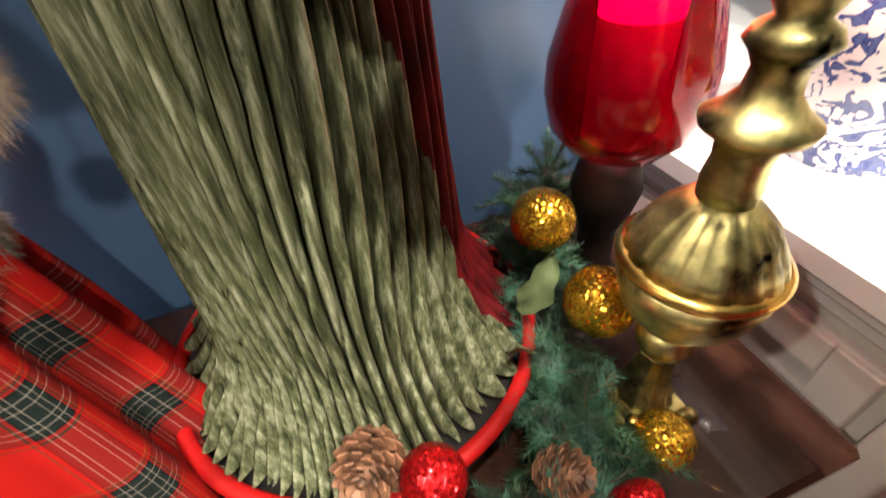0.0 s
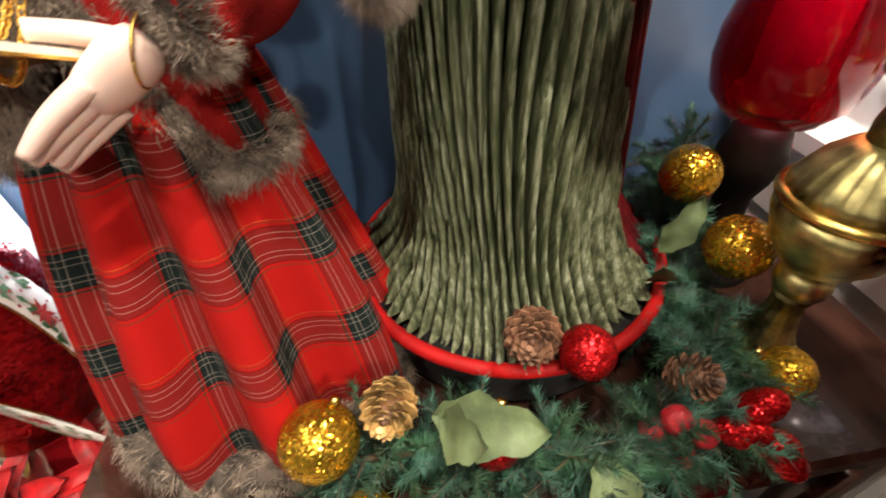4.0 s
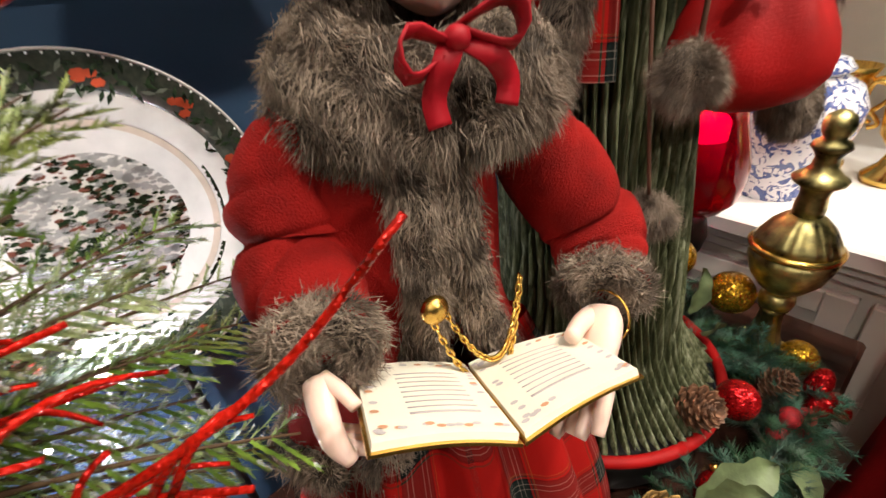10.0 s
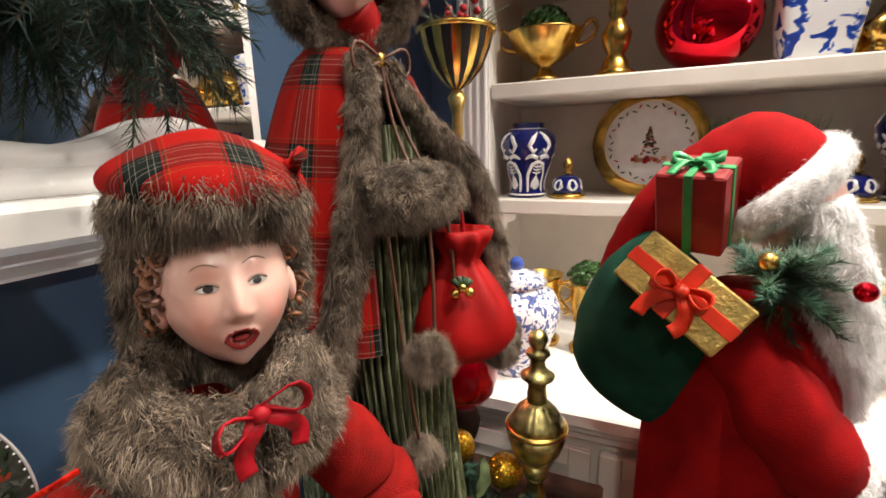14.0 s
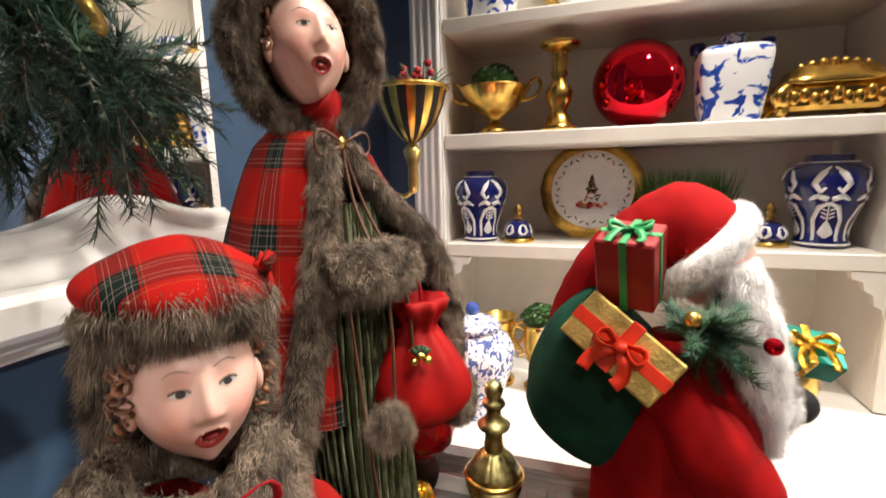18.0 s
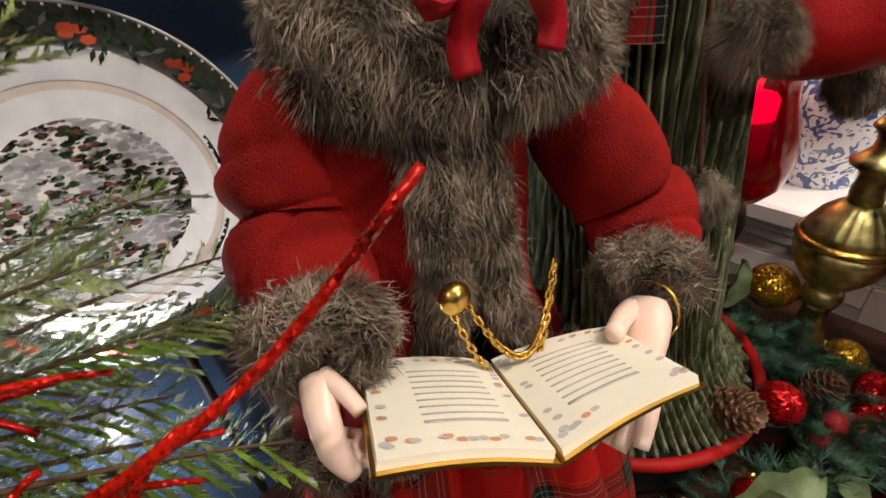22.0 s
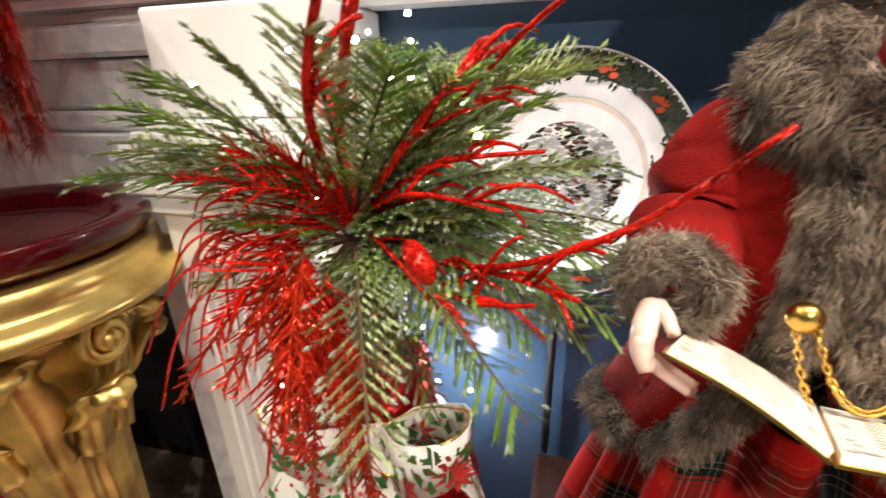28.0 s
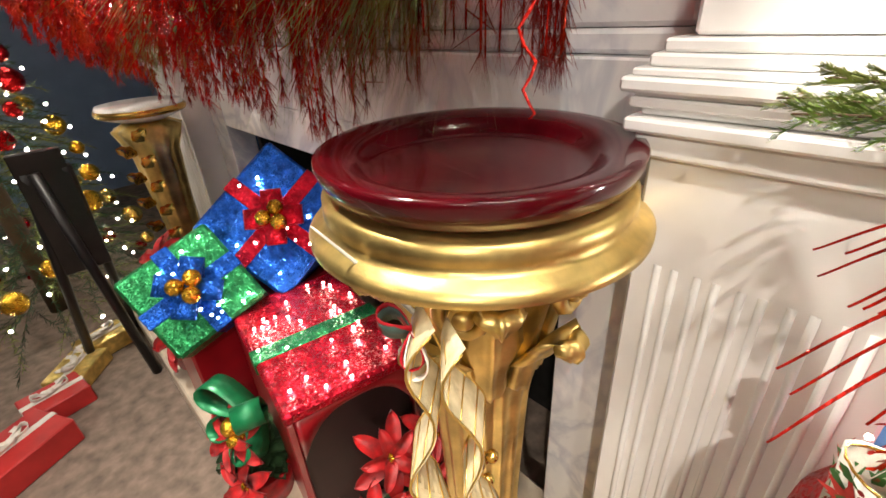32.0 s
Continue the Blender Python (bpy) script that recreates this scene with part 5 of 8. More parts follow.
for c, d in (((-0.205, 0.255, 0.655), (0.2, 0.5, 0.1)), ((-0.195, 0.285, 0.640), (0.3, 0.8, -0.2)), ((-0.215, 0.27, 0.675), (0.1, 0.5, 0.5)), ((-0.185, 0.30, 0.62), (0.3, 0.5, -0.6))):
    th = group_at("glitter_fruit", c, "pointed red glitter fruit pick in the garland", "ornament", "fruit picks in the garland")
    b = Shape()
    b.ball(c, 0.016, 0, 18, (1, 1, 1.6), Vector((0, 0, 1)).rotation_difference(Vector(d)).to_matrix())
    part("fruit", b, M_GLITRED, th)


def pine_cone(c, axis, size, tip=M_CONETIP, label="open brown pine cone nestled in the garland"):
    th = group_at("pine_cone", c, label, "pine cone", "cones in the garland")
    q = Vector((0, 0, 1)).rotation_difference(Vector(axis).normalized()).to_matrix()
    core, sc = Shape(), Shape()
    core.lathe([(0.0, -0.5 * size), (0.22 * size, -0.35 * size), (0.26 * size, 0.0), (0.12 * size, 0.40 * size), (0.0, 0.5 * size)], c, 12, 0, None, q)
    n = 74
    for k in range(n):
        t = k / (n - 1)
        a = k * 2.39996
        z = (-0.46 + 0.95 * t) * size
        r = size * 0.46 * math.sin(math.pi * (0.20 + 0.72 * t)) ** 0.8
        out = Vector((math.cos(a), math.sin(a), 0.25 + 0.9 * t)).normalized()
        side = Vector((-math.sin(a), math.cos(a), 0))
        p0 = Vector((math.cos(a) * r * 0.45, math.sin(a) * r * 0.45, z))
        p1 = p0 + out * r * 0.62
        w = 0.13 * size * (1.1 - 0.6 * t)
        th_ = out.cross(side) * 0.028 * size
        v = [p0 - side * w * 0.4, p0 + side * w * 0.4, p1 + side * w - out * 0.1 * r, p1 + out * 0.12 * r, p1 - side * w - out * 0.1 * r]
        vv = [q @ x + Vector(c) for x in v] + [q @ (x + th_) + Vector(c) for x in v]
        sc.add(vv, [(4, 3, 2, 1, 0), (5, 6, 7, 8, 9), (0, 1, 6, 5), (1, 2, 7, 6), (2, 3, 8, 7), (3, 4, 9, 8), (4, 0, 5, 9)], 0, False)
    part("core", core, M_CONE, th)
    part("cone_scale", sc, [tip], th, "overlapping woody scales")
    return th


pine_cone((-0.306, 0.088, 0.710), (0.7, -0.3, 0.6), 0.060, M_CONE)
pine_cone((-0.272, -0.056, 0.685), (0.85, -0.2, 0.5), 0.056, mat("gold_tipped_cone", (0.55, 0.34, 0.12), 0.4, 0.35, vary=0.4, scale=60), "pine cone with gold glitter tips in the garland")
pine_cone((-0.255, 0.232, 0.672), (0.6, 0.3, 0.7), 0.050, M_CONE)


def sprig(sh, a, d, length, m_needle, m_stem, needle=0.022, n=60, spread=1.0, wide=0.0008, bend=0.2):
    """A fir twig: a stem set round with needles."""
    a, d = Vector(a), Vector(d).normalized()
    pts = [a + d * length * t + Vector((0, 0, -bend * length * t * t)) for t in [k / 6 for k in range(7)]]
    sh.tube(pts, lambda s: 0.0016 * (1 - 0.6 * s), m_stem, 5)
    o = d.orthogonal().normalized()
    for k in range(n):
        t = k / n
        i = min(5, int(t * 6))
        p = pts[i].lerp(pts[i + 1], t * 6 - i)
        an = rnd.random() * 6.283
        side = (o * math.cos(an) + d.cross(o) * math.sin(an))
        nd = (d * 0.75 + side * spread).normalized()
        ln = needle * (0.7 + 0.5 * rnd.random()) * (1 - 0.35 * t)
        w = nd.cross(side).normalized() * wide
        u = nd.orthogonal().normalized() * wide
        e = p + nd * ln
        sh.add([p - w, p + w, e, p + u], [(0, 1, 2), (1, 3, 2), (3, 0, 2)], m_needle, True)


garland = group_at("fir_garland", (-0.30, 0.15, 0.60), "artificial fir garland winding round the dolls on the table", "garland")
GL = [(-0.262, -0.11, 0.615), (-0.250, 0.0, 0.625), (-0.225, 0.10, 0.63), (-0.225, 0.20, 0.63), (-0.25, 0.27, 0.645), (-0.36, 0.27, 0.66), (-0.46, 0.315, 0.68), (-0.54, 0.36, 0.70), (-0.60, 0.42, 0.71)]
gp = curve(GL, 64)
wire = Shape()
wire.tube(gp, 0.004, 0, 6)
part("wire", wire, M_STEM, garland)
for k in range(330):
    i = rnd.randrange(len(gp) - 1)
    p = gp[i]
    d = Vector((rnd.gauss(0.25, 0.8), rnd.gauss(0, 0.8), rnd.gauss(0.25, 0.5)))
    sh = Shape()
    sprig(sh, p, d, 0.045 + 0.045 * rnd.random(), 0, 1, 0.022, 120, 0.9, 0.0009)
    if min(v[2] for v in sh.v) < 0.5805:
        lift = 0.5815 - min(v[2] for v in sh.v)
        sh.v = [(x, y, max(z, 0.5815)) for x, y, z in sh.v]
    part("fir_sprig", sh, [M_NEEDLE2 if rnd.random() < 0.45 else M_NEEDLE, M_STEM], garland)


def big_leaf(sh, base, tip, width, nrm, m=0, lobes=2.5):
    base, tip, nrm = Vector(base), Vector(tip), Vector(nrm).normalized()
    d = tip - base
    s = d.cross(nrm).normalized()
    rows = []
    for k in range(11):
        t = k / 10
        w = width * (math.sin(math.pi * t ** 0.8) ** 0.7 * (1 + 0.16 * math.cos(lobes * 2 * math.pi * t)))
        c = base + d * t + nrm * 0.012 * math.sin(math.pi * t)
        rows.append([c - s * w + nrm * 0.006, c - s * w * 0.5, c + nrm * -0.002, c + s * w * 0.5, c + s * w + nrm * 0.006])
    n = len(rows)
    sh.rings(rows, m, closed=False)
    sh.rings([[p - nrm * 0.0008 for p in r] for r in rows], m, closed=False)


for base, tip, w, nrm in (((-0.262, -0.02, 0.675), (-0.215, 0.075, 0.700), 0.026, (0.7, 0, 0.8)), ((-0.255, -0.01, 0.68), (-0.205, 0.02, 0.715), 0.022, (0.6, -0.4, 0.8)), ((-0.21, 0.12, 0.66), (-0.165, 0.135, 0.60), 0.022, (0.8, 0, 0.5)), ((-0.40, 0.27, 0.70), (-0.40, 0.30, 0.775), 0.016, (0.8, -0.4, 0.3)), ((-0.37, 0.255, 0.685), (-0.345, 0.235, 0.735), 0.014, (0.8, -0.4, 0.4))):
    sh = Shape()
    big_leaf(sh, base, tip, w, nrm)
    part("silk_leaf", sh, M_SILKLEAF, garland, "broad sage green silk leaf")

# ---- glazed wares ----
M_BLUEWHITE = spotted("blue_white_glaze", (0.80, 0.81, 0.84), (0.05, 0.09, 0.32), 34, 0.50, 0.53, distort=1.8, ink2=(0.03, 0.05, 0.22))
M_BLUEWHITE2 = spotted("blue_floral_glaze", (0.83, 0.84, 0.86), (0.03, 0.10, 0.48), 26, 0.54, 0.58, distort=0.8, ink2=(0.02, 0.05, 0.30))
M_IMARI = spotted("blue_rust_glaze", (0.78, 0.78, 0.82), (0.03, 0.06, 0.24), 48, 0.52, 0.55, distort=1.6, ink2=(0.10, 0.14, 0.34))
M_NAVYGLAZE = mat("navy_glaze", (0.008, 0.014, 0.13), 0.1, vary=0.15, coat=0.6)
M_WHITEGLAZE = mat("white_glaze", (0.84, 0.84, 0.85), 0.12, vary=0.03, coat=0.5)


def profile_radius(prof, z):
    for (r0, z0), (r1, z1) in zip(prof, prof[1:]):
        if z0 <= z <= z1:
            return r0 + (r1 - r0) * (z - z0) / max(1e-6, z1 - z0)
    return prof[-1][0]


def painted(sh, prof, at, marks, m, lift=0.0009, yaw=0.0):
    """Raised enamel strokes on a turned body. marks: lists of (angle in degrees, height, half width)."""
    for line in marks:
        pts, wd = [], []
        n = (len(line) - 1) * 5
        for k in range(n + 1):
            f = k / 5
            i = min(int(f), len(line) - 2)
            t = f - i
            t2 = t * t * (3 - 2 * t) if len(line) == 2 else t
            a = line[i][0] + (line[i + 1][0] - line[i][0]) * t2
            z = line[i][1] + (line[i + 1][1] - line[i][1]) * t
            w = line[i][2] + (line[i + 1][2] - line[i][2]) * t
            r = profile_radius(prof, z) + lift
            an = radians(a + yaw)
            pts.append(Vector((r * math.cos(an), r * math.sin(an), z)) + Vector(at))
            wd.append(max(0.0006, 2 * w))
        sides = []
        for i, p in enumerate(pts):
            d = (pts[min(i + 1, n)] - pts[max(i - 1, 0)]).normalized()
            o = p - Vector(at)
            sides.append(d.cross(Vector((o.x, o.y, 0)).normalized()))
        sh.band(pts, wd, sides, m, 0.0004)


def navy_vase(x, y, z, s, yaw):
    th = group_at("ginger_jar", (x, y, z), "navy glazed temple jar with white scroll and leaf panels", "vase", "navy jars on the shelf")
    prof = [(0.062 * s, 0.0), (0.066 * s, 0.012 * s), (0.060 * s, 0.03 * s), (0.062 * s, 0.06 * s), (0.078 * s, 0.11 * s), (0.095 * s, 0.16 * s), (0.100 * s, 0.19 * s), (0.092 * s, 0.215 * s), (0.070 * s, 0.235 * s), (0.056 * s, 0.242 * s), (0.056 * s, 0.258 * s)]
    b = Shape()
    b.lathe(prof + [(0.050 * s, 0.258 * s), (0.048 * s, 0.20 * s)], (x, y, z), 56)
    part("body", b, M_NAVYGLAZE, th)
    w = Shape()
    marks = []
    for p in range(5):
        c = p * 72
        for sg in (-1, 1):
            marks.append([(c + sg * 3, 0.225 * s, 0.003 * s), (c + sg * 14, 0.205 * s, 0.008 * s), (c + sg * 22, 0.180 * s, 0.007 * s), (c + sg * 14, 0.158 * s, 0.005 * s), (c + sg * 7, 0.170 * s, 0.003 * s)])
            marks.append([(c + sg * 2, 0.140 * s, 0.009 * s), (c + sg * 16, 0.150 * s, 0.010 * s), (c + sg * 30, 0.135 * s, 0.002 * s)])
            marks.append([(c + sg * 24, 0.022 * s, 0.004 * s), (c + sg * 25, 0.08 * s, 0.005 * s), (c + sg * 14, 0.118 * s, 0.006 * s), (c, 0.128 * s, 0.005 * s)])
            marks.append([(c + sg * 1, 0.03 * s, 0.002 * s), (c + sg * 9, 0.045 * s, 0.008 * s), (c, 0.075 * s, 0.004 * s)])
            for q in range(3):
                marks.append([(c + sg * 3, (0.085 + 0.011 * q) * s, 0.0022 * s), (c + sg * 11, (0.092 + 0.011 * q) * s, 0.0018 * s)])
        marks.append([(c, 0.03 * s, 0.0016 * s), (c, 0.122 * s, 0.0016 * s)])
    marks.append([(k * 30, 0.012 * s, 0.003 * s) for k in range(13)])
    marks.append([(k * 30, 0.237 * s, 0.002 * s) for k in range(13)])
    painted(w, prof, (x, y, z), marks, 0, yaw=yaw)
    part("scroll_pattern", w, M_WHITEGLAZE, th, "white painted scrolls and leaves")
    return th


def jar_lid(x, y, z, s=1.0):
    th = group_at("jar_lid", (x, y, z), "small navy and white domed jar lid with gold knob", "lid", "jar lids on the shelf")
    rm = Shape()
    rm.lathe([(0.058 * s, 0.0), (0.062 * s, 0.006 * s), (0.058 * s, 0.013 * s), (0.050 * s, 0.016 * s)], (x, y, z), 40)
    part("rim", rm, M_GOLD, th, "gold rim")
    pf = [(0.049 * s, 0.0165 * s), (0.052 * s, 0.028 * s), (0.050 * s, 0.05 * s), (0.034 * s, 0.072 * s), (0.014 * s, 0.080 * s)]
    d = Shape()
    d.lathe(pf + [(0.0, 0.081 * s)], (x, y, z), 40)
    part("dome", d, M_NAVYGLAZE, th)
    w = Shape()
    marks = []
    for k in range(6):
        for sg in (-1, 1):
            marks.append([(k * 60 + sg * 2, 0.028 * s, 0.003 * s), (k * 60 + sg * 17, 0.040 * s, 0.006 * s), (k * 60 + sg * 12, 0.058 * s, 0.004 * s), (k * 60, 0.064 * s, 0.003 * s)])
    painted(w, pf, (x, y, z), marks, 0)
    part("scroll_pattern", w, M_WHITEGLAZE, th)
    kb = Shape()
    kb.lathe([(0.014 * s, 0.0815 * s), (0.016 * s, 0.088 * s), (0.010 * s, 0.093 * s), (0.017 * s, 0.108 * s), (0.015 * s, 0.122 * s), (0.006 * s, 0.136 * s), (0.0, 0.139 * s)], (x, y, z), 24)
    part("knob", kb, M_GOLD, th)


S1, S2, S3, S0 = 1.905, 1.548, 1.188, 0.745
navy_vase(-0.505, 1.10, S3 + 0.0005, 0.93, 20)
navy_vase(0.505, 1.14, S3 + 0.0005, 1.02, 40)
jar_lid(-0.372, 1.09, S3 + 0.0005, 0.92)
jar_lid(0.372, 1.13, S3 + 0.0005, 0.92)


def picture_plate(c, r, lean, yaw, gold_r=None, label="white plate with leaf border and Christmas tree on gold charger"):
    """A plate that leans back on its edge. It faces -y before it is turned by yaw."""
    c = Vector(c)
    th = group_at("display_plate", c, label, "plate", "plates on the shelves")
    turn = Euler((radians(90 - lean), 0, radians(yaw)), "XYZ").to_matrix()

    def put(p):
        return turn @ Vector(p) + c
    if gold_r:
        g = Shape()
        rows = [[put((q * (1 + 0.008 * math.cos(16 * a)) * math.cos(a), q * (1 + 0.008 * math.cos(16 * a)) * math.sin(a), h)) for a in [2 * math.pi * k / 64 for k in range(64)]] for q, h in ((0.001, -0.016), (gold_r * 0.6, -0.016), (gold_r, -0.004), (gold_r, 0.0), (gold_r * 0.62, -0.012), (0.001, -0.0125))]
        g.rings(rows, 0)
        part("charger", g, M_GOLD, th, "gold charger behind")
    w = Shape()
    rows = [[put((q * math.cos(a), q * math.sin(a), h)) for a in [2 * math.pi * k / 64 for k in range(64)]] for q, h in ((0.001, -0.009), (r * 0.6, -0.009), (r, 0.006), (r, 0.009), (r * 0.66, -0.003), (r * 0.6, -0.0055), (0.001, -0.0055))]
    w.rings(rows, 0)
    part("dish", w, M_WHITEGLAZE, th)
    rim_ = Shape()
    rim_.tube([put((r * math.cos(a), r * math.sin(a), 0.008)) for a in [2 * math.pi * k / 64 for k in range(65)]], 0.0016, 0, 6)
    part("gilt_rim", rim_, M_GOLD, th)
    lv = Shape()
    for k in range(34):
        a = 2 * math.pi * k / 34
        q = r * (0.86 + 0.04 * math.sin(k * 2.1))
        p = put((q * math.cos(a), q * math.sin(a), 0.0062))
        t = turn @ Vector((-math.sin(a), math.cos(a), 0))
        o = turn @ Vector((math.cos(a), math.sin(a), 0.2))
        e = (t * 0.8 + o * (0.7 if k % 2 else -0.7)).normalized() * r * 0.075
        sd = turn @ Vector((0, 0, 1))
        x = e.cross(sd).normalized() * r * 0.022
        lv.add([p - e, p + x, p + e, p - x], [(0, 1, 2, 3)], 1 if k % 5 == 0 else 0, False)
    part("leaf_border", lv, [M_LEAF, M_BERRY], th, "painted leaf and berry border")
    tr = Shape()
    for k in range(110):
        t = rnd.random() ** 0.7
        half = r * 0.30 * (1 - t) * (0.8 + 0.2 * math.cos(t * 26))
        p = put((rnd.uniform(-half, half), -r * 0.34 + r * 0.72 * t, -0.0048))
        u, v = turn @ Vector((1, 0, 0)) * r * 0.034, turn @ Vector((0, 1, 0)) * r * 0.034
        tr.add([p - u, p - v * 0.6, p + u, p + v], [(0, 1, 2, 3)], rnd.choice((0, 0, 0, 0, 1, 2)), False)
    for k in range(16):
        p = put((rnd.uniform(-0.34, 0.34) * r, (-0.46 + rnd.uniform(0, 0.14)) * r, -0.0047))
        u, v = turn @ Vector((1, 0, 0)) * r * 0.05, turn @ Vector((0, 1, 0)) * r * 0.045
        tr.add([p - u - v, p + u - v, p + u + v, p - u + v], [(0, 1, 2, 3)], rnd.choice((1, 2, 2)), False)
    part("tree_picture", tr, [M_LEAF, M_BERRY, M_PRINT], th, "painted Christmas tree with presents")
    return th


picture_plate((-0.135, 1.24, S3 + 0.168), 0.140, 14, 0, 0.178)
picture_plate((-0.145, 1.24, S1 + 0.168), 0.150, 14, 0, 0.182)


def topiary(c, r, n=420):
    sh = Shape()
    for _ in range(n):
        d = Vector((rnd.gauss(0, 1), rnd.gauss(0, 1), abs(rnd.gauss(0, 1)) + 0.1)).normalized()
        p = Vector(c) + Vector((d.x * r, d.y * r, d.z * r * 0.85)) * (0.82 + 0.22 * rnd.random())
        u = d.orthogonal().normalized() * 0.010
        w = d.cross(u).normalized() * 0.006
        e = d * 0.006
        sh.add([p - u, p - w + e, p + u, p + w + e], [(0, 1, 2, 3)], 0, False)
    sh.ball(c, r * 0.8, 0, 16, (1, 1, 0.85))
    return sh


M_BOX = mat("boxwood_leaf", (0.035, 0.105, 0.02), 0.45, vary=0.4, scale=60)
urn = group_at("gilt_urn", (-0.46, 1.12, S2), "gilt two handled urn with lobed bowl", "urn")
ub = Shape()
ub.lathe([(0.050, S2 + 0.0005), (0.052, S2 + 0.015), (0.036, S2 + 0.026), (0.020, S2 + 0.045), (0.018, S2 + 0.055), (0.050, S2 + 0.072), (0.090, S2 + 0.105), (0.115, S2 + 0.150), (0.120, S2 + 0.155), (0.112, S2 + 0.158), (0.09, S2 + 0.14)], (-0.46, 1.12, 0), 72, 0, lambda a, z: 1 + 0.035 * abs(math.cos(12 * a)) * (z < S2 + 0.152))
part("bowl", ub, M_GOLD, urn)
for s in (-1, 1):
    hd = Shape()
    hd.tube(curve([(-0.46 + s * 0.095, 1.12, S2 + 0.11), (-0.46 + s * 0.135, 1.12, S2 + 0.12), (-0.46 + s * 0.155, 1.12, S2 + 0.155), (-0.46 + s * 0.14, 1.12, S2 + 0.178), (-0.46 + s * 0.115, 1.12, S2 + 0.16)], 18), 0.006, 0, 8)
    part("handle", hd, M_GOLD, urn)
tagged(topiary((-0.46, 1.12, S2 + 0.165), 0.075).make("boxwood_ball", M_BOX), "clipped green boxwood ball set in the gilt urn", "plant")
cst = group_at("gilt_candlestick", (-0.245, 1.10, S2), "turned gilt candlestick with a broad drip pan", "candlestick")
cb = Shape()
cb.lathe([(0.055, S2 + 0.0005), (0.057, S2 + 0.014), (0.040, S2 + 0.024), (0.034, S2 + 0.045), (0.022, S2 + 0.065), (0.036, S2 + 0.095), (0.040, S2 + 0.125), (0.026, S2 + 0.150), (0.018, S2 + 0.165), (0.026, S2 + 0.178), (0.020, S2 + 0.195), (0.024, S2 + 0.215), (0.020, S2 + 0.235), (0.028, S2 + 0.248)], (-0.245, 1.10, 0), 40, 0, lambda a, z: 1 + 0.08 * abs(math.sin(3 * a + z * 40)))
part("shaft", cb, M_GOLD, cst)
cp_ = Shape()
cp_.lathe([(0.026, S2 + 0.2485), (0.055, S2 + 0.256), (0.064, S2 + 0.266), (0.062, S2 + 0.272), (0.0, S2 + 0.264)], (-0.245, 1.10, 0), 40)
part("drip_pan", cp_, M_GOLD, cst)
M_REDMETAL = mat("red_mirror_glass", (0.62, 0.006, 0.02), 0.06, 0.9, vary=0.15, scale=14, bump=0.04, bscale=60)
orb = Shape()
orb.ball((-0.010, 1.14, S2 + 0.1355), 0.135, 0, 56, (1, 1, 0.985))
tagged(orb.make("gazing_ball", M_REDMETAL), "large shiny red glass ball on the shelf", "ornament")
wv = group_at("square_vase", (0.235, 1.12, S2), "square shouldered blue and white vase with floral sprays", "vase")
wb_ = Shape()
rows = []
for h, q in ((0.0005, 0.078), (0.01, 0.080), (0.10, 0.093), (0.18, 0.100), (0.20, 0.096), (0.212, 0.075), (0.218, 0.045)):
    row = []
    for k in range(48):
        a = 2 * math.pi * k / 48
        sq = 1 / max(abs(math.cos(a)), abs(math.sin(a))) ** 0.75
        row.append((0.235 + q * 0.95 * sq * math.cos(a), 1.12 + q * 0.8 * sq * math.sin(a), S2 + h))
    rows.append(row)
wb_.rings(rows, 0, cap0=True, cap1=True)
part("body", wb_, M_BLUEWHITE2, wv)
wn = Shape()
wn.lathe([(0.034, S2 + 0.2185), (0.032, S2 + 0.235), (0.038, S2 + 0.245), (0.032, S2 + 0.246), (0.028, S2 + 0.22)], (0.235, 1.12, 0), 32)
part("neck", wn, M_BLUEWHITE, wv)
for s in (-1, 1):
    lg = Shape()
    lg.lathe([(0.018, S2 + 0.202), (0.022, S2 + 0.225), (0.018, S2 + 0.232), (0.0, S2 + 0.23)], (0.235 + s * 0.088, 1.12, 0), 20)
    part("lug", lg, M_NAVYGLAZE, wv)
cas = group_at("gilt_casket", (0.475, 1.13, S2), "ornate gilt casket with scrolled feet and domed lid", "box")
cb2 = Shape()
cb2.box((0.360, 1.06, S2 + 0.022), (0.590, 1.20, S2 + 0.090), 0, 0.012)
for k in range(9):
    cb2.ball((0.378 + 0.0243 * k, 1.058, S2 + 0.055 + 0.008 * math.sin(k * 2)), 0.014, 0, 10, (1, 0.6, 1.4))
part("body", cb2, M_GOLD, cas)
cl = Shape()
rows = [[(0.475 + sx * u, 1.13 + sy * v, S2 + h) for sx, sy in ((-1, -1), (-0.5, -1), (0, -1), (0.5, -1), (1, -1), (1, 0), (1, 1), (0, 1), (-1, 1), (-1, 0))] for u, v, h in ((0.118, 0.072, 0.091), (0.122, 0.075, 0.097), (0.10, 0.062, 0.112), (0.09, 0.052, 0.135), (0.06, 0.03, 0.148))]
cl.rings(rows, 0, cap0=True, cap1=True)
for k in range(7):
    cl.ball((0.40 + 0.025 * k, 1.10, S2 + 0.140 + 0.012 * math.sin(math.pi * k / 6)), 0.012, 0, 10)
part("lid", cl, M_GOLD, cas)
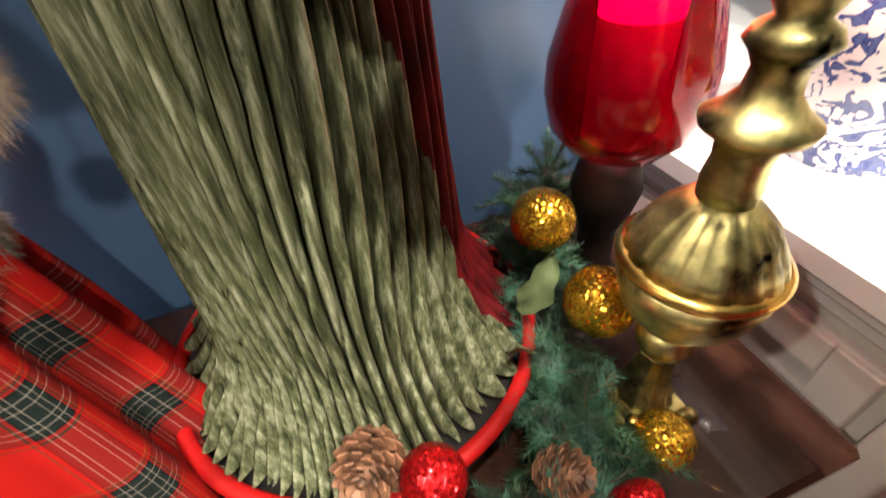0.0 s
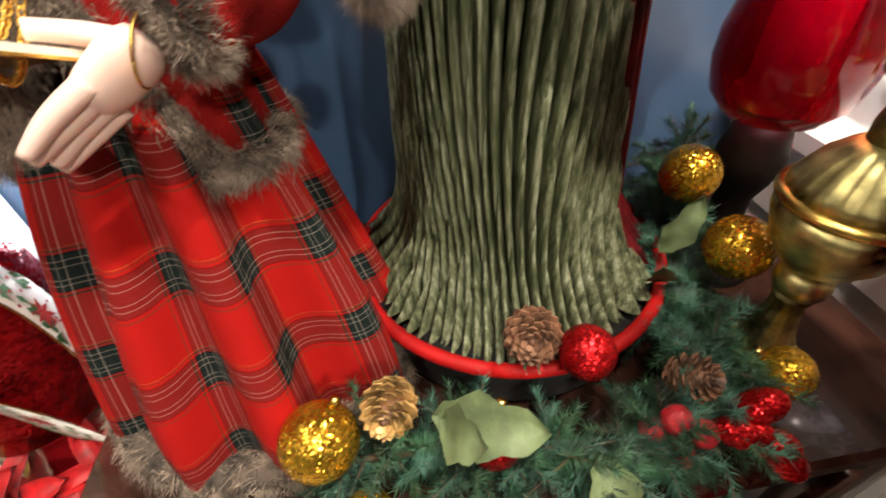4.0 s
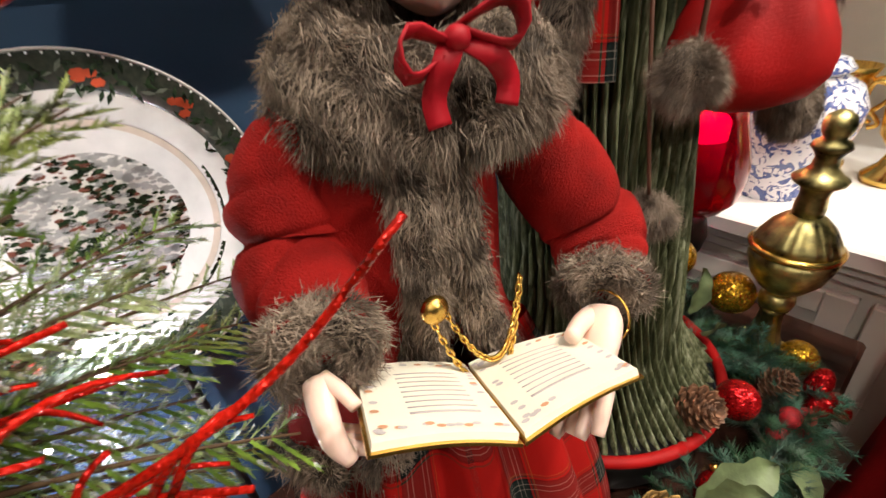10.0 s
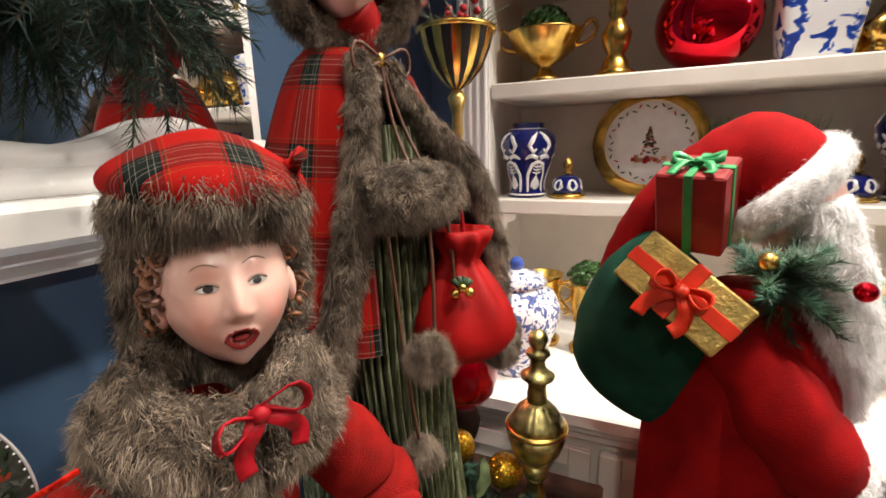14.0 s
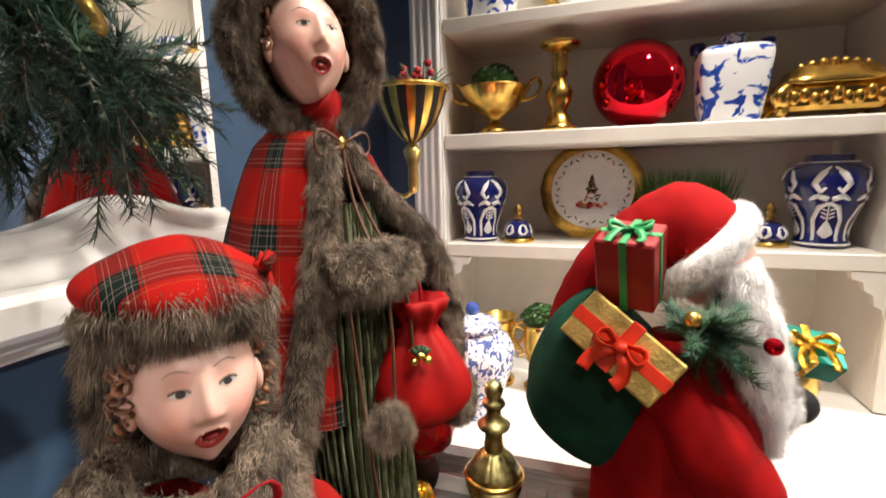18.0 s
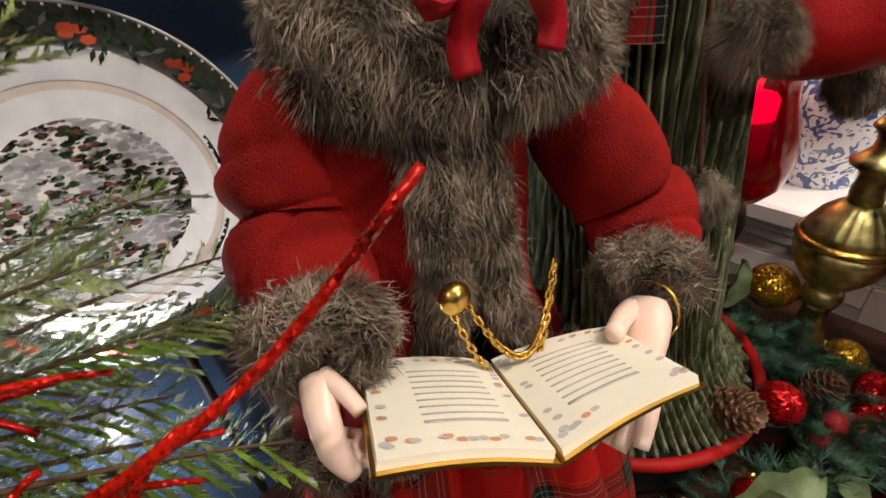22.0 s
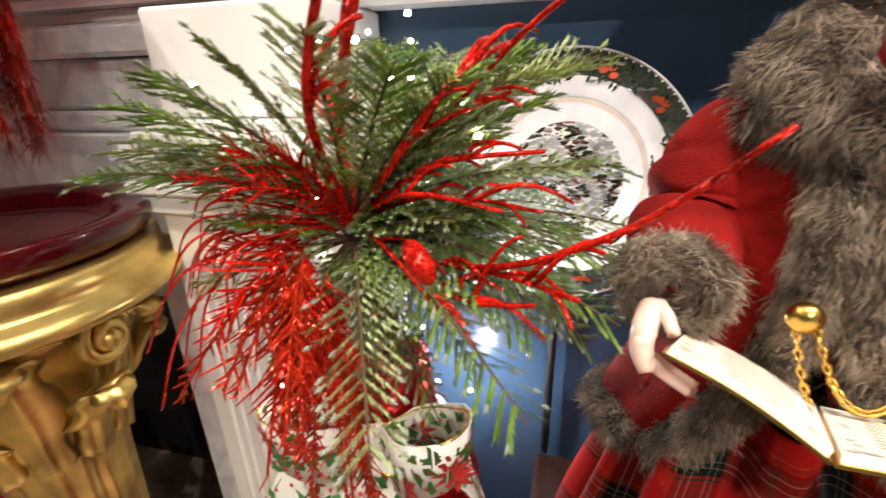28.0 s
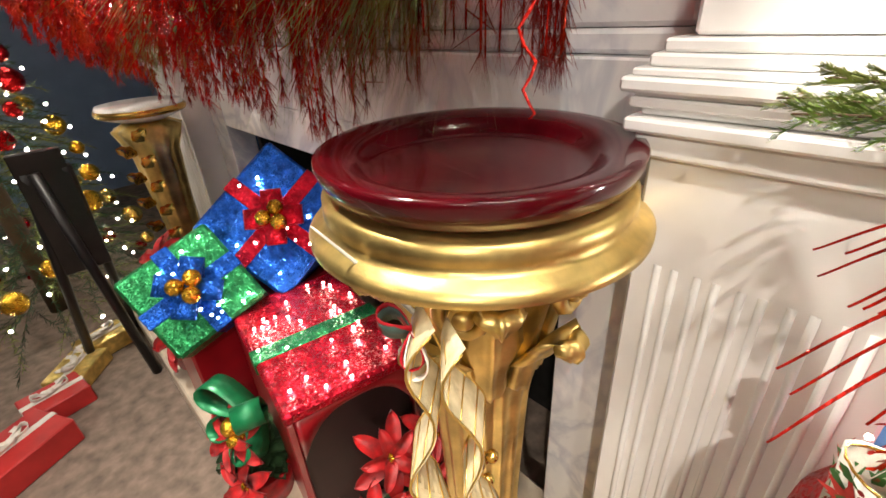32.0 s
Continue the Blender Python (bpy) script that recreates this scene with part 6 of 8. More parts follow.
for sx in (-1, 1):
    for sy in (-1, 1):
        ft = Shape()
        cx, cy = 0.475 + sx * 0.112, 1.13 + sy * 0.066
        ft.tube(curve([(cx, cy, S2 + 0.085), (cx + sx * 0.022, cy + sy * 0.010, S2 + 0.06), (cx + sx * 0.004, cy, S2 + 0.030), (cx + sx * 0.020, cy + sy * 0.010, S2 + 0.0115)], 14), [0.018] * 3 + [0.020] * 4 + [0.014] * 6 + [0.011] * 3, 0, 10)
        part("scroll_foot", ft, M_GOLD, cas)
tv = group_at("cylinder_vase", (-0.47, 1.13, S1), "tall blue and white scrolling leaf vase", "vase")
tb = Shape()
tb.lathe([(0.075, S1 + 0.0005), (0.082, S1 + 0.02), (0.090, S1 + 0.12), (0.088, S1 + 0.24), (0.060, S1 + 0.28), (0.05, S1 + 0.30), (0.0, S1 + 0.30)], (-0.47, 1.13, 0), 44)
part("body", tb, M_BLUEWHITE2, tv)
gsh = group_at("gilt_shell", (0.17, 1.12, S1), "gilt sculpted ornament lying on the upper shelf", "ornament")
g1 = Shape()
g1.ball((0.08, 1.12, S1 + 0.075), 0.07, 0, 24, (1.25, 1.0, 1.06))
g1.tube(curve([(0.05, 1.10, S1 + 0.05), (0.16, 1.07, S1 + 0.042), (0.26, 1.09, S1 + 0.046), (0.34, 1.12, S1 + 0.031)], 20), lambda s: 0.040 - 0.012 * s, 0, 14)
part("body", g1, M_GOLD, gsh)
b2 = Shape()
b2.lathe([(0.055, S1 + 0.0005), (0.085, S1 + 0.05), (0.09, S1 + 0.10), (0.0, S1 + 0.13)], (0.45, 1.15, 0), 36)
tagged(b2.make("lidded_bowl", M_BLUEWHITE), "round blue and white lidded bowl on the upper shelf", "bowl")
grass = Shape()
for _ in range(900):
    x, y = 0.155 + rnd.uniform(-0.12, 0.12), 1.20 + rnd.uniform(-0.04, 0.04)
    h = 0.13 + 0.06 * rnd.random()
    d = Vector((rnd.gauss(0, 0.16), rnd.gauss(0, 0.14), 1))
    p, e = Vector((x, y, S3 + 0.06)), Vector((x, y, S3 + 0.06)) + d * h
    grass.add([p + Vector((-0.0016, 0, 0)), p + Vector((0.0016, 0, 0)), e], [(0, 1, 2)], 0, True)
grs = group_at("grass_planter", (0.155, 1.20, S3), "low planter of bright green wheat grass", "plant")
part("grass", grass, mat("wheat_grass", (0.05, 0.16, 0.025), 0.45, vary=0.35), grs)
gpn = Shape()
gpn.box((0.03, 1.15, S3 + 0.0005), (0.28, 1.25, S3 + 0.07), 0, 0.006)
part("trough", gpn, M_GOLD, grs)


def trophy(x, y, z, s, plant):
    th = group_at("gilt_goblet", (x, y, z), "heavy gilt goblet with scroll handles under the shelf", "goblet", "gilt goblets on the counter")
    b = Shape()
    b.lathe([(0.055 * s, 0.0005), (0.058 * s, 0.02 * s), (0.03 * s, 0.05 * s), (0.018 * s, 0.085 * s), (0.03 * s, 0.10 * s), (0.05 * s, 0.13 * s), (0.058 * s, 0.19 * s), (0.056 * s, 0.25 * s), (0.066 * s, 0.275 * s), (0.060 * s, 0.275 * s), (0.05 * s, 0.22 * s)], (x, y, z), 40, 0, lambda a, zz: 1 + 0.03 * abs(math.cos(8 * a)))
    part("cup", b, M_GOLD, th)
    for sg in (-1, 1):
        h = Shape()
        h.tube(curve([(x + sg * 0.055 * s, y, z + 0.24 * s), (x + sg * 0.095 * s, y, z + 0.25 * s), (x + sg * 0.10 * s, y, z + 0.20 * s), (x + sg * 0.062 * s, y, z + 0.15 * s), (x + sg * 0.08 * s, y, z + 0.135 * s)], 16), 0.006 * s, 0, 8)
        part("handle", h, M_GOLD, th)
    if plant:
        tagged(topiary((x, y, z + 0.285 * s), 0.07 * s, 260).make("boxwood_ball", M_BOX), "clipped boxwood ball in the gilt goblet", "plant")


trophy(-0.405, 0.93, S0, 0.82, False)
trophy(-0.275, 0.90, S0, 0.80, True)
gbx = Shape()
gbx.lathe([(0.06, S0 + 0.0005), (0.085, S0 + 0.03), (0.10, S0 + 0.10), (0.085, S0 + 0.18), (0.06, S0 + 0.20), (0.0, S0 + 0.205)], (0.36, 0.95, 0), 40)
tagged(gbx.make("gilt_pot", M_GOLD), "round gilt pot on the counter", "pot")

jar = group_at("temple_jar", (-0.445, 0.735, S0), "large blue and white floral porcelain jar with lid", "vase")
jb = Shape()
jb.lathe([(0.0719, S0 + 0.0005), (0.0745, S0 + 0.0144), (0.0694, S0 + 0.0288), (0.0931, S0 + 0.0792), (0.1168, S0 + 0.1440), (0.1185, S0 + 0.1872), (0.1016, S0 + 0.2232), (0.0719, S0 + 0.2412), (0.0677, S0 + 0.2484)], (-0.445, 0.735, 0), 56)
part("body", jb, M_IMARI, jar)
jl = Shape()
jl.lathe([(0.0778, S0 + 0.2488), (0.0812, S0 + 0.2534), (0.0677, S0 + 0.2700), (0.0254, S0 + 0.2844), (0.0101, S0 + 0.2866)], (-0.445, 0.735, 0), 48)
part("lid", jl, M_IMARI, jar)
jk = Shape()
jk.ball((-0.445, 0.735, S0 + 0.3008), 0.020, 0, 18)
part("knob", jk, mat("blue_glaze", (0.05, 0.10, 0.40), 0.12, coat=0.5), jar, "blue glazed knob")

# striped black and gold goblet with berries, on a gilt wall bracket
gob_ = group_at("striped_goblet", (-0.615, 0.745, S0 + 0.62), "black and gold striped goblet of greenery on a gilt wall bracket", "goblet")
GX, GY = -0.615, 0.745
gz = Shape()
gz.lathe([(0.0, S0 + 0.62), (0.010, S0 + 0.625), (0.016, S0 + 0.65), (0.014, S0 + 0.70), (0.026, S0 + 0.74), (0.012, S0 + 0.76)], (GX, GY, 0), 28)
gz.tube(curve([(GX, GY, S0 + 0.64), (GX - 0.03, GY, S0 + 0.615), (WX + 0.004, GY, S0 + 0.64)], 14), 0.007, 0, 10)
part("stem", gz, M_LEAFGOLD, gob_)
for k in range(24):
    st_ = Shape()
    rows = []
    for r, z in ((0.012, 0.761), (0.035, 0.775), (0.066, 0.81), (0.088, 0.86), (0.098, 0.90)):
        rows.append([(GX + r * math.cos(a), GY + r * math.sin(a), S0 + z) for a in [2 * math.pi * (k + j / 5) / 24 for j in range(6)]])
    st_.rings(rows, 0, closed=False)
    part("stripe", st_, M_GOLD if k % 2 else M_BLACK, gob_)
gr_ = Shape()
gr_.tube([(GX + 0.099 * math.cos(a), GY + 0.099 * math.sin(a), S0 + 0.905) for a in [2 * math.pi * k / 40 for k in range(41)]], 0.007, 0, 8)
part("rim", gr_, M_GOLD, gob_)
gf = Shape()
for _ in range(26):
    d = Vector((rnd.gauss(0, 1), rnd.gauss(0, 1), 0.7 + rnd.random()))
    sprig(gf, (GX + rnd.uniform(-0.06, 0.06), GY + rnd.uniform(-0.06, 0.06), S0 + 0.89), d, 0.07 + 0.05 * rnd.random(), 0, 1, 0.014, 26, 1.0, 0.0016)
part("greenery", gf, [mat("frosted_green", (0.20, 0.24, 0.15), 0.6, vary=0.4), M_STEM], gob_)
for _ in range(12):
    bb = Shape()
    bb.ball((GX + rnd.uniform(-0.07, 0.07), GY + rnd.uniform(-0.08, 0.04), S0 + 0.92 + rnd.uniform(0, 0.05)), 0.010, 0, 12)
    part("berry", bb, M_BERRY, gob_)

# ---- printed plate against the chimney breast ----
M_RIMDARK = mat("dark_green_printed_rim", (0.014, 0.018, 0.015), 0.2, vary=0.5, scale=160, coat=0.3, color2=(0.05, 0.058, 0.045))
M_SNOW = mat("snow_white_glaze", (0.82, 0.81, 0.80), 0.16, vary=0.06, scale=40, coat=0.4)
M_CREAMG = mat("cream_glaze_well", (0.70, 0.60, 0.52), 0.18, vary=0.08, scale=40, coat=0.4)
M_TREEG = mat("printed_spruce", (0.025, 0.045, 0.022), 0.25, vary=0.5, scale=150, coat=0.3)
M_PETAL = mat("printed_red_flower", (0.45, 0.07, 0.03), 0.25, vary=0.3, coat=0.3)
pc = Vector((-0.672, -0.385, 1.045))
PR = 0.150
wall_plate = group_at("wall_plate", pc, "large plate printed with snowy village and dark leafy rim", "plate")
pt = Matrix.Rotation(radians(-8), 3, "Y") @ Euler((radians(90), 0, radians(90)), "XYZ").to_matrix()


def pput(r, a, h=0.0):
    return pt @ Vector((r * math.cos(a), r * math.sin(a), h)) + pc


def annulus(prof, seg=96):
    sh = Shape()
    sh.rings([[pput(r, 2 * math.pi * k / seg, h) for k in range(seg)] for r, h in prof], 0)
    return sh


part("dish", annulus([(0.001, -0.012), (PR * 0.7, -0.012), (PR, 0.000), (PR, 0.004), (PR * 0.985, 0.0035), (PR * 0.985, -0.004), (0.001, -0.0095)]), M_SNOW, wall_plate)
part("printed_rim", annulus([(PR * 0.982, 0.0040), (PR * 0.80, -0.0005), (PR * 0.795, -0.003)]), M_RIMDARK, wall_plate, "dark rim with printed leaves")
part("snow_band", annulus([(PR * 0.794, -0.0012), (PR * 0.64, -0.0045), (PR * 0.635, -0.006)]), M_SNOW, wall_plate)
part("well_edge", annulus([(PR * 0.634, -0.0046), (PR * 0.57, -0.0072), (PR * 0.565, -0.008)]), M_CREAMG, wall_plate)
part("picture", annulus([(PR * 0.564, -0.0074), (PR * 0.3, -0.0076), (0.001, -0.0076)]), M_SNOW, wall_plate, "snowy village picture")
bd = Shape()
for k in range(96):
    a = 2 * math.pi * k / 96
    bd.ball(pput(PR * 0.972, a, 0.0045), 0.0012, 0, 6)
part("bead_edge", bd, M_WHITEGLAZE, wall_plate, "fine white beaded edge")
ps = Shape()
for k in range(260):
    a = rnd.random() * 6.283
    r = PR * rnd.uniform(0.76, 0.955)
    h = 0.0006 + 0.0045 * (r / PR - 0.80) / 0.18 + 0.0006
    p = pput(r, a, h)
    t = pt @ Vector((math.cos(a * 9 + k), math.sin(a * 9 + k), 0)) * 0.006
    o = pt @ Vector((-math.sin(a * 9 + k), math.cos(a * 9 + k), 0)) * 0.002
    ps.add([p - t, p + o, p + t, p - o], [(0, 1, 2, 3)], 1 if k % 5 == 0 else 0, False)
for k in range(12):
    a = 2 * math.pi * (k + 0.4) / 12
    for j in range(5):
        b = a + rnd.uniform(-0.07, 0.07)
        p = pput(PR * rnd.uniform(0.83, 0.90), b, 0.0034)
        u, v = pt @ Vector((1, 0, 0)) * 0.0055, pt @ Vector((0, 1, 0)) * 0.0038
        ps.add([p + u * math.cos(t) + v * math.sin(t) for t in [2 * math.pi * q / 6 for q in range(6)]], [tuple(range(6))], 2, False)
part("leaf_print", ps, [M_TREEG, mat("grey_leaf_print", (0.13, 0.15, 0.12), 0.3), M_PETAL], wall_plate, "printed holly leaves and red flowers")
vi = Shape()
for k in range(1900):
    r = PR * 0.56 * math.sqrt(rnd.random())
    a = rnd.random() * 6.283
    p = pput(r, a, -0.0070)
    s = rnd.uniform(0.0008, 0.0030)
    u, v = pt @ Vector((1, 0, 0)) * s * 1.7, pt @ Vector((0, 1, 0)) * s * 0.8
    vi.add([p + u * math.cos(t) + v * math.sin(t) for t in [2 * math.pi * q / 7 for q in range(7)]], [tuple(range(7))], (1 if math.sin(r * 90 + 3 * math.sin(2 * a)) > 0.5 else rnd.choice((0, 0, 0, 1, 2))), False)
for k in range(10):
    a = rnd.random() * 6.283
    for j in range(12):
        p = pput(PR * 0.66 + 0.004 * rnd.random(), a + 0.03 * j, -0.0038)
        u, v = pt @ Vector((1, 0, 0)) * 0.003, pt @ Vector((0, 1, 0)) * 0.003
        vi.add([p - u, p - v, p + u, p + v], [(0, 1, 2, 3)], 0, False)
part("village_print", vi, [M_TREEG, mat("grey_snow_shade", (0.45, 0.45, 0.46), 0.3), mat("brick_print", (0.20, 0.07, 0.05), 0.3)], wall_plate, "printed trees, roofs and snow")
easel = group_at("plate_easel", (-0.67, -0.385, 0.58), "dark wire easel that holds the plate", "easel")
for s in (-1, 1):
    e = Shape()
    e.tube(curve([(-0.645, -0.385 + s * 0.06, 0.905), (-0.655, -0.385 + s * 0.06, 0.888), (-0.700, -0.385 + s * 0.05, 0.885), (-0.705, -0.385 + s * 0.02, 1.02)], 14), 0.003, 0, 6)
    part("wire", e, M_BLACK, easel)
post = Shape()
post.tube([(-0.70, -0.385, 0.581), (-0.703, -0.385, 1.02)], 0.006, 0, 8)
part("post", post, M_BLACK, easel)

# ---- floral arrangement in a red glitter vase ----
M_TWIG = glitter("red_glitter_twig", (0.72, 0.018, 0.008), 0.22, 600, 0.5, strength=1.1)
M_FEATHER = glitter("red_orange_glitter_fern", (0.62, 0.040, 0.010), 0.22, 600, 0.5, strength=1.1)
M_REDMESH = glitter("red_sequin_net", (0.45, 0.008, 0.012), 0.3, 260, 0.7, strength=0.6)
M_FROST = mat("frosted_sage_conifer", (0.44, 0.50, 0.26), 0.5, vary=0.45, scale=60, color2=(0.15, 0.22, 0.05))
M_LIME = mat("lime_conifer", (0.19, 0.30, 0.04), 0.5, vary=0.45, scale=60, color2=(0.06, 0.12, 0.015))
core = Vector((-0.425, -0.548, 1.06))
vase = group_at("glitter_vase", (-0.475, -0.555, 0.36), "tall red sequin covered vase with a flared foot", "vase")
vb = Shape()
vb.lathe([(0.085, 0.3605), (0.088, 0.40), (0.070, 0.50), (0.082, 0.515)], (-0.475, -0.555, 0), 44)
part("base", vb, mat("red_gloss_vase", (0.30, 0.006, 0.01), 0.15, vary=0.1, coat=0.5), vase)
vc = Shape()
vc.lathe([(0.083, 0.5155), (0.090, 0.57), (0.096, 0.64), (0.102, 0.70), (0.098, 0.745), (0.074, 0.80), (0.050, 0.85), (0.046, 0.90), (0.0, 0.895)], (-0.475, -0.555, 0), 48)
part("body", vc, M_REDMESH, vase)
block = Shape()
block.box((-0.60, -0.68, 0.10), (-0.36, -0.44, 0.36), 0, 0.004)
tagged(block.make("plinth_box", mat("red_card", (0.28, 0.012, 0.012), 0.6)), "plain red box that lifts the vase", "box")


def conifer(sh, a, d, length, m_leaf, m_bead, beads=10, droop=0.35, fan=9, leafw=0.0016):
    """A flat cedar spray with side shoots and clear beads."""
    a, d = Vector(a), Vector(d).normalized()
    side = d.cross(Vector((0.1, 0.2, 1))).normalized()
    pts = [a + d * length * t + Vector((0, 0, -droop * length * t * t)) for t in [k / 10 for k in range(11)]]
    sh.tube(pts, lambda s: 0.0022 * (1 - 0.7 * s), 1, 5)
    for k in range(fan * 2):
        t = 0.12 + 0.86 * (k // 2) / fan
        i = min(9, int(t * 10))
        p = pts[i].lerp(pts[i + 1], t * 10 - i)
        dd = (pts[i + 1] - pts[i]).normalized()
        sg = 1 if k % 2 else -1
        sd = (dd * 0.85 + side * sg * 0.9 + Vector((0, 0, rnd.uniform(-0.25, 0.15)))).normalized()
        ln = length * 0.30 * (1 - 0.65 * t) * rnd.uniform(0.7, 1.2)
        for j in range(20):
            q = p + sd * ln * j / 19
            for s2 in (-1, 1):
                nd = (sd + side * s2 * 0.5 + d.cross(side) * rnd.uniform(-0.5, 0.5)).normalized()
                e = q + nd * 0.0056 * rnd.uniform(0.6, 1.4)
                w = nd.orthogonal().normalized() * leafw
                sh.add([q - w, q + w, e], [(0, 1, 2)], m_leaf, True)
        if rnd.random() < beads / 20:
            e = p + sd * ln
            w, u = sd.orthogonal().normalized() * 0.0015, sd.cross(sd.orthogonal()).normalized() * 0.0015
            sh.add([e - sd * 0.003, e + w, e + u, e - w, e - u, e + sd * 0.004], [(0, 2, 1), (0, 3, 2), (0, 4, 3), (0, 1, 4), (5, 1, 2), (5, 2, 3), (5, 3, 4), (5, 4, 1)], 2, False)


arr = group_at("floral_arrangement", (-0.475, -0.555, 0.90), "spray of frosted cedar, red glitter twigs and ferns in vase", "arrangement")
DIRS = []
for k in range(74):
    a = 2 * math.pi * k / 74 * 2.618
    e = -0.75 + 1.75 * (k / 73)
    d = Vector((math.cos(a) * math.cos(e), math.sin(a) * math.cos(e), math.sin(e)))
    if d.x > 0.30:
        d.x *= 0.35
    if d.y < -0.2 and d.z < 0.3:
        d.y *= 0.35
    DIRS.append(d.normalized())
DIRS += [Vector((0.05, 0.9, 0.25)), Vector((-0.15, 0.9, 0.05)), Vector((0.1, 0.9, -0.15)), Vector((-0.1, 0.8, -0.4)), Vector((0.15, 0.85, 0.5)), Vector((-0.3, 0.8, 0.35)), Vector((0.0, 0.6, 0.8)), Vector((0.1, 0.75, -0.6))]
DIRS = [d for d in DIRS if not (d.z < 0.0 and d.y < 0.3 or d.z < -0.3)]
for k, d in enumerate(DIRS):
    sh = Shape()
    conifer(sh, core + d * 0.015, d, (0.15 if d.x > 0.05 else 0.19) + 0.05 * rnd.random(), 0, 2, 16, 0.25, 19, 0.0009)
    part("cedar_spray", sh, [(M_FROST, M_LIME, M_LIME, M_OLIVE)[k % 4], M_STEM, M_ICE], arr, "frosted cedar spray with clear beads")


def glitter_twig(line, r, forks=3):
    sh = Shape()
    pts = curve(line, 26)
    sh.tube(pts, lambda s: r * (1.15 - 0.6 * s), 0, 7)
    stem = part("glitter_twig", sh, M_TWIG, arr, "curly twig coated in red glitter")
    for k in range(forks):
        i = int(len(pts) * (0.35 + 0.5 * rnd.random()))
        d = (pts[min(i + 2, len(pts) - 1)] - pts[i]).normalized()
        d = (d + Vector((rnd.gauss(-0.1, 0.25), rnd.gauss(0, 0.3), rnd.gauss(0, 0.3)))).normalized()
        n = 0.025 + 0.035 * rnd.random()
        sh = Shape()
        sh.tube([pts[i] + d * n * t + Vector((0, 0, 0.2 * n * math.sin(3 * t))) for t in [j / 6 for j in range(7)]], lambda s: r * 0.8 * (1 - 0.5 * s), 0, 6)
        part("side_twig", sh, M_TWIG, stem)


C = tuple(core)
glitter_twig([C, (-0.395, -0.49, 1.05), (-0.36, -0.425, 1.06), (-0.325, -0.36, 1.10), (-0.302, -0.312, 1.150)], 0.0027, 0)
glitter_twig([C, (-0.42, -0.49, 1.12), (-0.39, -0.41, 1.195), (-0.345, -0.335, 1.232)], 0.0026, 0)
glitter_twig([C, (-0.39, -0.48, 1.05), (-0.36, -0.42, 1.055), (-0.323, -0.378, 1.062)], 0.0026, 5)
glitter_twig([C, (-0.40, -0.50, 1.03), (-0.36, -0.44, 1.035), (-0.335, -0.40, 1.05)], 0.0026, 4)
glitter_twig([C, (-0.40, -0.54, 1.13), (-0.37, -0.51, 1.20), (-0.36, -0.47, 1.28), (-0.39, -0.42, 1.33)], 0.0040, 5)
glitter_twig([C, (-0.39, -0.55, 1.12), (-0.35, -0.53, 1.17), (-0.33, -0.49, 1.24), (-0.36, -0.45, 1.30)], 0.0036, 5)
glitter_twig([C, (-0.40, -0.52, 1.09), (-0.37, -0.49, 1.12), (-0.38, -0.45, 1.17), (-0.43, -0.42, 1.19)], 0.0032, 4)
for e in ((-0.36, -0.40, 1.13), (-0.37, -0.42, 1.16), (-0.345, -0.42, 1.10), (-0.38, -0.40, 1.09), (-0.35, -0.45, 1.02)):
    glitter_twig([C, core.lerp(Vector(e), 0.5) + Vector((0.015, 0.0, 0.02)), e], 0.0022, 3)
for k in range(16):
    a = rnd.uniform(-0.3, 0.6)
    e = Vector((-0.40 + 0.12 * a, -0.60 - 0.10 * rnd.random(), 1.08 - 0.16 * rnd.random()))
    glitter_twig([C, core.lerp(e, 0.5) + Vector((0.03, -0.02, 0.03)), e], 0.0013, 0)


def fern(a, d, length, material, width=0.017, droop=0.6):
    """A glitter fern: a rib with paired blades."""
    sh = Shape()
    a, d = Vector(a), Vector(d).normalized()
    side = d.cross(Vector((0.3, 0.1, 1))).normalized()
    pts = [a + d * length * t + Vector((0, 0, -droop * length * t * t)) for t in [k / 22 for k in range(23)]]
    sh.tube(pts, 0.0012, 0, 5)
    for k in range(2, 23):
        for sg in (-1, 1):
            w = (width * math.sin(math.pi * (k / 22) ** 0.7) + 0.006) * rnd.uniform(0.5, 1.7)
            dd = (pts[k] - pts[k - 1]).normalized()
            e = pts[k] + (side * sg * rnd.uniform(0.1, 0.8) + dd * 0.9 + dd.cross(side) * rnd.gauss(0, 0.45)).normalized() * w * 1.2
            o = dd * 0.0021
            sh.add([pts[k] - o, pts[k] + o, e + o * 0.4, e - o * 0.4], [(0, 1, 2, 3)], 0, False)
    part("glitter_fern", sh, material, arr, "red and orange glitter fern frond")


for k in range(26):
    d = Vector((rnd.uniform(-0.2, 0.45), rnd.uniform(-0.28, 0.25), rnd.uniform(-0.9, 0.35)))
    fern(core + Vector((0.045, -0.02, -0.01)), d, 0.070 + 0.04 * rnd.random(), M_FEATHER if k % 2 else M_TWIG)
for k in range(12):
    d = Vector((rnd.uniform(-0.1, 0.35), rnd.uniform(-0.2, 0.3), -1))
    fern(core + Vector((0.035, -0.01, -0.03)), d, 0.16 + 0.05 * rnd.random(), M_FEATHER, 0.014, 0.2)
for k in range(7):
    d = Vector((rnd.uniform(-0.2, 0.4), rnd.uniform(-0.6, 0.1), rnd.uniform(0.15, 0.8)))
    fern(core, d, 0.11 + 0.05 * rnd.random(), M_TWIG, 0.015, 0.3)
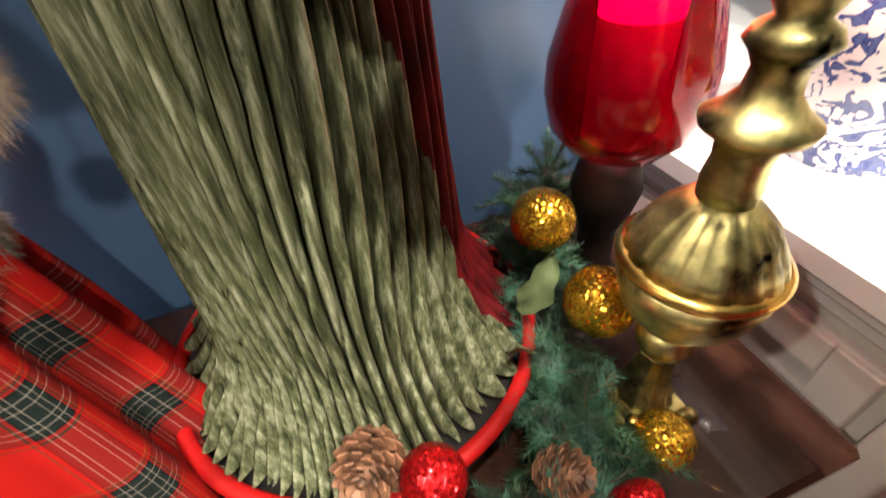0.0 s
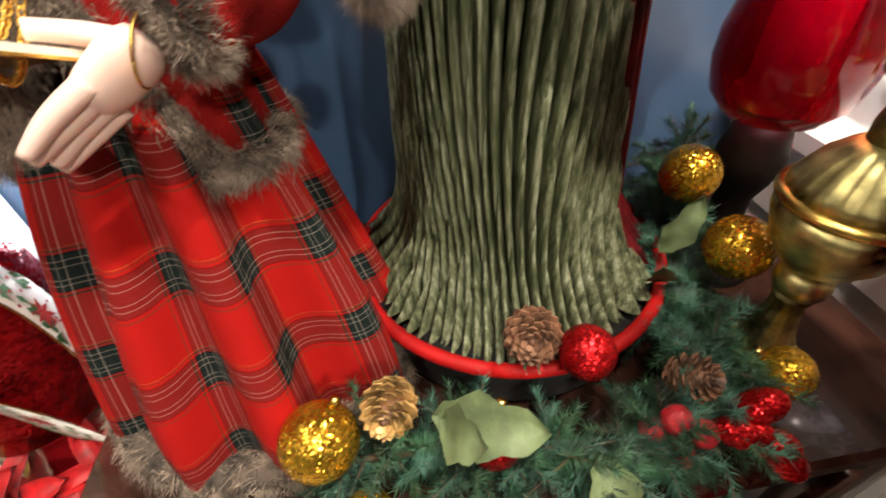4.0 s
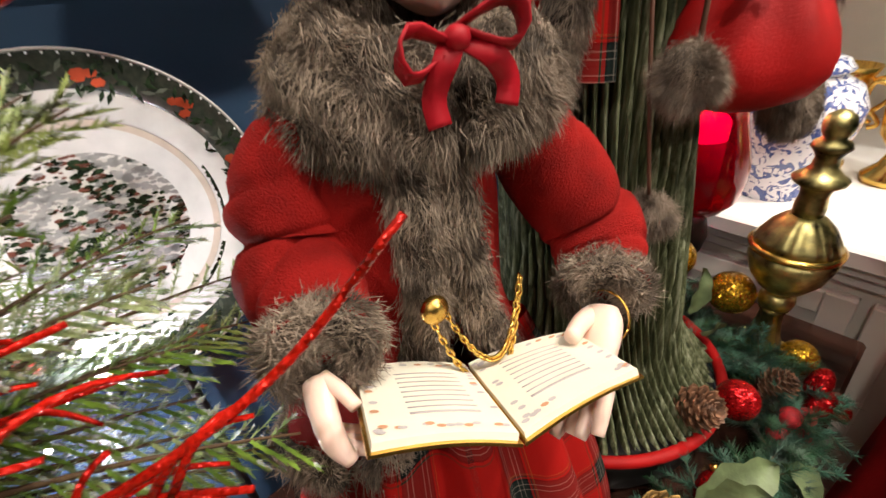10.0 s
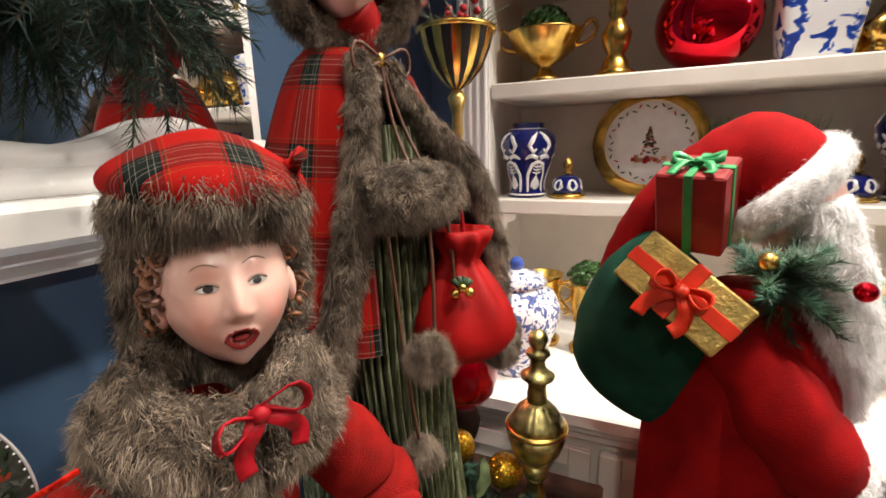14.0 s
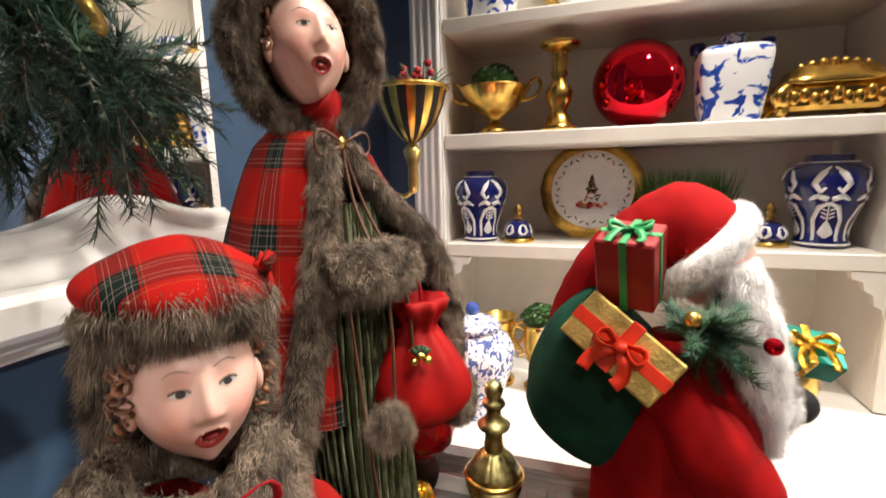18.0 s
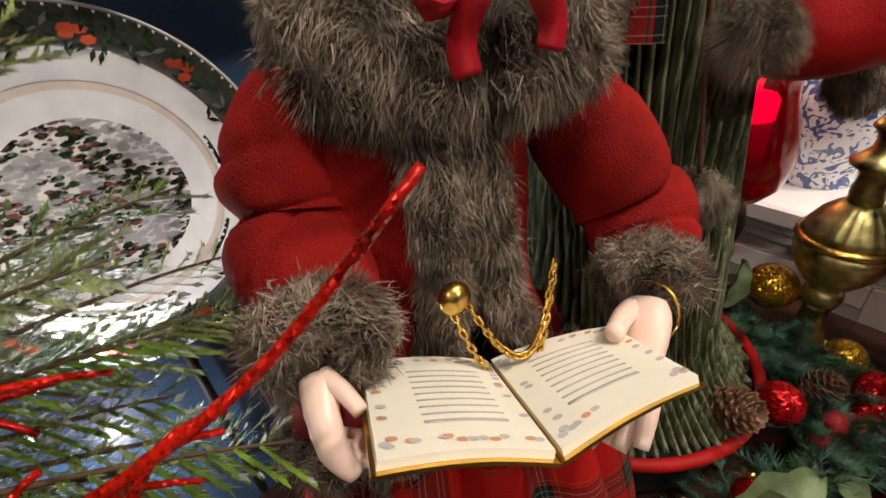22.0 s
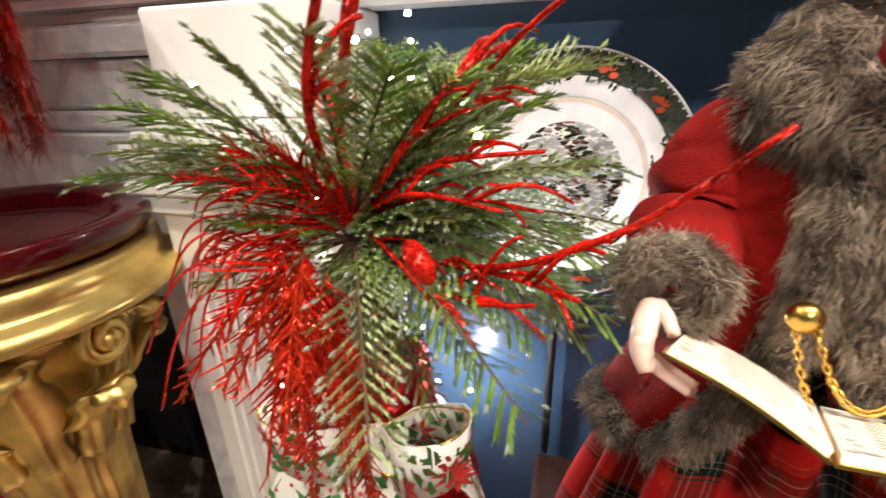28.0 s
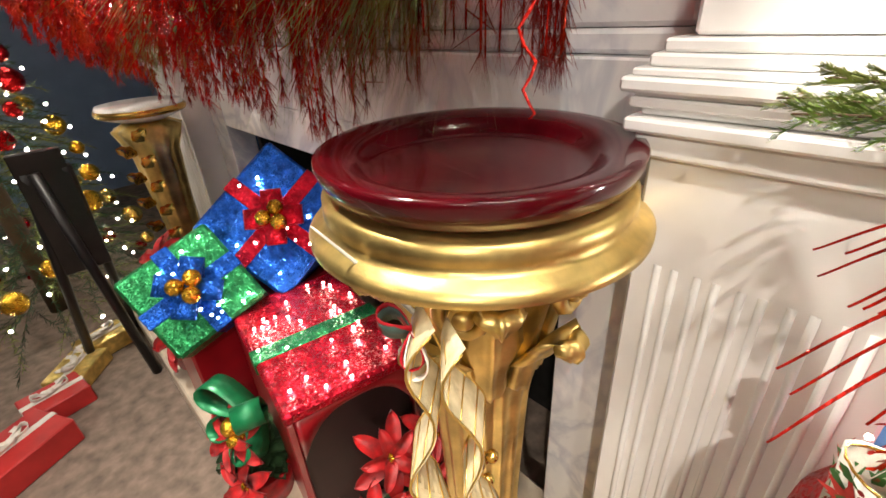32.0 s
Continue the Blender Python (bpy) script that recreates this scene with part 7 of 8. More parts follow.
for k in range(34):
    d = Vector((rnd.uniform(-0.1, 0.3), rnd.uniform(-0.6, 0.6), rnd.uniform(-1.0, 0.5)))
    sh = Shape()
    conifer(sh, core + Vector((0.01, 0, -0.01)), d, 0.09 + 0.05 * rnd.random(), 0, 2, 18, 0.2, 14, 0.0009)
    part("cedar_spray", sh, [(M_OLIVE, M_FROST, M_LIME)[k % 3], M_STEM, M_ICE], arr, "short frosted cedar spray")
pod = Shape()
pod.ball((-0.325, -0.462, 1.075), 0.0075, 0, 18, (1, 1, 1.9), Matrix.Rotation(0.5, 3, "X"))
part("glitter_bud", pod, M_TWIG, arr)

# printed ribbon with holly and poinsettias
M_RIBBON = mat("cream_linen_ribbon", (0.82, 0.79, 0.72), 0.65, vary=0.06, scale=60, bump=0.3, bscale=700)
M_HOLLY = mat("ribbon_holly_print", (0.05, 0.17, 0.04), 0.6, vary=0.2)
M_POIN = mat("ribbon_poinsettia_print", (0.55, 0.03, 0.025), 0.6, vary=0.25)


def printed_ribbon(line, width, sides, parent):
    pts = curve(line, 22)
    sh, pr = Shape(), Shape()
    sd = [Vector(sides[0]).lerp(Vector(sides[1]), k / (len(pts) - 1)).normalized() for k in range(len(pts))]
    sh.band(pts, width, sd, 0)
    part("ribbon_tail", sh, M_RIBBON, parent, "cream ribbon printed with holly and poinsettias")
    for sg in (-1, 1):
        ed = Shape()
        ed.tube([p + s * (sg * width / 2) for p, s in zip(pts, sd)], 0.0011, 0, 5)
        part("wired_edge", ed, M_GOLD, parent)
    n = len(pts)
    for k in range(2, n - 1):
        d = (pts[k] - pts[k - 1]).normalized()
        s = (sd[k] - d * sd[k].dot(d)).normalized()
        nn = d.cross(s)
        for face in (-1, 1):
            for j in range(7):
                u, v = rnd.uniform(-0.44, 0.44) * width, rnd.uniform(-0.5, 0.5) * (pts[k] - pts[k - 1]).length
                c = pts[k] + s * u + d * v + nn * face * 0.0016
                t = rnd.random() * 6.28
                if j == 0 and k % 4 == 0:
                    for q in range(8):
                        b = t + q * math.pi / 4
                        e1, e2 = s * math.cos(b) + d * math.sin(b), s * math.cos(b + 0.35) + d * math.sin(b + 0.35)
                        e3 = s * math.cos(b - 0.35) + d * math.sin(b - 0.35)
                        pr.add([c, c + e3 * 0.010, c + e1 * 0.021, c + e2 * 0.010], [(0, 1, 2, 3)], 1, False)
                elif j < 3:
                    e1, e2 = (s * math.cos(t) + d * math.sin(t)) * 0.010, (d * math.cos(t) - s * math.sin(t)) * 0.005
                    pr.add([c - e1, c - e1 * 0.3 + e2, c + e1 * 0.2 + e2 * 0.5, c + e1, c + e1 * 0.2 - e2 * 0.5, c - e1 * 0.3 - e2], [(0, 1, 2, 3, 4, 5)], 0, False)
                else:
                    e1, e2 = s * 0.0024, d * 0.0024
                    pr.add([c + e1 * math.cos(b) + e2 * math.sin(b) for b in [2 * math.pi * q / 6 for q in range(6)]], [tuple(range(6))], 1, False)
    part("ribbon_print", pr, [M_HOLLY, M_POIN], parent, "printed holly leaves, berries and poinsettias")


rib = group_at("ribbon_bow", (-0.42, -0.53, 0.84), "large wired ribbon bow printed with holly and poinsettias", "bow")
K = Vector((-0.405, -0.535, 0.845))
printed_ribbon([K, (-0.375, -0.53, 0.80), (-0.365, -0.51, 0.72), (-0.38, -0.475, 0.62), (-0.385, -0.44, 0.53)], 0.095, [(0.25, 0.9, 0.25), (0.35, 0.9, 0.1)], rib)
printed_ribbon([K, (-0.385, -0.60, 0.80), (-0.38, -0.635, 0.71), (-0.385, -0.64, 0.61), (-0.375, -0.65, 0.54)], 0.078, [(0.1, 1, 0), (0.3, 0.9, 0.1)], rib)
printed_ribbon([K, (-0.372, -0.500, 0.862), (-0.378, -0.462, 0.872), (-0.415, -0.455, 0.868), (-0.430, -0.500, 0.852), K], 0.062, [(0.1, 0.1, 1), (0.1, 0.1, 1)], rib)
printed_ribbon([K, (-0.370, -0.590, 0.858), (-0.375, -0.630, 0.862), (-0.412, -0.640, 0.856), (-0.430, -0.590, 0.848), K], 0.062, [(0.1, -0.1, 1), (0.1, -0.1, 1)], rib)
printed_ribbon([K, (-0.43, -0.475, 0.82), (-0.455, -0.445, 0.74), (-0.45, -0.42, 0.64)], 0.070, [(0.9, 0.4, 0.2), (0.9, 0.4, 0)], rib)

M_BRACT = mat("red_poinsettia_silk", (0.40, 0.005, 0.007), 0.5, vary=0.3, scale=40, sheen=0.1, bump=0.3, bscale=160)


def poinsettia(c, nrm, r):
    th = group_at("poinsettia", c, "red silk poinsettia bloom with yellow centre", "flower", "poinsettias round the hearth")
    nrm = Vector(nrm).normalized()
    u = nrm.orthogonal().normalized()
    v = nrm.cross(u)
    for ring, (n, q, lift) in enumerate(((6, 1.0, 0.05), (5, 0.72, 0.25))):
        for k in range(n):
            a = 2 * math.pi * (k + 0.5 * ring) / n + rnd.uniform(-0.15, 0.15)
            d = u * math.cos(a) + v * math.sin(a)
            sh = Shape()
            big_leaf(sh, Vector(c) + nrm * 0.004 * ring, Vector(c) + d * r * q + nrm * r * (lift - 0.15 * rnd.random()), r * 0.24 * q, nrm, 0, 1.0)
            part("bract", sh, M_BRACT, th)
    for k in range(6):
        b = Shape()
        b.ball(Vector(c) + nrm * (0.012 + 0.004 * rnd.random()) + u * rnd.uniform(-0.008, 0.008) + v * rnd.uniform(-0.008, 0.008), 0.004, 0, 8)
        part("stamen", b, M_GLITGOLD, th)


for c, n, r in (((-0.38, -0.455, 0.47), (0.5, 0.1, 0.9), 0.085), ((-0.35, -0.57, 0.46), (0.6, -0.2, 0.8), 0.09), ((-0.30, -0.50, 0.43), (0.7, 0, 0.7), 0.085), ((-0.33, -0.40, 0.44), (0.6, 0.4, 0.7), 0.08), ((-0.30, -0.64, 0.42), (0.7, -0.2, 0.7), 0.085), ((-0.26, -0.57, 0.38), (0.8, 0, 0.6), 0.08), ((-0.30, -0.43, 0.36), (0.8, 0.3, 0.5), 0.08),
                ((-0.19, -1.52, 0.35), (0.9, 0.2, 0.5), 0.10), ((-0.20, -1.62, 0.30), (0.9, 0, 0.5), 0.10), ((-0.17, -1.47, 0.25), (0.9, 0.3, 0.4), 0.09), ((-0.23, -2.20, 0.40), (0.7, 0.3, 0.7), 0.12), ((-0.28, -2.32, 0.46), (0.7, 0.1, 0.7), 0.12), ((-0.22, -2.10, 0.30), (0.8, 0.3, 0.5), 0.12), ((-0.39, -1.22, 0.36), (0.2, 0.8, 0.6), 0.09), ((-0.50, -1.21, 0.34), (0.1, 0.8, 0.6), 0.09), ((-0.44, -1.17, 0.28), (0.3, 0.9, 0.5), 0.085), ((-0.31, -1.19, 0.28), (0.4, 0.8, 0.5), 0.08)):
    poinsettia(c, n, r)
for c, h in (((-0.33, -0.52, 0.10), 0.30), ((-0.22, -1.55, 0.10), 0.16), ((-0.26, -2.22, 0.10), 0.24), ((-0.44, -1.19, 0.10), 0.15)):
    pf = Shape()
    for k in range(70):
        d = Vector((rnd.gauss(0, 1), rnd.gauss(0, 1), rnd.gauss(0.6, 0.6))).normalized()
        b = Vector((c[0], c[1], c[2] + h * (0.5 + 0.5 * rnd.random())))
        big_leaf(pf, b, b + Vector((d.x, d.y, d.z * 0.6)) * 0.09, 0.022, (d.x * 0.3, d.y * 0.3, 1))
    pot = group_at("foliage_pot", c, "foil wrapped pot with dark green poinsettia leaves", "plant pot", "pots of poinsettias")
    part("foliage", pf, M_LEAF, pot)
    pp = Shape()
    pp.lathe([(0.06, c[2] + 0.0005), (0.075, c[2] + h * 0.6), (0.07, c[2] + h * 0.6), (0.0, c[2] + h * 0.55)], (c[0], c[1], 0), 28)
    part("pot", pp, M_BRACT, pot, "red foil pot")


# ---- gilt pedestal with a red glass charger ----
PX, PY = -0.424, -0.996
ped = group_at("gilt_pedestal", (PX, PY, 0.10), "tall gilt pedestal with carved leaf capital standing on the hearth", "pedestal")
sh = Shape()
sh.lathe([(0.1615, 1.002), (0.1672, 0.999), (0.1681, 0.984), (0.1653, 0.978), (0.1710, 0.973), (0.1805, 0.968), (0.1862, 0.962), (0.1862, 0.955), (0.1767, 0.948), (0.150, 0.944), (0.110, 0.936)][::-1], (PX, PY, 0), 96)
part("top_moulding", sh, M_LEAFGOLD, ped, "smooth stepped gold leaf rim")
sh = Shape()
sh.lathe([(0.150, 0.1005), (0.155, 0.12), (0.150, 0.14), (0.135, 0.15), (0.140, 0.175), (0.125, 0.20), (0.078, 0.24), (0.056, 0.34), (0.056, 0.46), (0.060, 0.58), (0.066, 0.70), (0.076, 0.78), (0.094, 0.86), (0.106, 0.90), (0.114, 0.936)], (PX, PY, 0), 120, 0, lambda a, z: 1 + (0.045 * math.cos(16 * a) if 0.24 < z < 0.72 else 0.03 * math.sin(5 * a + 30 * z) + 0.02 * math.sin(11 * a - 18 * z)))
part("column", sh, M_LEAFGOLD, ped, "fluted gilt column")
for k in range(10):
    a = 2 * math.pi * k / 10 + 0.25
    d = Vector((math.cos(a), math.sin(a), 0))
    w = Vector((-d.y, d.x, 0))
    sh = Shape()
    hi = 0.918 if k % 2 else 0.855
    line = curve([Vector((PX, PY, 0.74)) + d * 0.068, Vector((PX, PY, 0.79)) + d * 0.078, Vector((PX, PY, hi - 0.04)) + d * 0.098, Vector((PX, PY, hi)) + d * 0.124, Vector((PX, PY, hi - 0.012)) + d * 0.140, Vector((PX, PY, hi - 0.03)) + d * 0.133], 22)
    rows = []
    for i, p in enumerate(line):
        t = i / (len(line) - 1)
        half = 0.033 * math.sin(math.pi * (0.15 + 0.8 * t)) * (1 + 0.20 * math.sin(26 * t))
        rows.append([p + w * (half * u) + d * (0.012 * (1 - u * u) + 0.003 * math.cos(9 * u)) for u in (-1, -0.7, -0.4, -0.15, 0, 0.15, 0.4, 0.7, 1)] + [p - d * 0.006])
    sh.rings(rows, 0, cap0=True, cap1=True)
    part("acanthus_leaf", sh, M_LEAFGOLD, ped, "curled gilt acanthus leaf")
for k in range(6):
    a = 2 * math.pi * k / 6 + 0.62
    d = Vector((math.cos(a), math.sin(a), 0))
    w = Vector((-d.y, d.x, 0))
    sh = Shape()
    c = Vector((PX, PY, 0.902)) + d * 0.116
    pts = [c + (w * math.cos(0.55 * j) + UP * math.sin(0.55 * j)) * (0.034 * (1 - j / 26)) + d * (0.012 * j / 20) for j in range(22)]
    sh.tube(pts, lambda s: 0.0095 * (1 - 0.35 * s), 0, 10)
    sh.ball(c + d * 0.012, 0.012, 0, 12)
    part("volute", sh, M_LEAFGOLD, ped, "gilt scroll")
for k in range(30):
    sh = Shape()
    a = 2 * math.pi * k / 30
    sh.ball((PX + 0.117 * math.cos(a), PY + 0.117 * math.sin(a), 0.934), 0.0068, 0, 10)
    part("bead", sh, M_LEAFGOLD, ped)
chg = group_at("charger_plate", (PX, PY, 1.003), "dark red glass charger plate lying on the pedestal", "plate")
sh = Shape()
sh.lathe([(0.0, 1.004), (0.150, 1.004), (0.1615, 1.012), (0.1685, 1.028), (0.1700, 1.036), (0.1685, 1.0395), (0.160, 1.0390), (0.146, 1.0365), (0.134, 1.0330), (0.127, 1.0260), (0.121, 1.0180), (0.112, 1.0150), (0.05, 1.0135), (0.0, 1.0135)], (PX, PY, 0), 110, 0, lambda a, z: 1.0)
part("plate", sh, mat("dark_red_glass", (0.075, 0.002, 0.005), 0.16, vary=0.2, scale=14, spec=0.4, coat=0.3, bump=0.05, bscale=20, color2=(0.035, 0.001, 0.003)), chg)

# sheer gold ribbon tied under the rim
M_SHEER = mat("sheer_gold_ribbon", (0.88, 0.76, 0.48), 0.45, 0.0, vary=0.15, scale=60, bump=0.6, bscale=300)
M_SHEER.node_tree.nodes["Principled BSDF"].inputs["Alpha"].default_value = 0.62
M_WIRE = mat("gold_thread", (0.85, 0.58, 0.16), 0.3, 0.9)
M_GREENLEAF = mat("dull_green_silk", (0.05, 0.09, 0.075), 0.5, vary=0.3, scale=40)
trim = group_at("pedestal_bow", (-0.33, -0.93, 0.90), "gold ribbed ribbon bow with small bells on the pedestal", "bow")
for base, tip, w in (((-0.278, -0.925, 0.930), (-0.262, -0.905, 0.640), 0.062), ((-0.278, -0.890, 0.930), (-0.300, -0.842, 0.630), 0.058)):
    b, e = Vector(base), Vector(tip)
    line, sides = [], []
    for i in range(40):
        t = i / 39
        line.append(b.lerp(e, t) + Vector((0.018, 0.004, 0)) * math.sin(math.pi * t) + Vector((0.012, -0.008, 0)) * math.sin(15 * t))
        sides.append(Vector((0.55 + 0.4 * math.sin(5 * t), 0.75, 0.1 * math.sin(11 * t))))
    sh = Shape()
    sh.band(line, w, sides, 0, 0.0004)
    part("ribbon_tail", sh, M_SHEER, trim, "sheer gold ribbon tail")
    for i in range(2, 39, 2):
        s = sides[i].normalized()
        sh = Shape()
        sh.tube([line[i] - s * w / 2, line[i] + s * w / 2], 0.0012, 0, 5)
        part("ribbon_rib", sh, M_WIRE, trim)
    for q in (-1, 1):
        sh = Shape()
        sh.tube([line[i] + sides[i].normalized() * (w / 2 * q) for i in range(40)], 0.0014, 0, 5)
        part("ribbon_edge", sh, M_WIRE, trim)
for d, col in (((0.012, -0.035, 0.012), M_VELVET), ((0.014, 0.016, -0.030), M_VELVET), ((0.010, -0.034, 0.004), M_GREENLEAF), ((0.012, 0.02, -0.040), M_RIBBON)):
    sh = Shape()
    c, d = Vector((-0.265, -0.932, 0.915)), Vector(d)
    o = d.cross(Vector((0.3, 0.2, 1))).normalized()
    sh.band([c + d * math.sin(math.pi * k / 12) * 0.9 + o * 0.010 * math.sin(2 * math.pi * k / 12) for k in range(13)], 0.020, d.cross(o), 0, 0.0005, 0.05)
    part("bow_loop", sh, col, trim)
for k in range(7):
    sh = Shape()
    sh.ball((-0.312 + 0.010 * math.sin(k * 2.1), -0.890 + 0.010 * math.cos(k * 1.7), 0.75 - 0.015 * k), 0.0075, 0, 12)
    part("bell", sh, M_GOLD, trim, "small gold bell")
sh = Shape()
sh.tube(curve([(-0.292, -0.94, 0.90), (-0.305, -0.90, 0.80), (-0.312, -0.890, 0.655)], 10), 0.0015, 0, 5)
part("cord", sh, M_WIRE, trim)
sh = Shape()
sh.tube(curve([(-0.290, -0.945, 0.905), (-0.262, -0.975, 0.955), (-0.225, -1.0, 1.012)], 8), lambda s: 0.003 * (1 - 0.7 * s), 0, 6)
part("quill", sh, M_RIBBON, trim, "pale stiff quill")

# ---- presents with small lights ----
M_BULB = mat("string_light_bulb", (1, 0.95, 0.85), 0.4, emit=70, ecolor=(1.0, 0.90, 0.74))
G_RED = glitter("red_tinsel_cloth", (0.62, 0.008, 0.03), 0.3, 330, 0.75, strength=0.9)
G_GREEN = glitter("green_tinsel_cloth", (0.03, 0.30, 0.10), 0.3, 330, 0.75, strength=0.9)
G_BLUE = glitter("blue_tinsel_cloth", (0.015, 0.12, 0.62), 0.3, 330, 0.75, strength=0.9)
M_REDLACQ = mat("red_lacquer_board", (0.30, 0.006, 0.012), 0.3, vary=0.15, scale=9, coat=0.3)


def frame_of(c, normal, turn):
    z = Vector(normal).normalized()
    x = UP.cross(z).normalized()
    y = z.cross(x)
    x, y = x * math.cos(turn) + y * math.sin(turn), y * math.cos(turn) - x * math.sin(turn)
    return Matrix(((x.x, y.x, z.x, c[0]), (x.y, y.y, z.y, c[1]), (x.z, y.z, z.z, c[2]), (0, 0, 0, 1)))


def bulbs(th, m, w, h, z, n):
    for _ in range(n):
        b = Shape()
        b.ball(m @ Vector((rnd.uniform(-w, w), rnd.uniform(-h, h), z)), 0.0034, 0, 8)
        part("light_bulb", b, M_BULB, th, "lit white bulb")


def present(c, normal, turn, w, h, deep, body, band, label, balls, rows=0):
    """A box whose top face centre is c, with crossed bands, a folded bow and gold balls."""
    m = frame_of(c, normal, turn)
    th = group_at("light_up_present", c, label, "gift box", "light-up presents on the hearth")
    s = Shape()
    s.box((-w, -h, -deep), (w, h, 0), 0, 0.008, m)
    part("box", s, body, th)
    s = Shape()
    s.box((-w - 0.003, -0.022, -deep * 0.98), (w + 0.003, 0.022, 0.003), 0, 0.002, m)
    part("cross_band", s, band, th)
    s = Shape()
    s.box((-0.022, -h - 0.003, -deep * 0.97), (0.022, h + 0.003, 0.005), 0, 0.002, m)
    part("long_band", s, band, th)
    for k in range(4):
        a = math.pi / 4 + k * math.pi / 2
        s = Shape()
        o = Vector((math.cos(a), math.sin(a), 0))
        q = Vector((-o.y, o.x, 0))
        pts = [m @ (o * (0.075 * math.sin(math.pi * j / 12)) + Vector((0, 0, 0.008 + 0.034 * (1 - math.cos(math.pi * j / 12)) / 2 + 0.012 * math.sin(math.pi * j / 12)))) for j in range(13)]
        s.band(pts, 0.052, m.to_3x3() @ q, 0, 0.0015)
        part("bow_loop", s, band, th)
    for k in range(balls):
        s = Shape()
        a = 2.1 * k + 0.4
        s.ball(m @ Vector((0.024 * math.cos(a), 0.024 * math.sin(a), 0.055 + 0.004 * k)), 0.0215, 0, 18)
        part("gold_ball", s, M_GLITGOLD, th, "gold glitter ball")
    bulbs(th, m, w * 0.9, h * 0.9, 0.004, 14)
    return th


present((-0.515, -1.83, 0.675), (0.45, 0.78, 0.55), 0.75, 0.160, 0.155, 0.20, G_BLUE, G_RED, "blue glitter present with red bow and three gold balls", 3)
present((-0.255, -1.80, 0.585), (0.30, 0.80, 0.62), 0.45, 0.125, 0.120, 0.17, G_GREEN, G_BLUE, "green glitter present with blue bow and three gold balls", 3)
stand = group_at("present_stand", (-0.40, -1.87, 0.10), "dark red block that props up the presents", "box")
s = Shape()
s.box((-0.66, -2.06, 0.10), (-0.20, -1.815, 0.46), 0, 0.006)
part("block", s, M_REDLACQ, stand)

mm = Matrix.Translation((-0.392, -1.314, 0.50)) @ Matrix.Rotation(radians(-9), 4, "Z")
crate = group_at("red_present_crate", (-0.42, -1.5, 0.10), "red glitter topped wooden present crate with green band and lights", "gift box")
s = Shape()
s.box((-0.150, -0.455, -0.030), (0.150, 0.0, 0.0), 0, 0.012, mm)
part("lid", s, G_RED, crate, "red glitter lid")
s = Shape()
s.box((-0.153, -0.235, -0.031), (0.153, -0.185, 0.003), 0, 0.002, mm)
part("green_band", s, G_GREEN, crate, "green glitter band")
for x0, x1, y0, y1 in ((-0.148, -0.132, -0.45, -0.004), (0.132, 0.148, -0.45, -0.004), (-0.131, 0.131, -0.45, -0.434)):
    s = Shape()
    s.box((x0, y0, -0.399), (x1, y1, -0.031), 0, 0.003, mm)
    part("side_board", s, M_REDLACQ, crate)
s = Shape()
arch = [Vector((-0.131 + 0.262 * k / 24, 0, -0.042 - 0.10 * (abs(k - 12) / 12) ** 3)) for k in range(25)]
s.rings([[mm @ Vector((p.x, -0.004, -0.0315)), mm @ Vector((p.x, -0.004, p.z)), mm @ Vector((p.x, -0.016, p.z)), mm @ Vector((p.x, -0.016, -0.0315))] for p in arch], 0, cap0=True, cap1=True)
part("arched_rail", s, M_REDLACQ, crate)
# Black sheet behind the arch stands in for the shade inside the crate.
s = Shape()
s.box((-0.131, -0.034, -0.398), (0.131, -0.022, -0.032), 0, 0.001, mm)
part("opening_shade_sheet", s, mat("crate_shade_black", (0.02, 0.003, 0.004), 0.6), crate)
bulbs(crate, mm @ Matrix.Translation((0, -0.22, 0)), 0.14, 0.21, 0.0035, 30)

gb = group_at("green_bow", (-0.25, -1.52, 0.40), "green satin bow with gold balls tied to the crate corner", "bow")
M_GREENSAT = mat("green_metallic_ribbon", (0.012, 0.19, 0.07), 0.3, 0.3, vary=0.2, scale=30)
for k, d in enumerate(((0.06, -0.10, 0.05), (0.05, 0.02, -0.10), (0.07, -0.07, -0.06), (0.03, 0.07, 0.06))):
    s = Shape()
    c, d = Vector((-0.235, -1.50, 0.405)), Vector(d)
    o = d.cross(Vector((1, 0.3, 0.4))).normalized()
    s.band([c + d * math.sin(math.pi * j / 14) + o * 0.028 * math.sin(2 * math.pi * j / 14) for j in range(15)], 0.06, d.cross(o), 0, 0.001)
    part("bow_loop", s, M_GREENSAT, gb)
for k in range(4):
    s = Shape()
    s.ball((-0.195 + 0.012 * math.cos(2.2 * k), -1.515 + 0.024 * math.sin(2.2 * k), 0.365 + 0.02 * math.cos(1.3 * k)), 0.021, 0, 16)
    part("gold_ball", s, M_GLITGOLD, gb, "gold glitter ball")

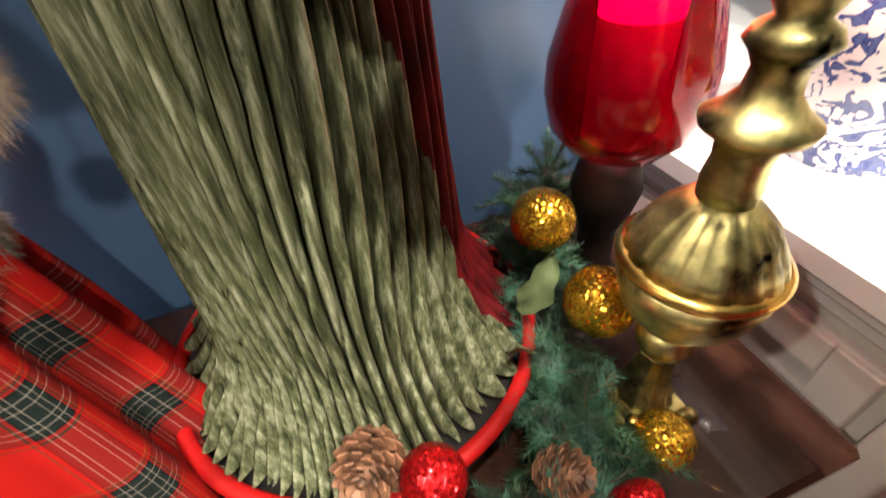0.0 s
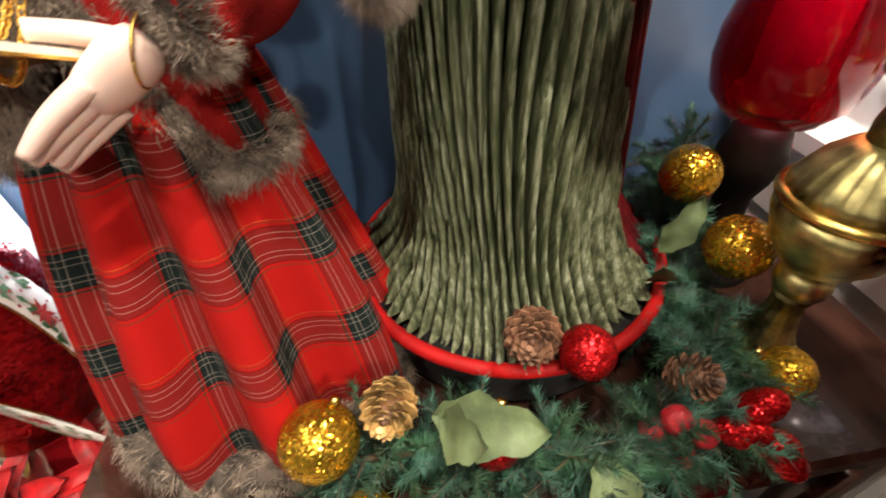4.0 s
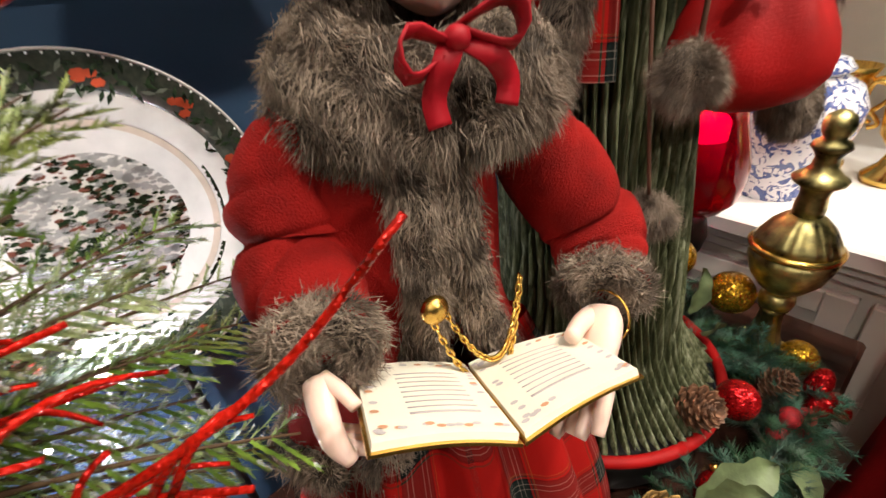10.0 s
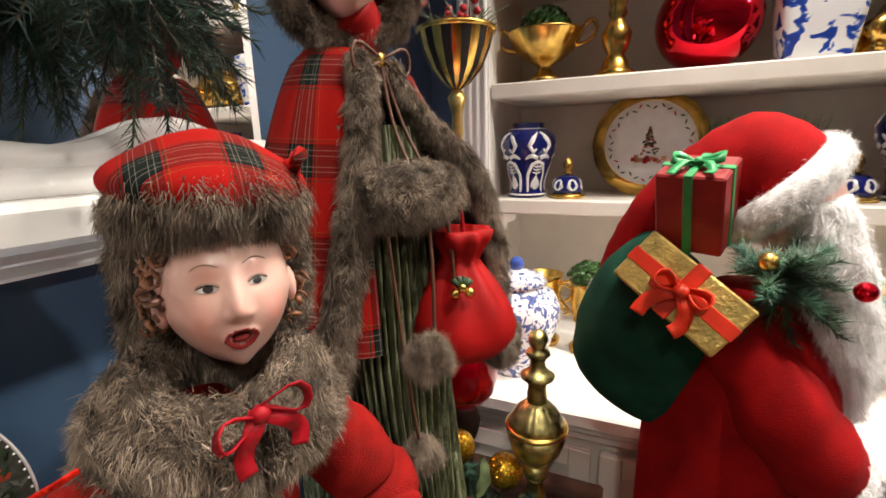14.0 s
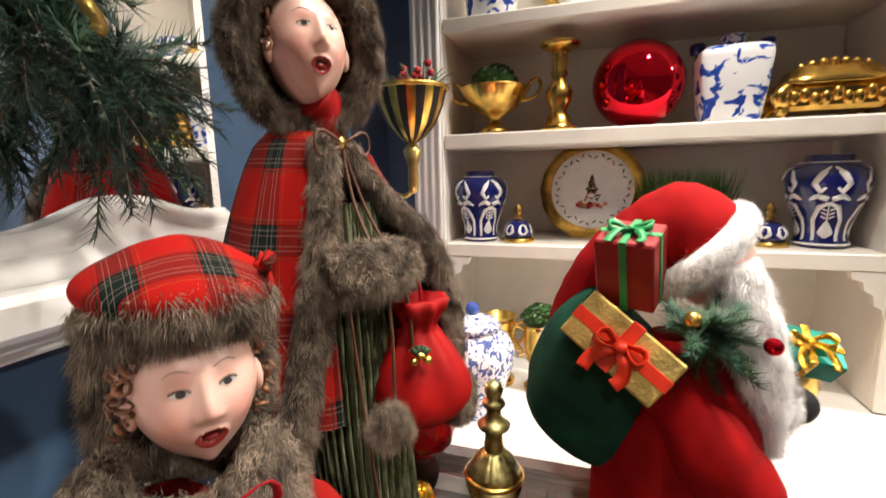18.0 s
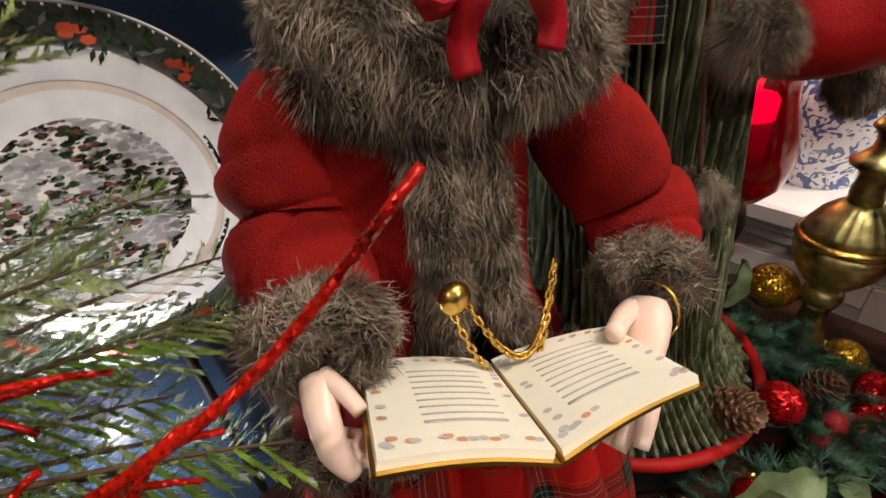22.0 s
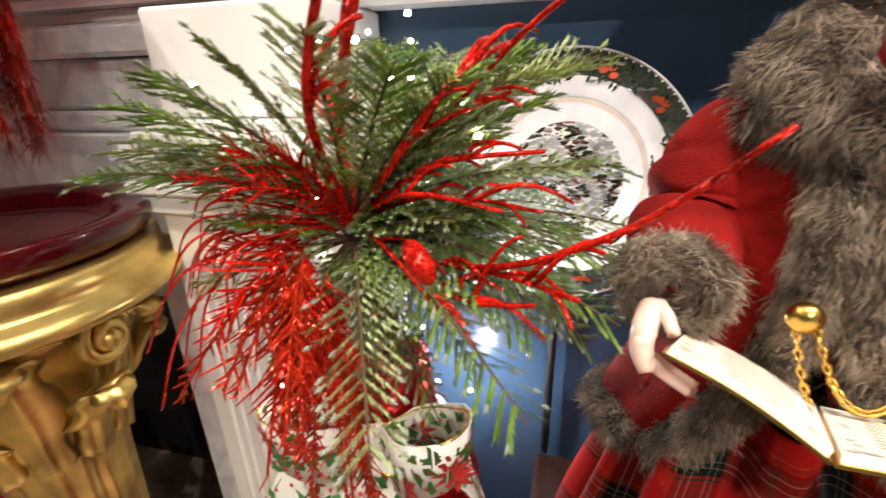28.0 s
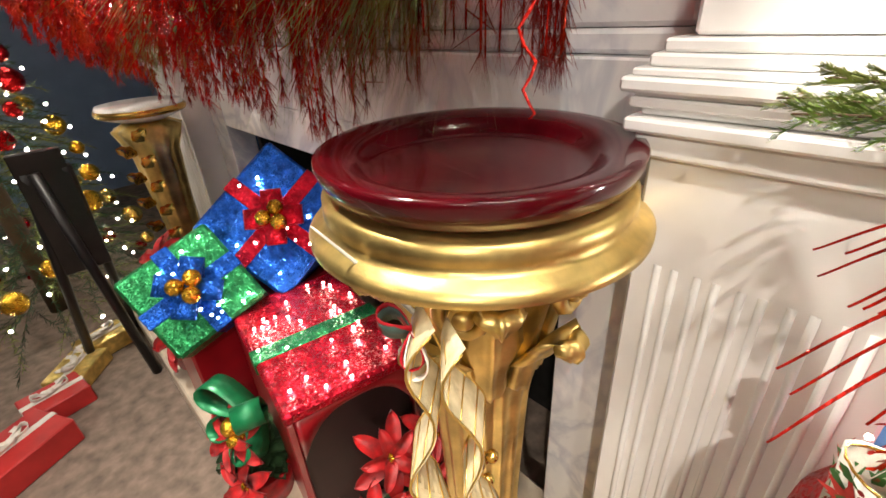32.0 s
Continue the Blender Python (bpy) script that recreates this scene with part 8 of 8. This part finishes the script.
# ---- mantel garland of red sprays and long pine ----
mg = group_at("mantel_garland", (-0.60, -1.7, 1.40), "lush red glitter spray and pine garland hanging over the mantel edge", "garland")
M_LONGPINE = mat("long_green_needles", (0.19, 0.32, 0.07), 0.45, vary=0.4, scale=40)
core_line = curve([(-0.56, -1.00, 1.42), (-0.54, -1.3, 1.40), (-0.53, -1.7, 1.40), (-0.52, -2.15, 1.40), (-0.50, -2.6, 1.40)], 40)
s = Shape()
s.tube(core_line, 0.03, 0, 10)
part("wire_core", s, M_STEM, mg)
for k in range(720):
    i = rnd.randrange(len(core_line))
    if rnd.random() < 0.35:
        i = rnd.randrange(14)
    p = core_line[i]
    out = rnd.uniform(0.02, 0.30)
    drop = rnd.uniform(0.10, 0.36) * (1.05 - 0.5 * out / 0.26)
    drop = min(drop, 0.30) if p.y > -1.15 else drop * (1.25 if p.y < -1.3 else 1.0)
    dy = min(rnd.gauss(0.02, 0.10), 0.06)
    line = curve([p, p + Vector((out * 0.6, dy * 0.5, 0.03)), p + Vector((out, dy, -drop * 0.4)), p + Vector((out * 1.05 + 0.01, dy * 1.15, -drop))], 18)
    s = Shape()
    s.tube(line, lambda u: 0.0019 * (1.1 - 0.5 * u), 0, 5)
    for j in range(3, len(line)):
        dd = (line[j] - line[j - 1]).normalized()
        for _ in range(15):
            sd = (dd * 1.3 + Vector((rnd.gauss(0, 0.34), rnd.gauss(0, 0.34), rnd.gauss(0, 0.3)))).normalized()
            o = sd.orthogonal().normalized() * 0.0019
            e = line[j] + sd * rnd.uniform(0.016, 0.040)
            s.add([line[j] - o, line[j] + o, e + o * 0.4, e - o * 0.4], [(0, 1, 2, 3)], 0, False)
    part("red_spray", s, M_TWIG if k % 3 else M_FEATHER, mg, "red glitter hanging spray")
for k in range(44):
    p = core_line[rnd.choice((1, 2, 2, 3, 3, 4, 5, 14, 22, 28))]
    d = Vector((rnd.uniform(0.3, 0.9), rnd.gauss(0.02, 0.22), rnd.uniform(-1.2, -0.4))).normalized()
    base = p + d * rnd.uniform(0.15, 0.25)
    s = Shape()
    s.tube([p, base], 0.002, 1, 5)
    for _ in range(40):
        nd = (d + Vector((rnd.gauss(0, 0.22), rnd.gauss(0, 0.22), rnd.gauss(0, 0.22)))).normalized()
        o = nd.orthogonal().normalized() * 0.0007
        a = base - d * rnd.uniform(0, 0.05)
        e = a + nd * rnd.uniform(0.12, 0.22) + Vector((0, 0, -0.025))
        mid = a.lerp(e, 0.5) + Vector((0, 0, 0.010))
        s.add([a - o, a + o, mid + o, mid - o, e], [(0, 1, 2, 3), (3, 2, 4)], 0, True)
    part("pine_tuft", s, [M_LONGPINE if k % 4 else M_LIME, M_STEM], mg, "tuft of long pine needles")
for k in range(34):
    p = core_line[rnd.choice((6, 8, 9, 10, 11, 12, 14, 18))]
    s = Shape()
    conifer(s, p, (rnd.uniform(0.6, 1.0), rnd.gauss(0, 0.3), rnd.uniform(-0.5, 0.2)), 0.19 + 0.08 * rnd.random(), 0, 2, 18, 0.5, 16, 0.0019)
    part("cedar_spray", s, [M_FROST if k % 2 else M_LIME, M_STEM, M_ICE], mg, "frosted cedar spray")
for line in ([(-0.56, -1.02, 1.42), (-0.44, -0.93, 1.36), (-0.37, -0.87, 1.24), (-0.330, -0.865, 1.15), (-0.318, -0.850, 1.098)], [(-0.56, -1.02, 1.42), (-0.47, -0.90, 1.35), (-0.41, -0.83, 1.25), (-0.385, -0.845, 1.17)]):
    s = Shape()
    pts = [p + Vector((0.004 * math.sin(i), 0.005 * math.sin(1.7 * i), 0)) for i, p in enumerate(curve(line, 28))]
    s.tube(pts, lambda u: 0.0019 * (1.1 - 0.6 * u), 0, 7)
    part("curly_twig", s, M_TWIG, mg, "thin curly red glitter twig")
for k in range(170):
    p = core_line[rnd.randrange(len(core_line))]
    b = Shape()
    b.ball(p + Vector((rnd.uniform(0.04, 0.24), rnd.gauss(0, 0.08), rnd.uniform(-0.22, 0.06))), 0.0034, 0, 8)
    part("light_bulb", b, M_BULB, mg, "lit white bulb")
for y, x in ((-1.02, 0.20), (-1.20, 0.26), (-1.42, 0.24), (-1.75, 0.26), (-2.15, 0.24)):
    data = bpy.data.lights.new("garland_light", "POINT")
    data.energy, data.color, data.shadow_soft_size = 1.5, (1.0, 0.88, 0.70), 0.006
    new("garland_light", data).location = (-0.54 + x, y, 1.36)
for k in range(34):
    b = Shape()
    b.ball(core + Vector((rnd.uniform(-0.12, 0.05), rnd.uniform(-0.11, 0.11), rnd.uniform(-0.20, 0.16))), 0.0022, 0, 8)
    part("light_bulb", b, M_BULB, arr, "lit white bulb")

# ---- far end of the hearth ----
fs = group_at("gilt_stand", (-0.40, -2.40, 0.10), "gilt plant stand with white and gold top and leaf ornament", "stand")
s = Shape()
s.lathe([(0.12, 0.1005), (0.12, 0.13), (0.07, 0.17), (0.045, 0.30), (0.055, 0.60), (0.07, 0.80), (0.10, 0.88), (0.06, 0.90)], (-0.40, -2.40, 0), 48, 0, lambda a, z: 1 + 0.05 * math.cos(10 * a))
part("column", s, M_LEAFGOLD, fs)
s = Shape()
s.lathe([(0.06, 0.9005), (0.115, 0.92), (0.125, 0.945), (0.12, 0.955), (0.0, 0.955)], (-0.40, -2.40, 0), 48)
part("top_disc", s, M_WHITE, fs, "white top")
s = Shape()
s.lathe([(0.126, 0.925), (0.131, 0.935), (0.126, 0.945)], (-0.40, -2.40, 0), 48)
part("gilt_rim", s, M_GOLD, fs)
for k in range(9):
    s = Shape()
    b = Vector((-0.33, -2.30, 0.86 - 0.04 * k))
    big_leaf(s, b, b + Vector((0.055 * (1 if k % 2 else -0.7), 0.03, 0.035)), 0.018, (0.2, 1, 0.2))
    part("gilt_leaf", s, M_GOLD, fs)
bs = group_at("black_easel", (-0.12, -2.42, 0.0), "black wooden easel with splayed legs on the carpet", "easel")
M_EBONY = mat("black_satin_wood", (0.012, 0.010, 0.010), 0.35, vary=0.3, scale=14)
for a, b in (((-0.08, -2.44, 0.80), (-0.144, -2.40, 0.004)), ((-0.06, -2.46, 0.80), (0.02, -2.66, 0.004)), ((-0.16, -2.46, 0.80), (-0.155, -2.80, 0.004))):
    s = Shape()
    s.tube([a, b], 0.016, 0, 8)
    part("leg", s, M_EBONY, bs)
s = Shape()
s.box((-0.165, -2.475, 0.46), (-0.035, -2.452, 0.86), 0, 0.004)
part("panel", s, M_EBONY, bs)

tree = group_at("christmas_tree", (0.06, -3.25, 0.0), "lit green Christmas tree with red and gold balls", "tree")
s = Shape()
s.lathe([(0.04, 0.002), (0.035, 0.7), (0.004, 1.75)], (0.06, -3.25, 0), 12)
part("trunk", s, M_STEM, tree)
for k in range(150):
    z = 0.12 + 1.6 * (k / 150) ** 1.15
    rr = 0.52 * (1 - (z - 0.1) / 1.75) + 0.03
    a = 2.399 * k
    d = Vector((math.cos(a), math.sin(a), -0.12))
    s = Shape()
    sprig(s, Vector((0.06, -3.25, z)) + d * rr * 0.15, d, rr, 0, 1, 0.05, 90, 0.8, 0.0016)
    for q in (-1, 1):
        sprig(s, Vector((0.06, -3.25, z)) + d * rr * 0.5, d + Vector((-d.y, d.x, 0)) * 0.8 * q, rr * 0.5, 0, 1, 0.045, 50, 0.8, 0.0016)
    part("branch", s, [M_NEEDLE if k % 3 else M_OLIVE, M_STEM], tree)
    if k % 2 == 0:
        tip = Vector((0.06, -3.25, z - 0.03)) + d * rr * 0.95
        s = Shape()
        s.ball(tip + Vector((0, 0, -0.03)), 0.030 + 0.008 * (k % 3), 0, 14)
        part("ball", s, (M_GLITGOLD, M_GLITRED, M_REDMETAL, M_GOLD)[(k // 2) % 4], tree)
    s = Shape()
    s.ball(Vector((0.06, -3.25, z + 0.03)) + d * rr * rnd.uniform(0.6, 1.0), 0.006, 0, 8)
    part("light_bulb", s, M_BULB, tree)

M_GIFTRED = mat("red_gift_paper", (0.50, 0.03, 0.03), 0.4, vary=0.12, scale=12)
M_GIFTGOLD = mat("gold_gift_foil", (0.85, 0.62, 0.20), 0.3, 0.85, vary=0.2, scale=30, bump=1.0, bscale=160)
M_WHITERIB = mat("white_ribbon", (0.78, 0.74, 0.68), 0.5, vary=0.05)


def floor_gift(c, yaw, size, paper, ribbon, label):
    m = Matrix.Translation(c) @ Matrix.Rotation(yaw, 4, "Z")
    th = group_at("gift_box", c, label, "gift box", "gifts on the floor")
    x, y, z = size
    s = Shape()
    s.box((-x, -y, 0), (x, y, z), 0, 0.004, m)
    part("box", s, paper, th)
    s = Shape()
    s.box((-x - 0.002, -0.012, 0.001), (x + 0.002, 0.012, z + 0.002), 0, 0.001, m)
    part("ribbon", s, ribbon, th)
    s = Shape()
    bow(s, m @ Vector((0, 0, z + 0.006)), (0, 0, 1), m.to_3x3() @ Vector((1, 0, 0)), m.to_3x3() @ Vector((0, 1, 0)), 0.06, 0, 0.022, ((-0.6, -0.8), (0.7, -0.6)))
    part("bow", s, ribbon, th)


floor_gift((0.26, -2.26, 0.001), 0.5, (0.12, 0.09, 0.09), M_GIFTRED, M_WHITERIB, "red paper gift with white ribbon on the carpet")
floor_gift((0.15, -2.46, 0.001), 0.2, (0.09, 0.07, 0.07), M_GIFTRED, M_WHITERIB, "red paper gift with white ribbon on the carpet")
floor_gift((0.07, -2.60, 0.001), 0.9, (0.09, 0.07, 0.06), M_GIFTGOLD, M_WHITERIB, "gold foil gift on the carpet under the tree")
floor_gift((-0.04, -2.72, 0.001), 0.3, (0.09, 0.06, 0.07), M_GIFTGOLD, M_WHITERIB, "gold foil gift on the carpet under the tree")

# ---- Santa figure with sack and gifts ----
santa = Shape()
SR, SW, SWB, SF, SB, SG = range(6)
M_FELT = mat("red_felt", (0.28, 0.003, 0.004), 0.9, vary=0.12, scale=18, bump=0.5, bscale=500, spec=0.15)
M_WHITEFUR = mat("white_plush", (0.95, 0.94, 0.94), 0.8, vary=0.04, scale=60, spec=0.2)
M_PLUSHBASE = mat("white_plush_backing", (0.85, 0.84, 0.84), 0.9, vary=0.2, scale=80, bump=0.8, bscale=260)
rows = []
for i in range(34):
    t = i / 33
    z = 0.002 + 1.13 * t
    cx, hw = 0.030 + 0.01 * t, 0.180 * (1 - 0.12 * t) * (1 if t < 0.82 else max(0.35, 1 - ((t - 0.82) / 0.18) ** 2 * 0.62))
    hd = 0.125 * (1 - 0.10 * t) * (1 if t < 0.85 else max(0.4, 1 - ((t - 0.85) / 0.15) ** 2 * 0.6))
    row = []
    for k in range(96):
        a = 2 * math.pi * k / 96
        q = 1 + 0.05 * (1 - 0.6 * t) * math.sin(9 * a + 2 * math.sin(3 * t)) + 0.02 * math.sin(4 * a + 9 * t)
        row.append(Vector((cx + hw * q * math.cos(a), 0.405 + hd * q * math.sin(a), z)))
    rows.append(row)
santa.rings(rows, SR, cap0=True, cap1=True)
for arm in ([(0.00, 0.36, 1.05), (0.06, 0.325, 0.99), (0.12, 0.32, 0.92), (0.175, 0.335, 0.875)], [(0.10, 0.47, 1.05), (0.19, 0.49, 1.0), (0.25, 0.50, 0.985)]):
    pts = curve(arm, 24)
    santa.tube(pts, [0.054 + 0.018 * math.sin(math.pi * k / len(pts)) + 0.003 * math.sin(0.8 * k) for k in range(len(pts))], SR, 24)
    e, d = pts[-1], (pts[-1] - pts[-3]).normalized()
    o = d.orthogonal().normalized()
    w = d.cross(o)
    fur_roll(santa, [e + (o * math.cos(a) + w * math.sin(a)) * 0.042 for a in [2 * math.pi * k / 16 for k in range(17)]], [0.020] * 17, SWB, SW, 1300, 0.012)
    santa.ball(e + d * 0.04, 0.036, SB, 16, (1.2, 0.9, 1.0))
hc2 = Vector((0.066, 0.44, 1.275))
nrm = Vector((0.66, 0, -0.75)).normalized()
ax1 = Vector((0.75, 0, 0.66)).normalized()
santa.ball(hc2 + nrm * 0.03, 0.082, SF, 24)
santa.ball(hc2 + nrm * 0.06 + Vector((0.055, -0.012, 0.01)), 0.022, SF, 14)
hp = curve([hc2 + nrm * 0.01, hc2 - nrm * 0.045, Vector((-0.03, 0.445, 1.285)), Vector((-0.105, 0.45, 1.235)), Vector((-0.165, 0.46, 1.165)), Vector((-0.205, 0.47, 1.105)), Vector((-0.222, 0.475, 1.085))], 36)
santa.tube(hp, [0.094 * (1 - (k / (len(hp) - 1)) ** 1.5 * 0.88) * (1 + 0.02 * math.sin(2 * k)) for k in range(len(hp))], SR, 30)
ring = [hc2 + ax1 * (0.090 * math.cos(a)) + Vector((0, 0.090 * math.sin(a), 0)) for a in [2 * math.pi * k / 36 for k in range(37)]]
fur_roll(santa, ring, [0.027] * 37, SWB, SW, 3600, 0.008)
santa.ball((-0.226, 0.475, 1.078), 0.021, SWB, 16)
sp = []
for _ in range(400):
    d = Vector((rnd.gauss(0, 1), rnd.gauss(0, 1), rnd.gauss(0, 1))).normalized()
    sp.append((Vector((-0.226, 0.475, 1.078)) + d * 0.019, d, (0, 0, 0)))
santa.fur(sp, 0.009, SW)
for s0 in (0, 1, 2):
    bl2 = curve([(0.110 - 0.01 * s0, 0.375 + 0.05 * s0, 1.265), (0.145, 0.37 + 0.04 * s0, 1.16), (0.172, 0.375 + 0.03 * s0, 1.06), (0.200, 0.39 + 0.01 * s0, 0.955)], 20)
    fur_roll(santa, bl2, [0.040 + 0.012 * math.sin(math.pi * k / 20) - 0.036 * (k / 20) ** 3 for k in range(21)], SWB, SW, 2600, 0.026, (0.1, 0, -1.4))
fur_roll(santa, [(0.214, 0.385, 0.90 - 0.88 * k / 14) for k in range(15)], [0.022] * 15, SWB, SW, 1500, 0.012)
santa.v = [(-0.10 + (p[0] + 0.10) * 0.87, p[1], p[2]) for p in santa.v]
tagged(santa.make("santa_figure", [M_FELT, M_WHITEFUR, M_PLUSHBASE, M_SKIN, mat("black_mitten", (0.012, 0.012, 0.013), 0.7), M_GOLD], origin=(0.045, 0.405, 0)), "standing Santa figure in red felt robe with long white beard", "figure")

sack = Shape()
M_SACK = mat("dark_green_felt", (0.010, 0.055, 0.035), 0.9, vary=0.2, scale=16, bump=0.4, bscale=400, spec=0.15)
sp = curve([(-0.05, 0.40, 1.150), (-0.075, 0.40, 1.12), (-0.105, 0.40, 1.06), (-0.125, 0.405, 0.99), (-0.145, 0.41, 0.93), (-0.165, 0.415, 0.89)], 30)
sack.tube(sp, [(0.055 + 0.075 * math.sin(math.pi * min(1, 0.12 + 0.80 * k / (len(sp) - 1))) ** 0.8) * (1 + 0.008 * math.sin(0.9 * k)) * (1 if k < len(sp) - 4 else (0.93, 0.8, 0.55, 0.15)[k - len(sp) + 4]) for k in range(len(sp))], 0, 34, 0.72, (1, 0, 0.3))
tagged(sack.make("gift_sack", [M_SACK], origin=(-0.14, 0.40, 0.83)), "dark green felt sack slung over the back of the Santa figure", "sack")


def carried_gift(c, normal, turn, half, paper, ribbon, label, wide=0.012, bowsize=0.04):
    m = frame_of(c, normal, turn)
    th = group_at("wrapped_gift", c, label, "gift box", "gifts carried by the Santa figure")
    x, y, z = half
    s = Shape()
    s.box((-x, -y, -z), (x, y, z), 0, 0.003, m)
    part("box", s, paper, th)
    s = Shape()
    s.box((-x - 0.0015, -wide, -z - 0.0015), (x + 0.0015, wide, z + 0.0015), 0, 0.001, m)
    part("long_ribbon", s, ribbon, th)
    s = Shape()
    s.box((-wide, -y - 0.0025, -z - 0.0025), (wide, y + 0.0025, z + 0.0025), 0, 0.001, m)
    part("cross_ribbon", s, ribbon, th)
    s = Shape()
    r3 = m.to_3x3()
    bow(s, m @ Vector((0, 0, z + 0.004)), r3 @ Vector((0, 0, 1)), r3 @ Vector((1, 0, 0)), r3 @ Vector((0, 1, 0)), bowsize, 0, wide * 1.9)
    part("bow", s, ribbon, th)


M_REDRIB = mat("bright_red_ribbon", (0.62, 0.03, 0.008), 0.4, vary=0.1, scale=40)
M_GREENRIB = mat("bright_green_ribbon", (0.03, 0.28, 0.09), 0.4, vary=0.1, scale=40)
carried_gift((-0.085, 0.300, 1.138), (-0.10, -0.95, 0.30), radians(-37), (0.086, 0.043, 0.030), M_GIFTGOLD, M_REDRIB, "gold foil gift with red ribbon at the sack", 0.011, 0.042)
carried_gift((-0.072, 0.350, 1.262), (-0.08, -0.34, 0.93), radians(-8), (0.046, 0.040, 0.062), mat("plain_red_paper", (0.24, 0.004, 0.006), 0.5, vary=0.1), M_GREENRIB, "red gift with green ribbon bow", 0.006, 0.036)
carried_gift((0.235, 0.50, 1.085), (0.2, -0.6, 0.8), radians(-18), (0.055, 0.038, 0.025), mat("teal_foil_paper", (0.01, 0.26, 0.20), 0.3, 0.5, vary=0.2), M_GLITGOLD, "teal foil gift with gold bow in the Santa figure's mitten", 0.007, 0.042)
pick = group_at("pine_pick", (0.05, 0.31, 1.13), "sprig of dark pine with small shiny balls", "greenery")
for k in range(26):
    s = Shape()
    d = Vector((rnd.gauss(0.2, 0.6), rnd.gauss(-0.35, 0.3), rnd.gauss(0.2, 0.6)))
    sprig(s, (0.035, 0.325, 1.155), d, 0.07 + 0.02 * rnd.random(), 0, 1, 0.034, 110, 0.8, 0.0011)
    part("pine_sprig", s, [M_NEEDLE2 if k % 3 == 0 else M_NEEDLE, M_STEM], pick)
for c, mt in (((0.012, 0.285, 1.195), M_GOLD), ((0.115, 0.28, 1.165), M_REDMETAL)):
    s = Shape()
    s.ball(c, 0.013, 0, 16)
    part("ball", s, mt, pick, "small shiny ball")

# ---- dark pine garland in front of the mirror ----
pg = group_at("mirror_garland", (-0.62, -0.25, 1.60), "dark pine garland with gold ribbon hanging before the mirror", "garland")
line = curve([(-0.66, -0.95, 2.02), (-0.64, -0.65, 1.86), (-0.625, -0.40, 1.74), (-0.615, -0.20, 1.62), (-0.61, -0.09, 1.52)], 40)
s = Shape()
s.tube(line, 0.006, 0, 6)
part("wire", s, M_STEM, pg)
M_DARKPINE = mat("dark_pine_needles", (0.012, 0.045, 0.028), 0.5, vary=0.4, scale=30)
for k in range(240):
    p = line[min(len(line) - 1, int(len(line) * rnd.random() ** 0.8))]
    d = Vector((rnd.gauss(0.15, 0.35), rnd.gauss(0.1, 0.7), rnd.gauss(-0.45, 0.5)))
    s = Shape()
    sprig(s, p, d, 0.09 + 0.05 * rnd.random(), 0, 1, 0.038, 90, 0.75, 0.0011)
    part("pine_sprig", s, [M_DARKPINE if k % 4 else M_NEEDLE, M_STEM], pg)
for k, (y, z) in enumerate(((-0.20, 1.66), (-0.14, 1.60), (-0.42, 1.80))):
    s = Shape()
    c = Vector((-0.56, y, z))
    s.band([c + Vector((0.01 * math.sin(j), 0.018 * math.sin(math.pi * j / 9) * (1 if k % 2 else -1), 0.05 * j / 9)) for j in range(10)], 0.014, (0.3, 1, 0), 0, 0.0005)
    s.band([c + Vector((0.006, 0.006 * math.sin(j), -0.055 * j / 9)) for j in range(10)], 0.013, (0.3, 1, 0.2), 0, 0.0005)
    part("gold_ribbon", s, M_WIRE, pg, "gold ribbon loop")

# string lights behind the arrangement
for k, c in enumerate(((-0.655, -0.500, 0.72), (-0.650, -0.44, 0.93), (-0.640, -0.66, 0.80))):
    b = Shape()
    b.ball(c, 0.0032, 0, 10)
    part("light_bulb", b, M_BULB, arr, "lit white bulb")
    data = bpy.data.lights.new("string_light", "POINT")
    data.energy, data.color, data.shadow_soft_size = 1.7, (0.95, 0.95, 1.0), 0.006
    new("string_light", data).location = (c[0] + 0.012, c[1], c[2])
